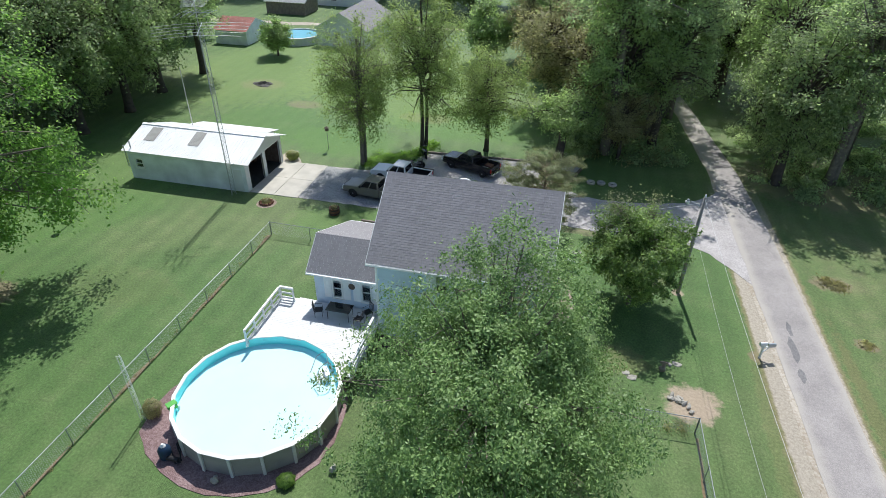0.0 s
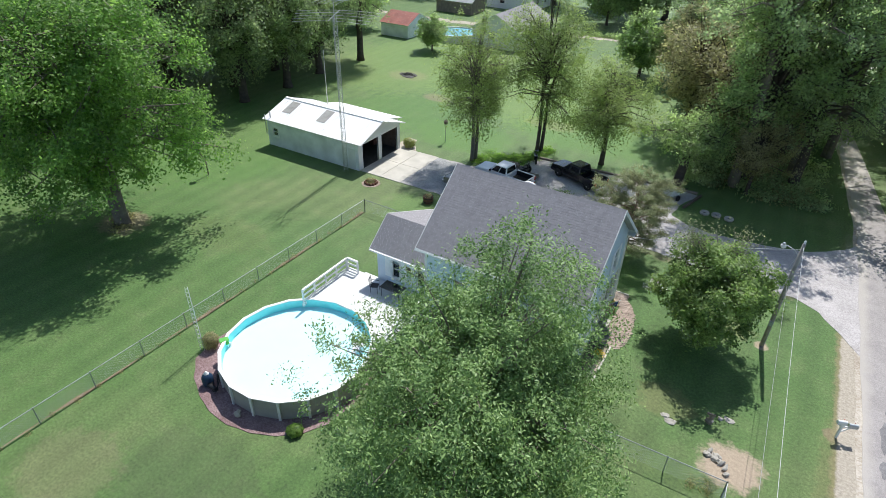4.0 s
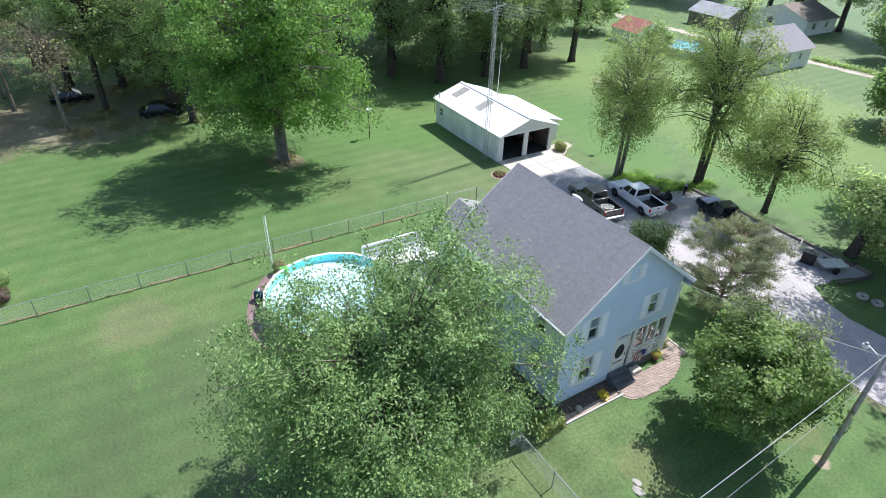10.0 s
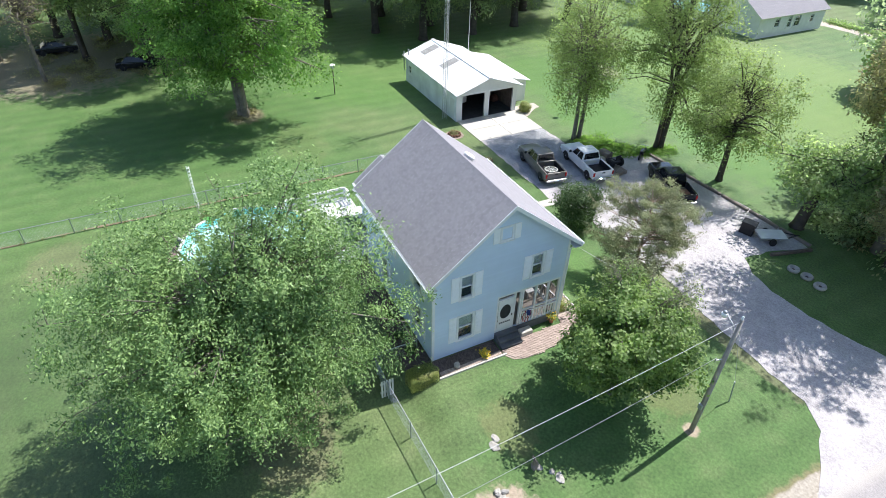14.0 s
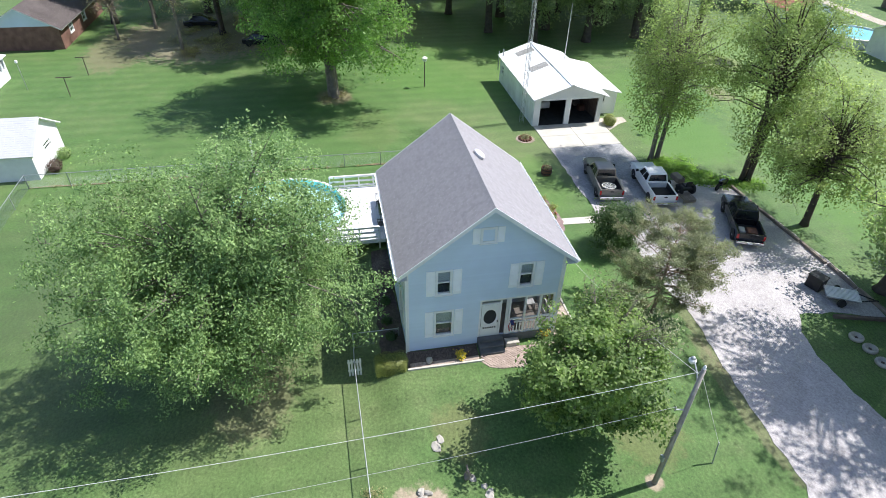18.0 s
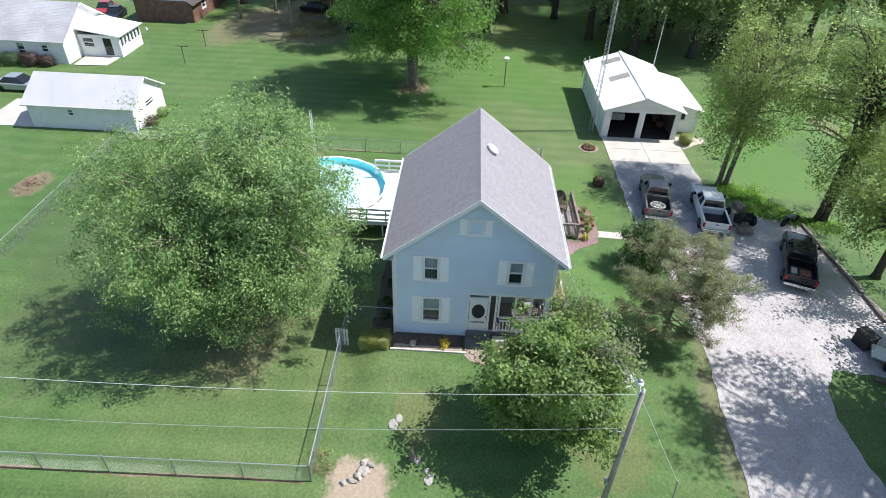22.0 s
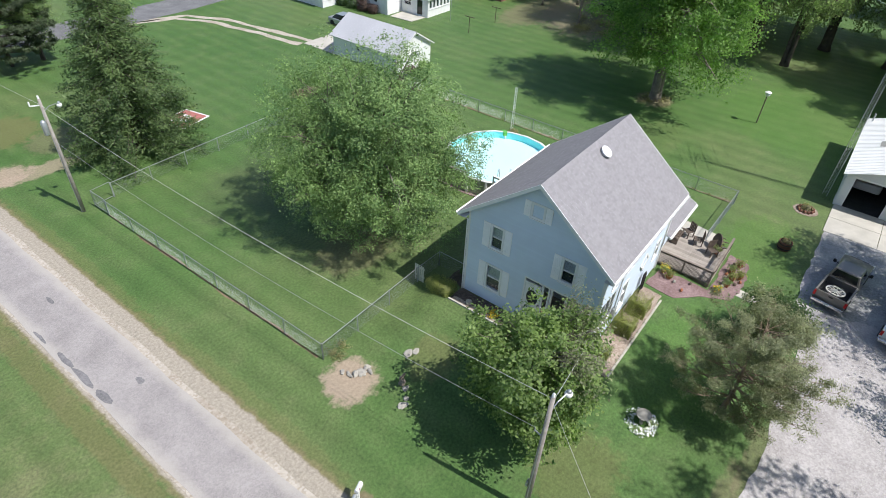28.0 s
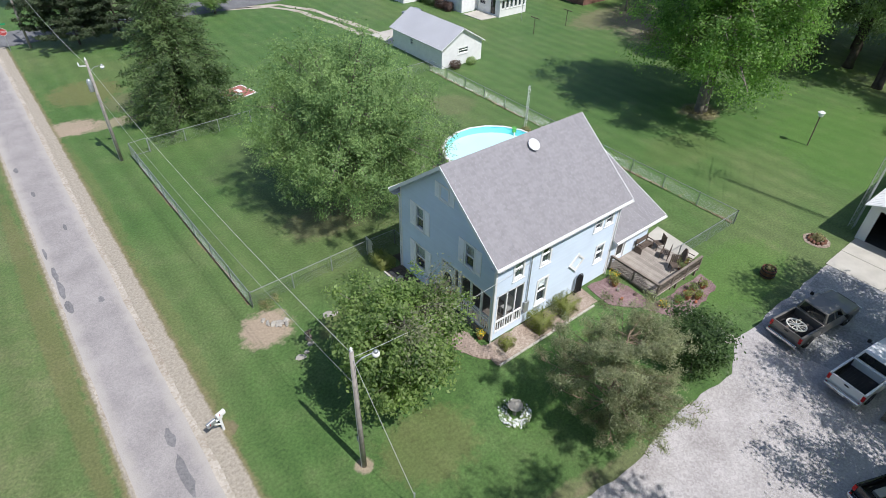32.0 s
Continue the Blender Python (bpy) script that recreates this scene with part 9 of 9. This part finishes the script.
for k, (x, y, z, m_) in enumerate([(-5.6, 4.55, 0.46, YELLOW), (-5.2, 5.0, 0.52, LEAF_DRY), (-9.0, 7.8, 0.03, LEAF_DRY), (-8.2, 8.0, 0.03, LEAF_DRY), (-7.4, 7.9, 0.03, LEAF_BRIGHT), (-9.8, 8.0, 0.03, LEAF_DRY), (-6.4, 7.6, 0.03, YELLOW), (-8.7, 8.35, 0.03, LEAF_HEDGE), (3.78, 3.4, 0.57, YELLOW), (-10.1, 6.4, 0.62, LEAF_DRY), (-9.5, 6.5, 0.62, LEAF_DRY)]):
    t = thing("flower_pot", "terracotta pot with flowering plant", "flower pot", (x, y, z), 0, "flower pots")
    s = Shape()
    s.lathe([(0.12, 0), (0.18, 0.26), (0.2, 0.26), (0.2, 0.3), (0.16, 0.3), (0.15, 0.24)], 14)
    part("pot", s, TERRA, t)
    rng = np.random.default_rng(60 + k)
    part("foliage", leaf_mesh("foliage", rng.normal(size=(220, 3)) * np.array([0.14, 0.14, 0.1]) + np.array([0, 0, 0.42]), 0.1, 0.2, k), LEAF_HEDGE if k % 2 else LEAF_OAK, t)
    part("blossom", leaf_mesh("blossom", rng.normal(size=(70, 3)) * np.array([0.13, 0.13, 0.08]) + np.array([0, 0, 0.48]), 0.08, 0.6, k, 0, 0.9), m_, t)
fl2 = part("yellow_mum", leaf_mesh("yellow_mum", np.random.default_rng(8).normal(size=(260, 3)) * np.array([0.13, 0.13, 0.07]) + np.array([4.4, -1.27, 0.86]), 0.07, 0.7, 9, 0, 0.9), YELLOW, None)
tagged(fl2, "mound of yellow flowers in the front bed", "flowers", kind="stuff")
s = Shape()
s.lump((4.42, -2.9, 0.7), (0.19, 0.19, 0.18), 77, 0.15)
single("garden_ball", s, STONE, "pale round ornament in the front bed", "ornament")
s = Shape()
s.box(3.68, 4.1, 1.2, 1.95, 0.5, 0.85)
single("stone_planter", s, CONCRETE, "low pale stone planter beside the steps", "planter", bevel=0.03)
# patio furniture heap on the garden deck
for k, (x, y, rz) in enumerate([(-9.7, 5.2, 20), (-9.1, 6.3, 140), (-10.2, 4.4, 60)]):
    t = thing("garden_chair", "dark wooden garden chair on the deck", "chair", (x, y, 0.615), rz, "deck chairs")
    s = Shape()
    for j in range(5):
        s.box(-0.26, 0.26, -0.26 + j * 0.105, -0.17 + j * 0.105, 0.4, 0.43)
    part("seat", s, DARKWOOD, t)
    s = Shape()
    for j in range(5):
        s.box(-0.24 + j * 0.11, -0.16 + j * 0.11, 0.25, 0.28, 0.43, 1.0)
    part("backrest", s, DARKWOOD, t)
    for xx in (-0.25, 0.22):
        for yy in (-0.25, 0.22):
            s = Shape()
            s.box(xx, xx + 0.05, yy, yy + 0.05, 0, 0.4)
            part("leg", s, DARKWOOD, t)
bn = thing("garden_bench", "dark brown wooden bench against the wing wall", "bench", (-9.3, AY1 + 0.42, 0.615))
for j in range(4):
    s = Shape()
    s.box(-0.6, 0.6, -0.22 + j * 0.115, -0.13 + j * 0.115, 0.4, 0.43)
    part("slat", s, DARKWOOD, bn)
for j in range(3):
    s = Shape()
    s.box(-0.6, 0.6, -0.27, -0.24, 0.52 + j * 0.13, 0.62 + j * 0.13)
    part("back_slat", s, DARKWOOD, bn)
for xx in (-0.58, 0.52):
    s = Shape()
    s.box(xx, xx + 0.06, -0.28, 0.22, 0.0, 0.4)
    s.box(xx, xx + 0.06, -0.29, -0.23, 0.4, 0.92)
    s.box(xx, xx + 0.06, -0.28, 0.24, 0.62, 0.67)
    part("end_frame", s, DARKWOOD, bn)
tt = thing("tipped_table", "round dark wooden table tipped on its side", "table", (-10.0, 6.25, 0.615), 35)
s = Shape()
s.lathe([(0.55, -0.03), (0.55, 0.03)], 20, Matrix.Translation((0, 0, 0.55)) @ pose(0, 0, 0, 78, 0, 0))
part("tabletop", s, DARKWOOD, tt)
for a in (0.8, 2.4, 3.9, 5.5):
    s = Shape()
    s.bar((0.4 * math.cos(a), -0.02, 0.55 + 0.4 * math.sin(a)), (0.3 * math.cos(a), 0.62, 0.42 + 0.3 * math.sin(a)), 0.045)
    part("leg", s, DARKWOOD, tt)
for k, (x, y) in enumerate([(-9.4, 8.2), (-8.6, 7.6), (-7.9, 8.3), (-7.1, 7.7), (-8.3, 8.5), (-9.9, 7.7), (-5.0, 5.4), (-4.6, 6.0), (-5.6, 6.2)]):
    s = Shape()
    s.lump((0, 0, 0.08), (0.1 + 0.02 * (k % 3), 0.09, 0.11), k + 90, 0.25)
    single("bed_stone", s, (STONE, TERRA, DARKWOOD)[k % 3], "small rounded stone in the mulch bed", "stone", group="bed stones", at=(x, y, hill(x, y) + 0.03))
# clothes posts, stop sign, far marks
for x, y in ((-35.4, -31.3), (-41.1, -31.2)):
    t = thing("clothes_post", "dark T-shaped clothes line post", "clothes post", (x, y, 0), 0, "clothes posts")
    s = Shape()
    s.tube([(0, 0, 0), (0, 0, 1.9)], 0.04, 7)
    part("post", s, DARKWOOD, t)
    s = Shape()
    s.bar((0, -0.7, 1.9), (0, 0.7, 1.9), 0.07)
    part("crossbar", s, DARKWOOD, t)
s = Shape()
s.tube([(-37.8, -35.9, 0), (-37.8, -35.9, 2.6)], 0.03, 6)
ml = single("lawn_lamp", s, GALV, "slim pale lamp post on the neighbour lawn", "lamp post")
s = Shape()
s.lathe([(0.06, 2.6), (0.14, 2.7), (0.1, 2.9)], 10, None, -37.8, -35.9)
part("lamp_head", s, WHITE, ml)
sg = thing("stop_sign", "red octagonal stop sign with green street blades", "road sign", (16.1, -60.2, 0), 172)
s = Shape()
s.tube([(0, 0, -0.1), (0, 0, 2.9)], 0.035, 7)
part("post", s, GALV, sg)
s = Shape()
M = Matrix.Translation((0, -0.05, 2.0)) @ pose(0, 0, 0, 90, 0, 0)
s.lathe([(0.38, -0.008), (0.38, 0.008)], 8, M @ pose(0, 0, 0, 0, 0, 22.5))
st_ = part("sign_plate", s, REDCLOTH, sg)
s = Shape()
s.lathe([(0.41, -0.006), (0.41, 0.004)], 8, M @ pose(0, 0, 0, 0, 0, 22.5))
part("sign_border", s, WHITE, st_)
fc = bpy.data.curves.new("stop_text", "FONT")
fc.body, fc.size, fc.align_x, fc.align_y, fc.extrude = "STOP", 0.26, "CENTER", "CENTER", 0.002
to = new("stop_text", fc)
to.matrix_basis = Matrix.Translation((0, -0.062, 2.0)) @ pose(0, 0, 0, 90, 0, 0)
fc.materials.append(WHITE)
to.parent = st_
s = Shape()
s.box(-0.5, 0.5, -0.008, 0.008, 2.7, 2.86)
s.box(-0.008, 0.008, -0.5, 0.5, 2.52, 2.68)
part("street_blade", s, SIGNGREEN, sg)
# red and white court mat by the spruce
cm = thing("play_mat", "red and white painted slab by the spruce", "painted slab", (1.0, -35.2, 0), 12)
cm.matrix_basis = cm.matrix_basis @ Matrix.Diagonal((0.75, 0.75, 1, 1))
s = Shape()
s.box(-2.0, 2.0, -1.8, 1.8, -0.02, 0.04)
part("border", s, WHITE, cm)
s = Shape()
s.box(-1.8, 1.8, -1.6, 1.6, 0.04, 0.05)
part("field", s, FADEDRED, cm)
s = Shape()
for k, (a, b, c, d) in enumerate([(-0.9, -0.3, -0.8, 0.3), (0.1, 0.8, -0.4, 0.9), (-0.4, 0.3, 0.5, 1.1), (0.9, 1.4, -1.1, -0.5)]):
    s.box(a, b, c, d, 0.05, 0.055)
part("pale_shape", s, WHITE, cm)
# burn pile
bp_ = thing("burn_pile", "grey smouldering heap of branches on the lawn", "burn pile", (-36.1, 39.2, 0))
s = Shape()
for k in range(60):
    a = lrnd.uniform(0, 6.28)
    r = lrnd.uniform(0, 1.1)
    p = Vector((r * math.cos(a), r * math.sin(a) * 0.7, 0.05 + 0.35 * (1.1 - r) * lrnd.random()))
    d = Vector((lrnd.uniform(-1, 1), lrnd.uniform(-1, 1), lrnd.uniform(-0.1, 0.3))) * 0.6
    s.bar(p - d * 0.5, p + d * 0.5, 0.06)
part("branches", s, ASH, bp_)
s = Shape()
s.lump((0, 0, 0.02), (1.5, 1.0, 0.1), 5, 0.3, 5, 14)
part("ash_bed", s, ASH, bp_)
br_ = thing("brush_pile", "tan heap of cut branches on bare earth", "brush pile", (-9.7, -32.1, 0))
s = Shape()
for k in range(150):
    a, r = lrnd.uniform(0, 6.28), lrnd.uniform(0, 1.2)
    p = Vector((r * math.cos(a) * 1.2, r * math.sin(a) * 0.8, 0.04 + 0.35 * (1.2 - r) * lrnd.random()))
    d = Vector((lrnd.uniform(-1, 1), lrnd.uniform(-1, 1), lrnd.uniform(-0.12, 0.2))) * lrnd.uniform(0.3, 0.65)
    s.tube([p - d * 0.5, p + Vector((0, 0, 0.03)), p + d * 0.5], [0.024, 0.018, 0.009], 5)
part("branch_tangle", s, BARKTAN, br_)
bf = thing("bird_feeder", "small dark bird feeder on a pole", "bird feeder", (-19.7, 21.9, 0))
s = Shape()
s.tube([(0, 0, -0.1), (0, 0, 1.9)], 0.03, 6)
part("pole", s, GALV, bf)
s = Shape()
s.lathe([(0.05, 1.9), (0.2, 1.95), (0.18, 2.2), (0.26, 2.22), (0.03, 2.4)], 10)
part("house", s, DARKWOOD, bf)
s = Shape()
s.box(-0.1, 0.1, -0.06, 0.06, 0, 0.75)
wp = single("utility_pedestal", s, WHITE, "short white utility pedestal in the grass", "utility pedestal", at=(25.4, -9.4, 0), rz=20, bevel=0.02)
s = Shape()
s.box(-0.08, 0.08, -0.065, -0.06, 0.35, 0.55)
part("cover_plate", s, BLUECLOTH, wp)
# satchel of cargo in the black pickup
s = Shape()
s.m = pose(-4.9, 20.9, 0.02, 0, 0, 158) @ Matrix.Scale(0.91, 4)
s.box(-2.4, -1.6, -0.6, 0.1, 0.7, 1.0)
single("cargo_box", s, RUST, "reddish box in the pickup bed", "box", bevel=0.03)
s = Shape()
s.m = pose(-4.9, 20.9, 0.02, 0, 0, 158) @ Matrix.Scale(0.91, 4)
s.box(-2.2, -1.5, 0.2, 0.6, 0.7, 0.92)
single("cargo_box", s, CONCRETE, "pale box in the pickup bed", "box", bevel=0.03)

# ---- brick walk, laid last ----
walk_bed = bpy.data.objects["brick_walk_bed"]
bme = Shape().box(-0.115, 0.115, -0.055, 0.055, 0, 0.06).mesh("brick")
bme.materials.append(PAVER)
brnd = random.Random(4)
OUT = [(4.5, -0.2), (4.85, -0.2), (5.22, 0.08), (5.42, 0.7), (5.45, 1.6), (5.32, 2.6), (5.17, 3.4), (4.68, 4.35), (3.95, 5.1), (3.65, 4.1), (4.1, 3.88), (4.12, 1.15), (4.47, 1.1)]


def inside(x, y, poly):
    c = False
    for (x0, y0), (x1, y1) in zip(poly, poly[1:] + poly[:1]):
        if (y0 > y) != (y1 > y) and x < (x1 - x0) * (y - y0) / (y1 - y0) + x0:
            c = not c
    return c


count = 0
for row in range(70):
    for col in range(40):
        # rows run aslant to the house front
        u, v = (row - 35) * 0.124, (col - 20 + (row % 2) * 0.5) * 0.25
        x, y = 4.7 + 0.64 * u + 0.77 * v, 2.4 - 0.77 * u + 0.64 * v
        if inside(x, y, OUT) and count < 300:
            ob = new("brick", bme)
            ob.parent = walk_bed
            ob.matrix_basis = pose(x, y, hill(x, y) - 0.012 + brnd.uniform(0, 0.014), brnd.uniform(-1.5, 1.5), brnd.uniform(-1.5, 1.5), 39.7 + brnd.uniform(-3, 3))
            count += 1
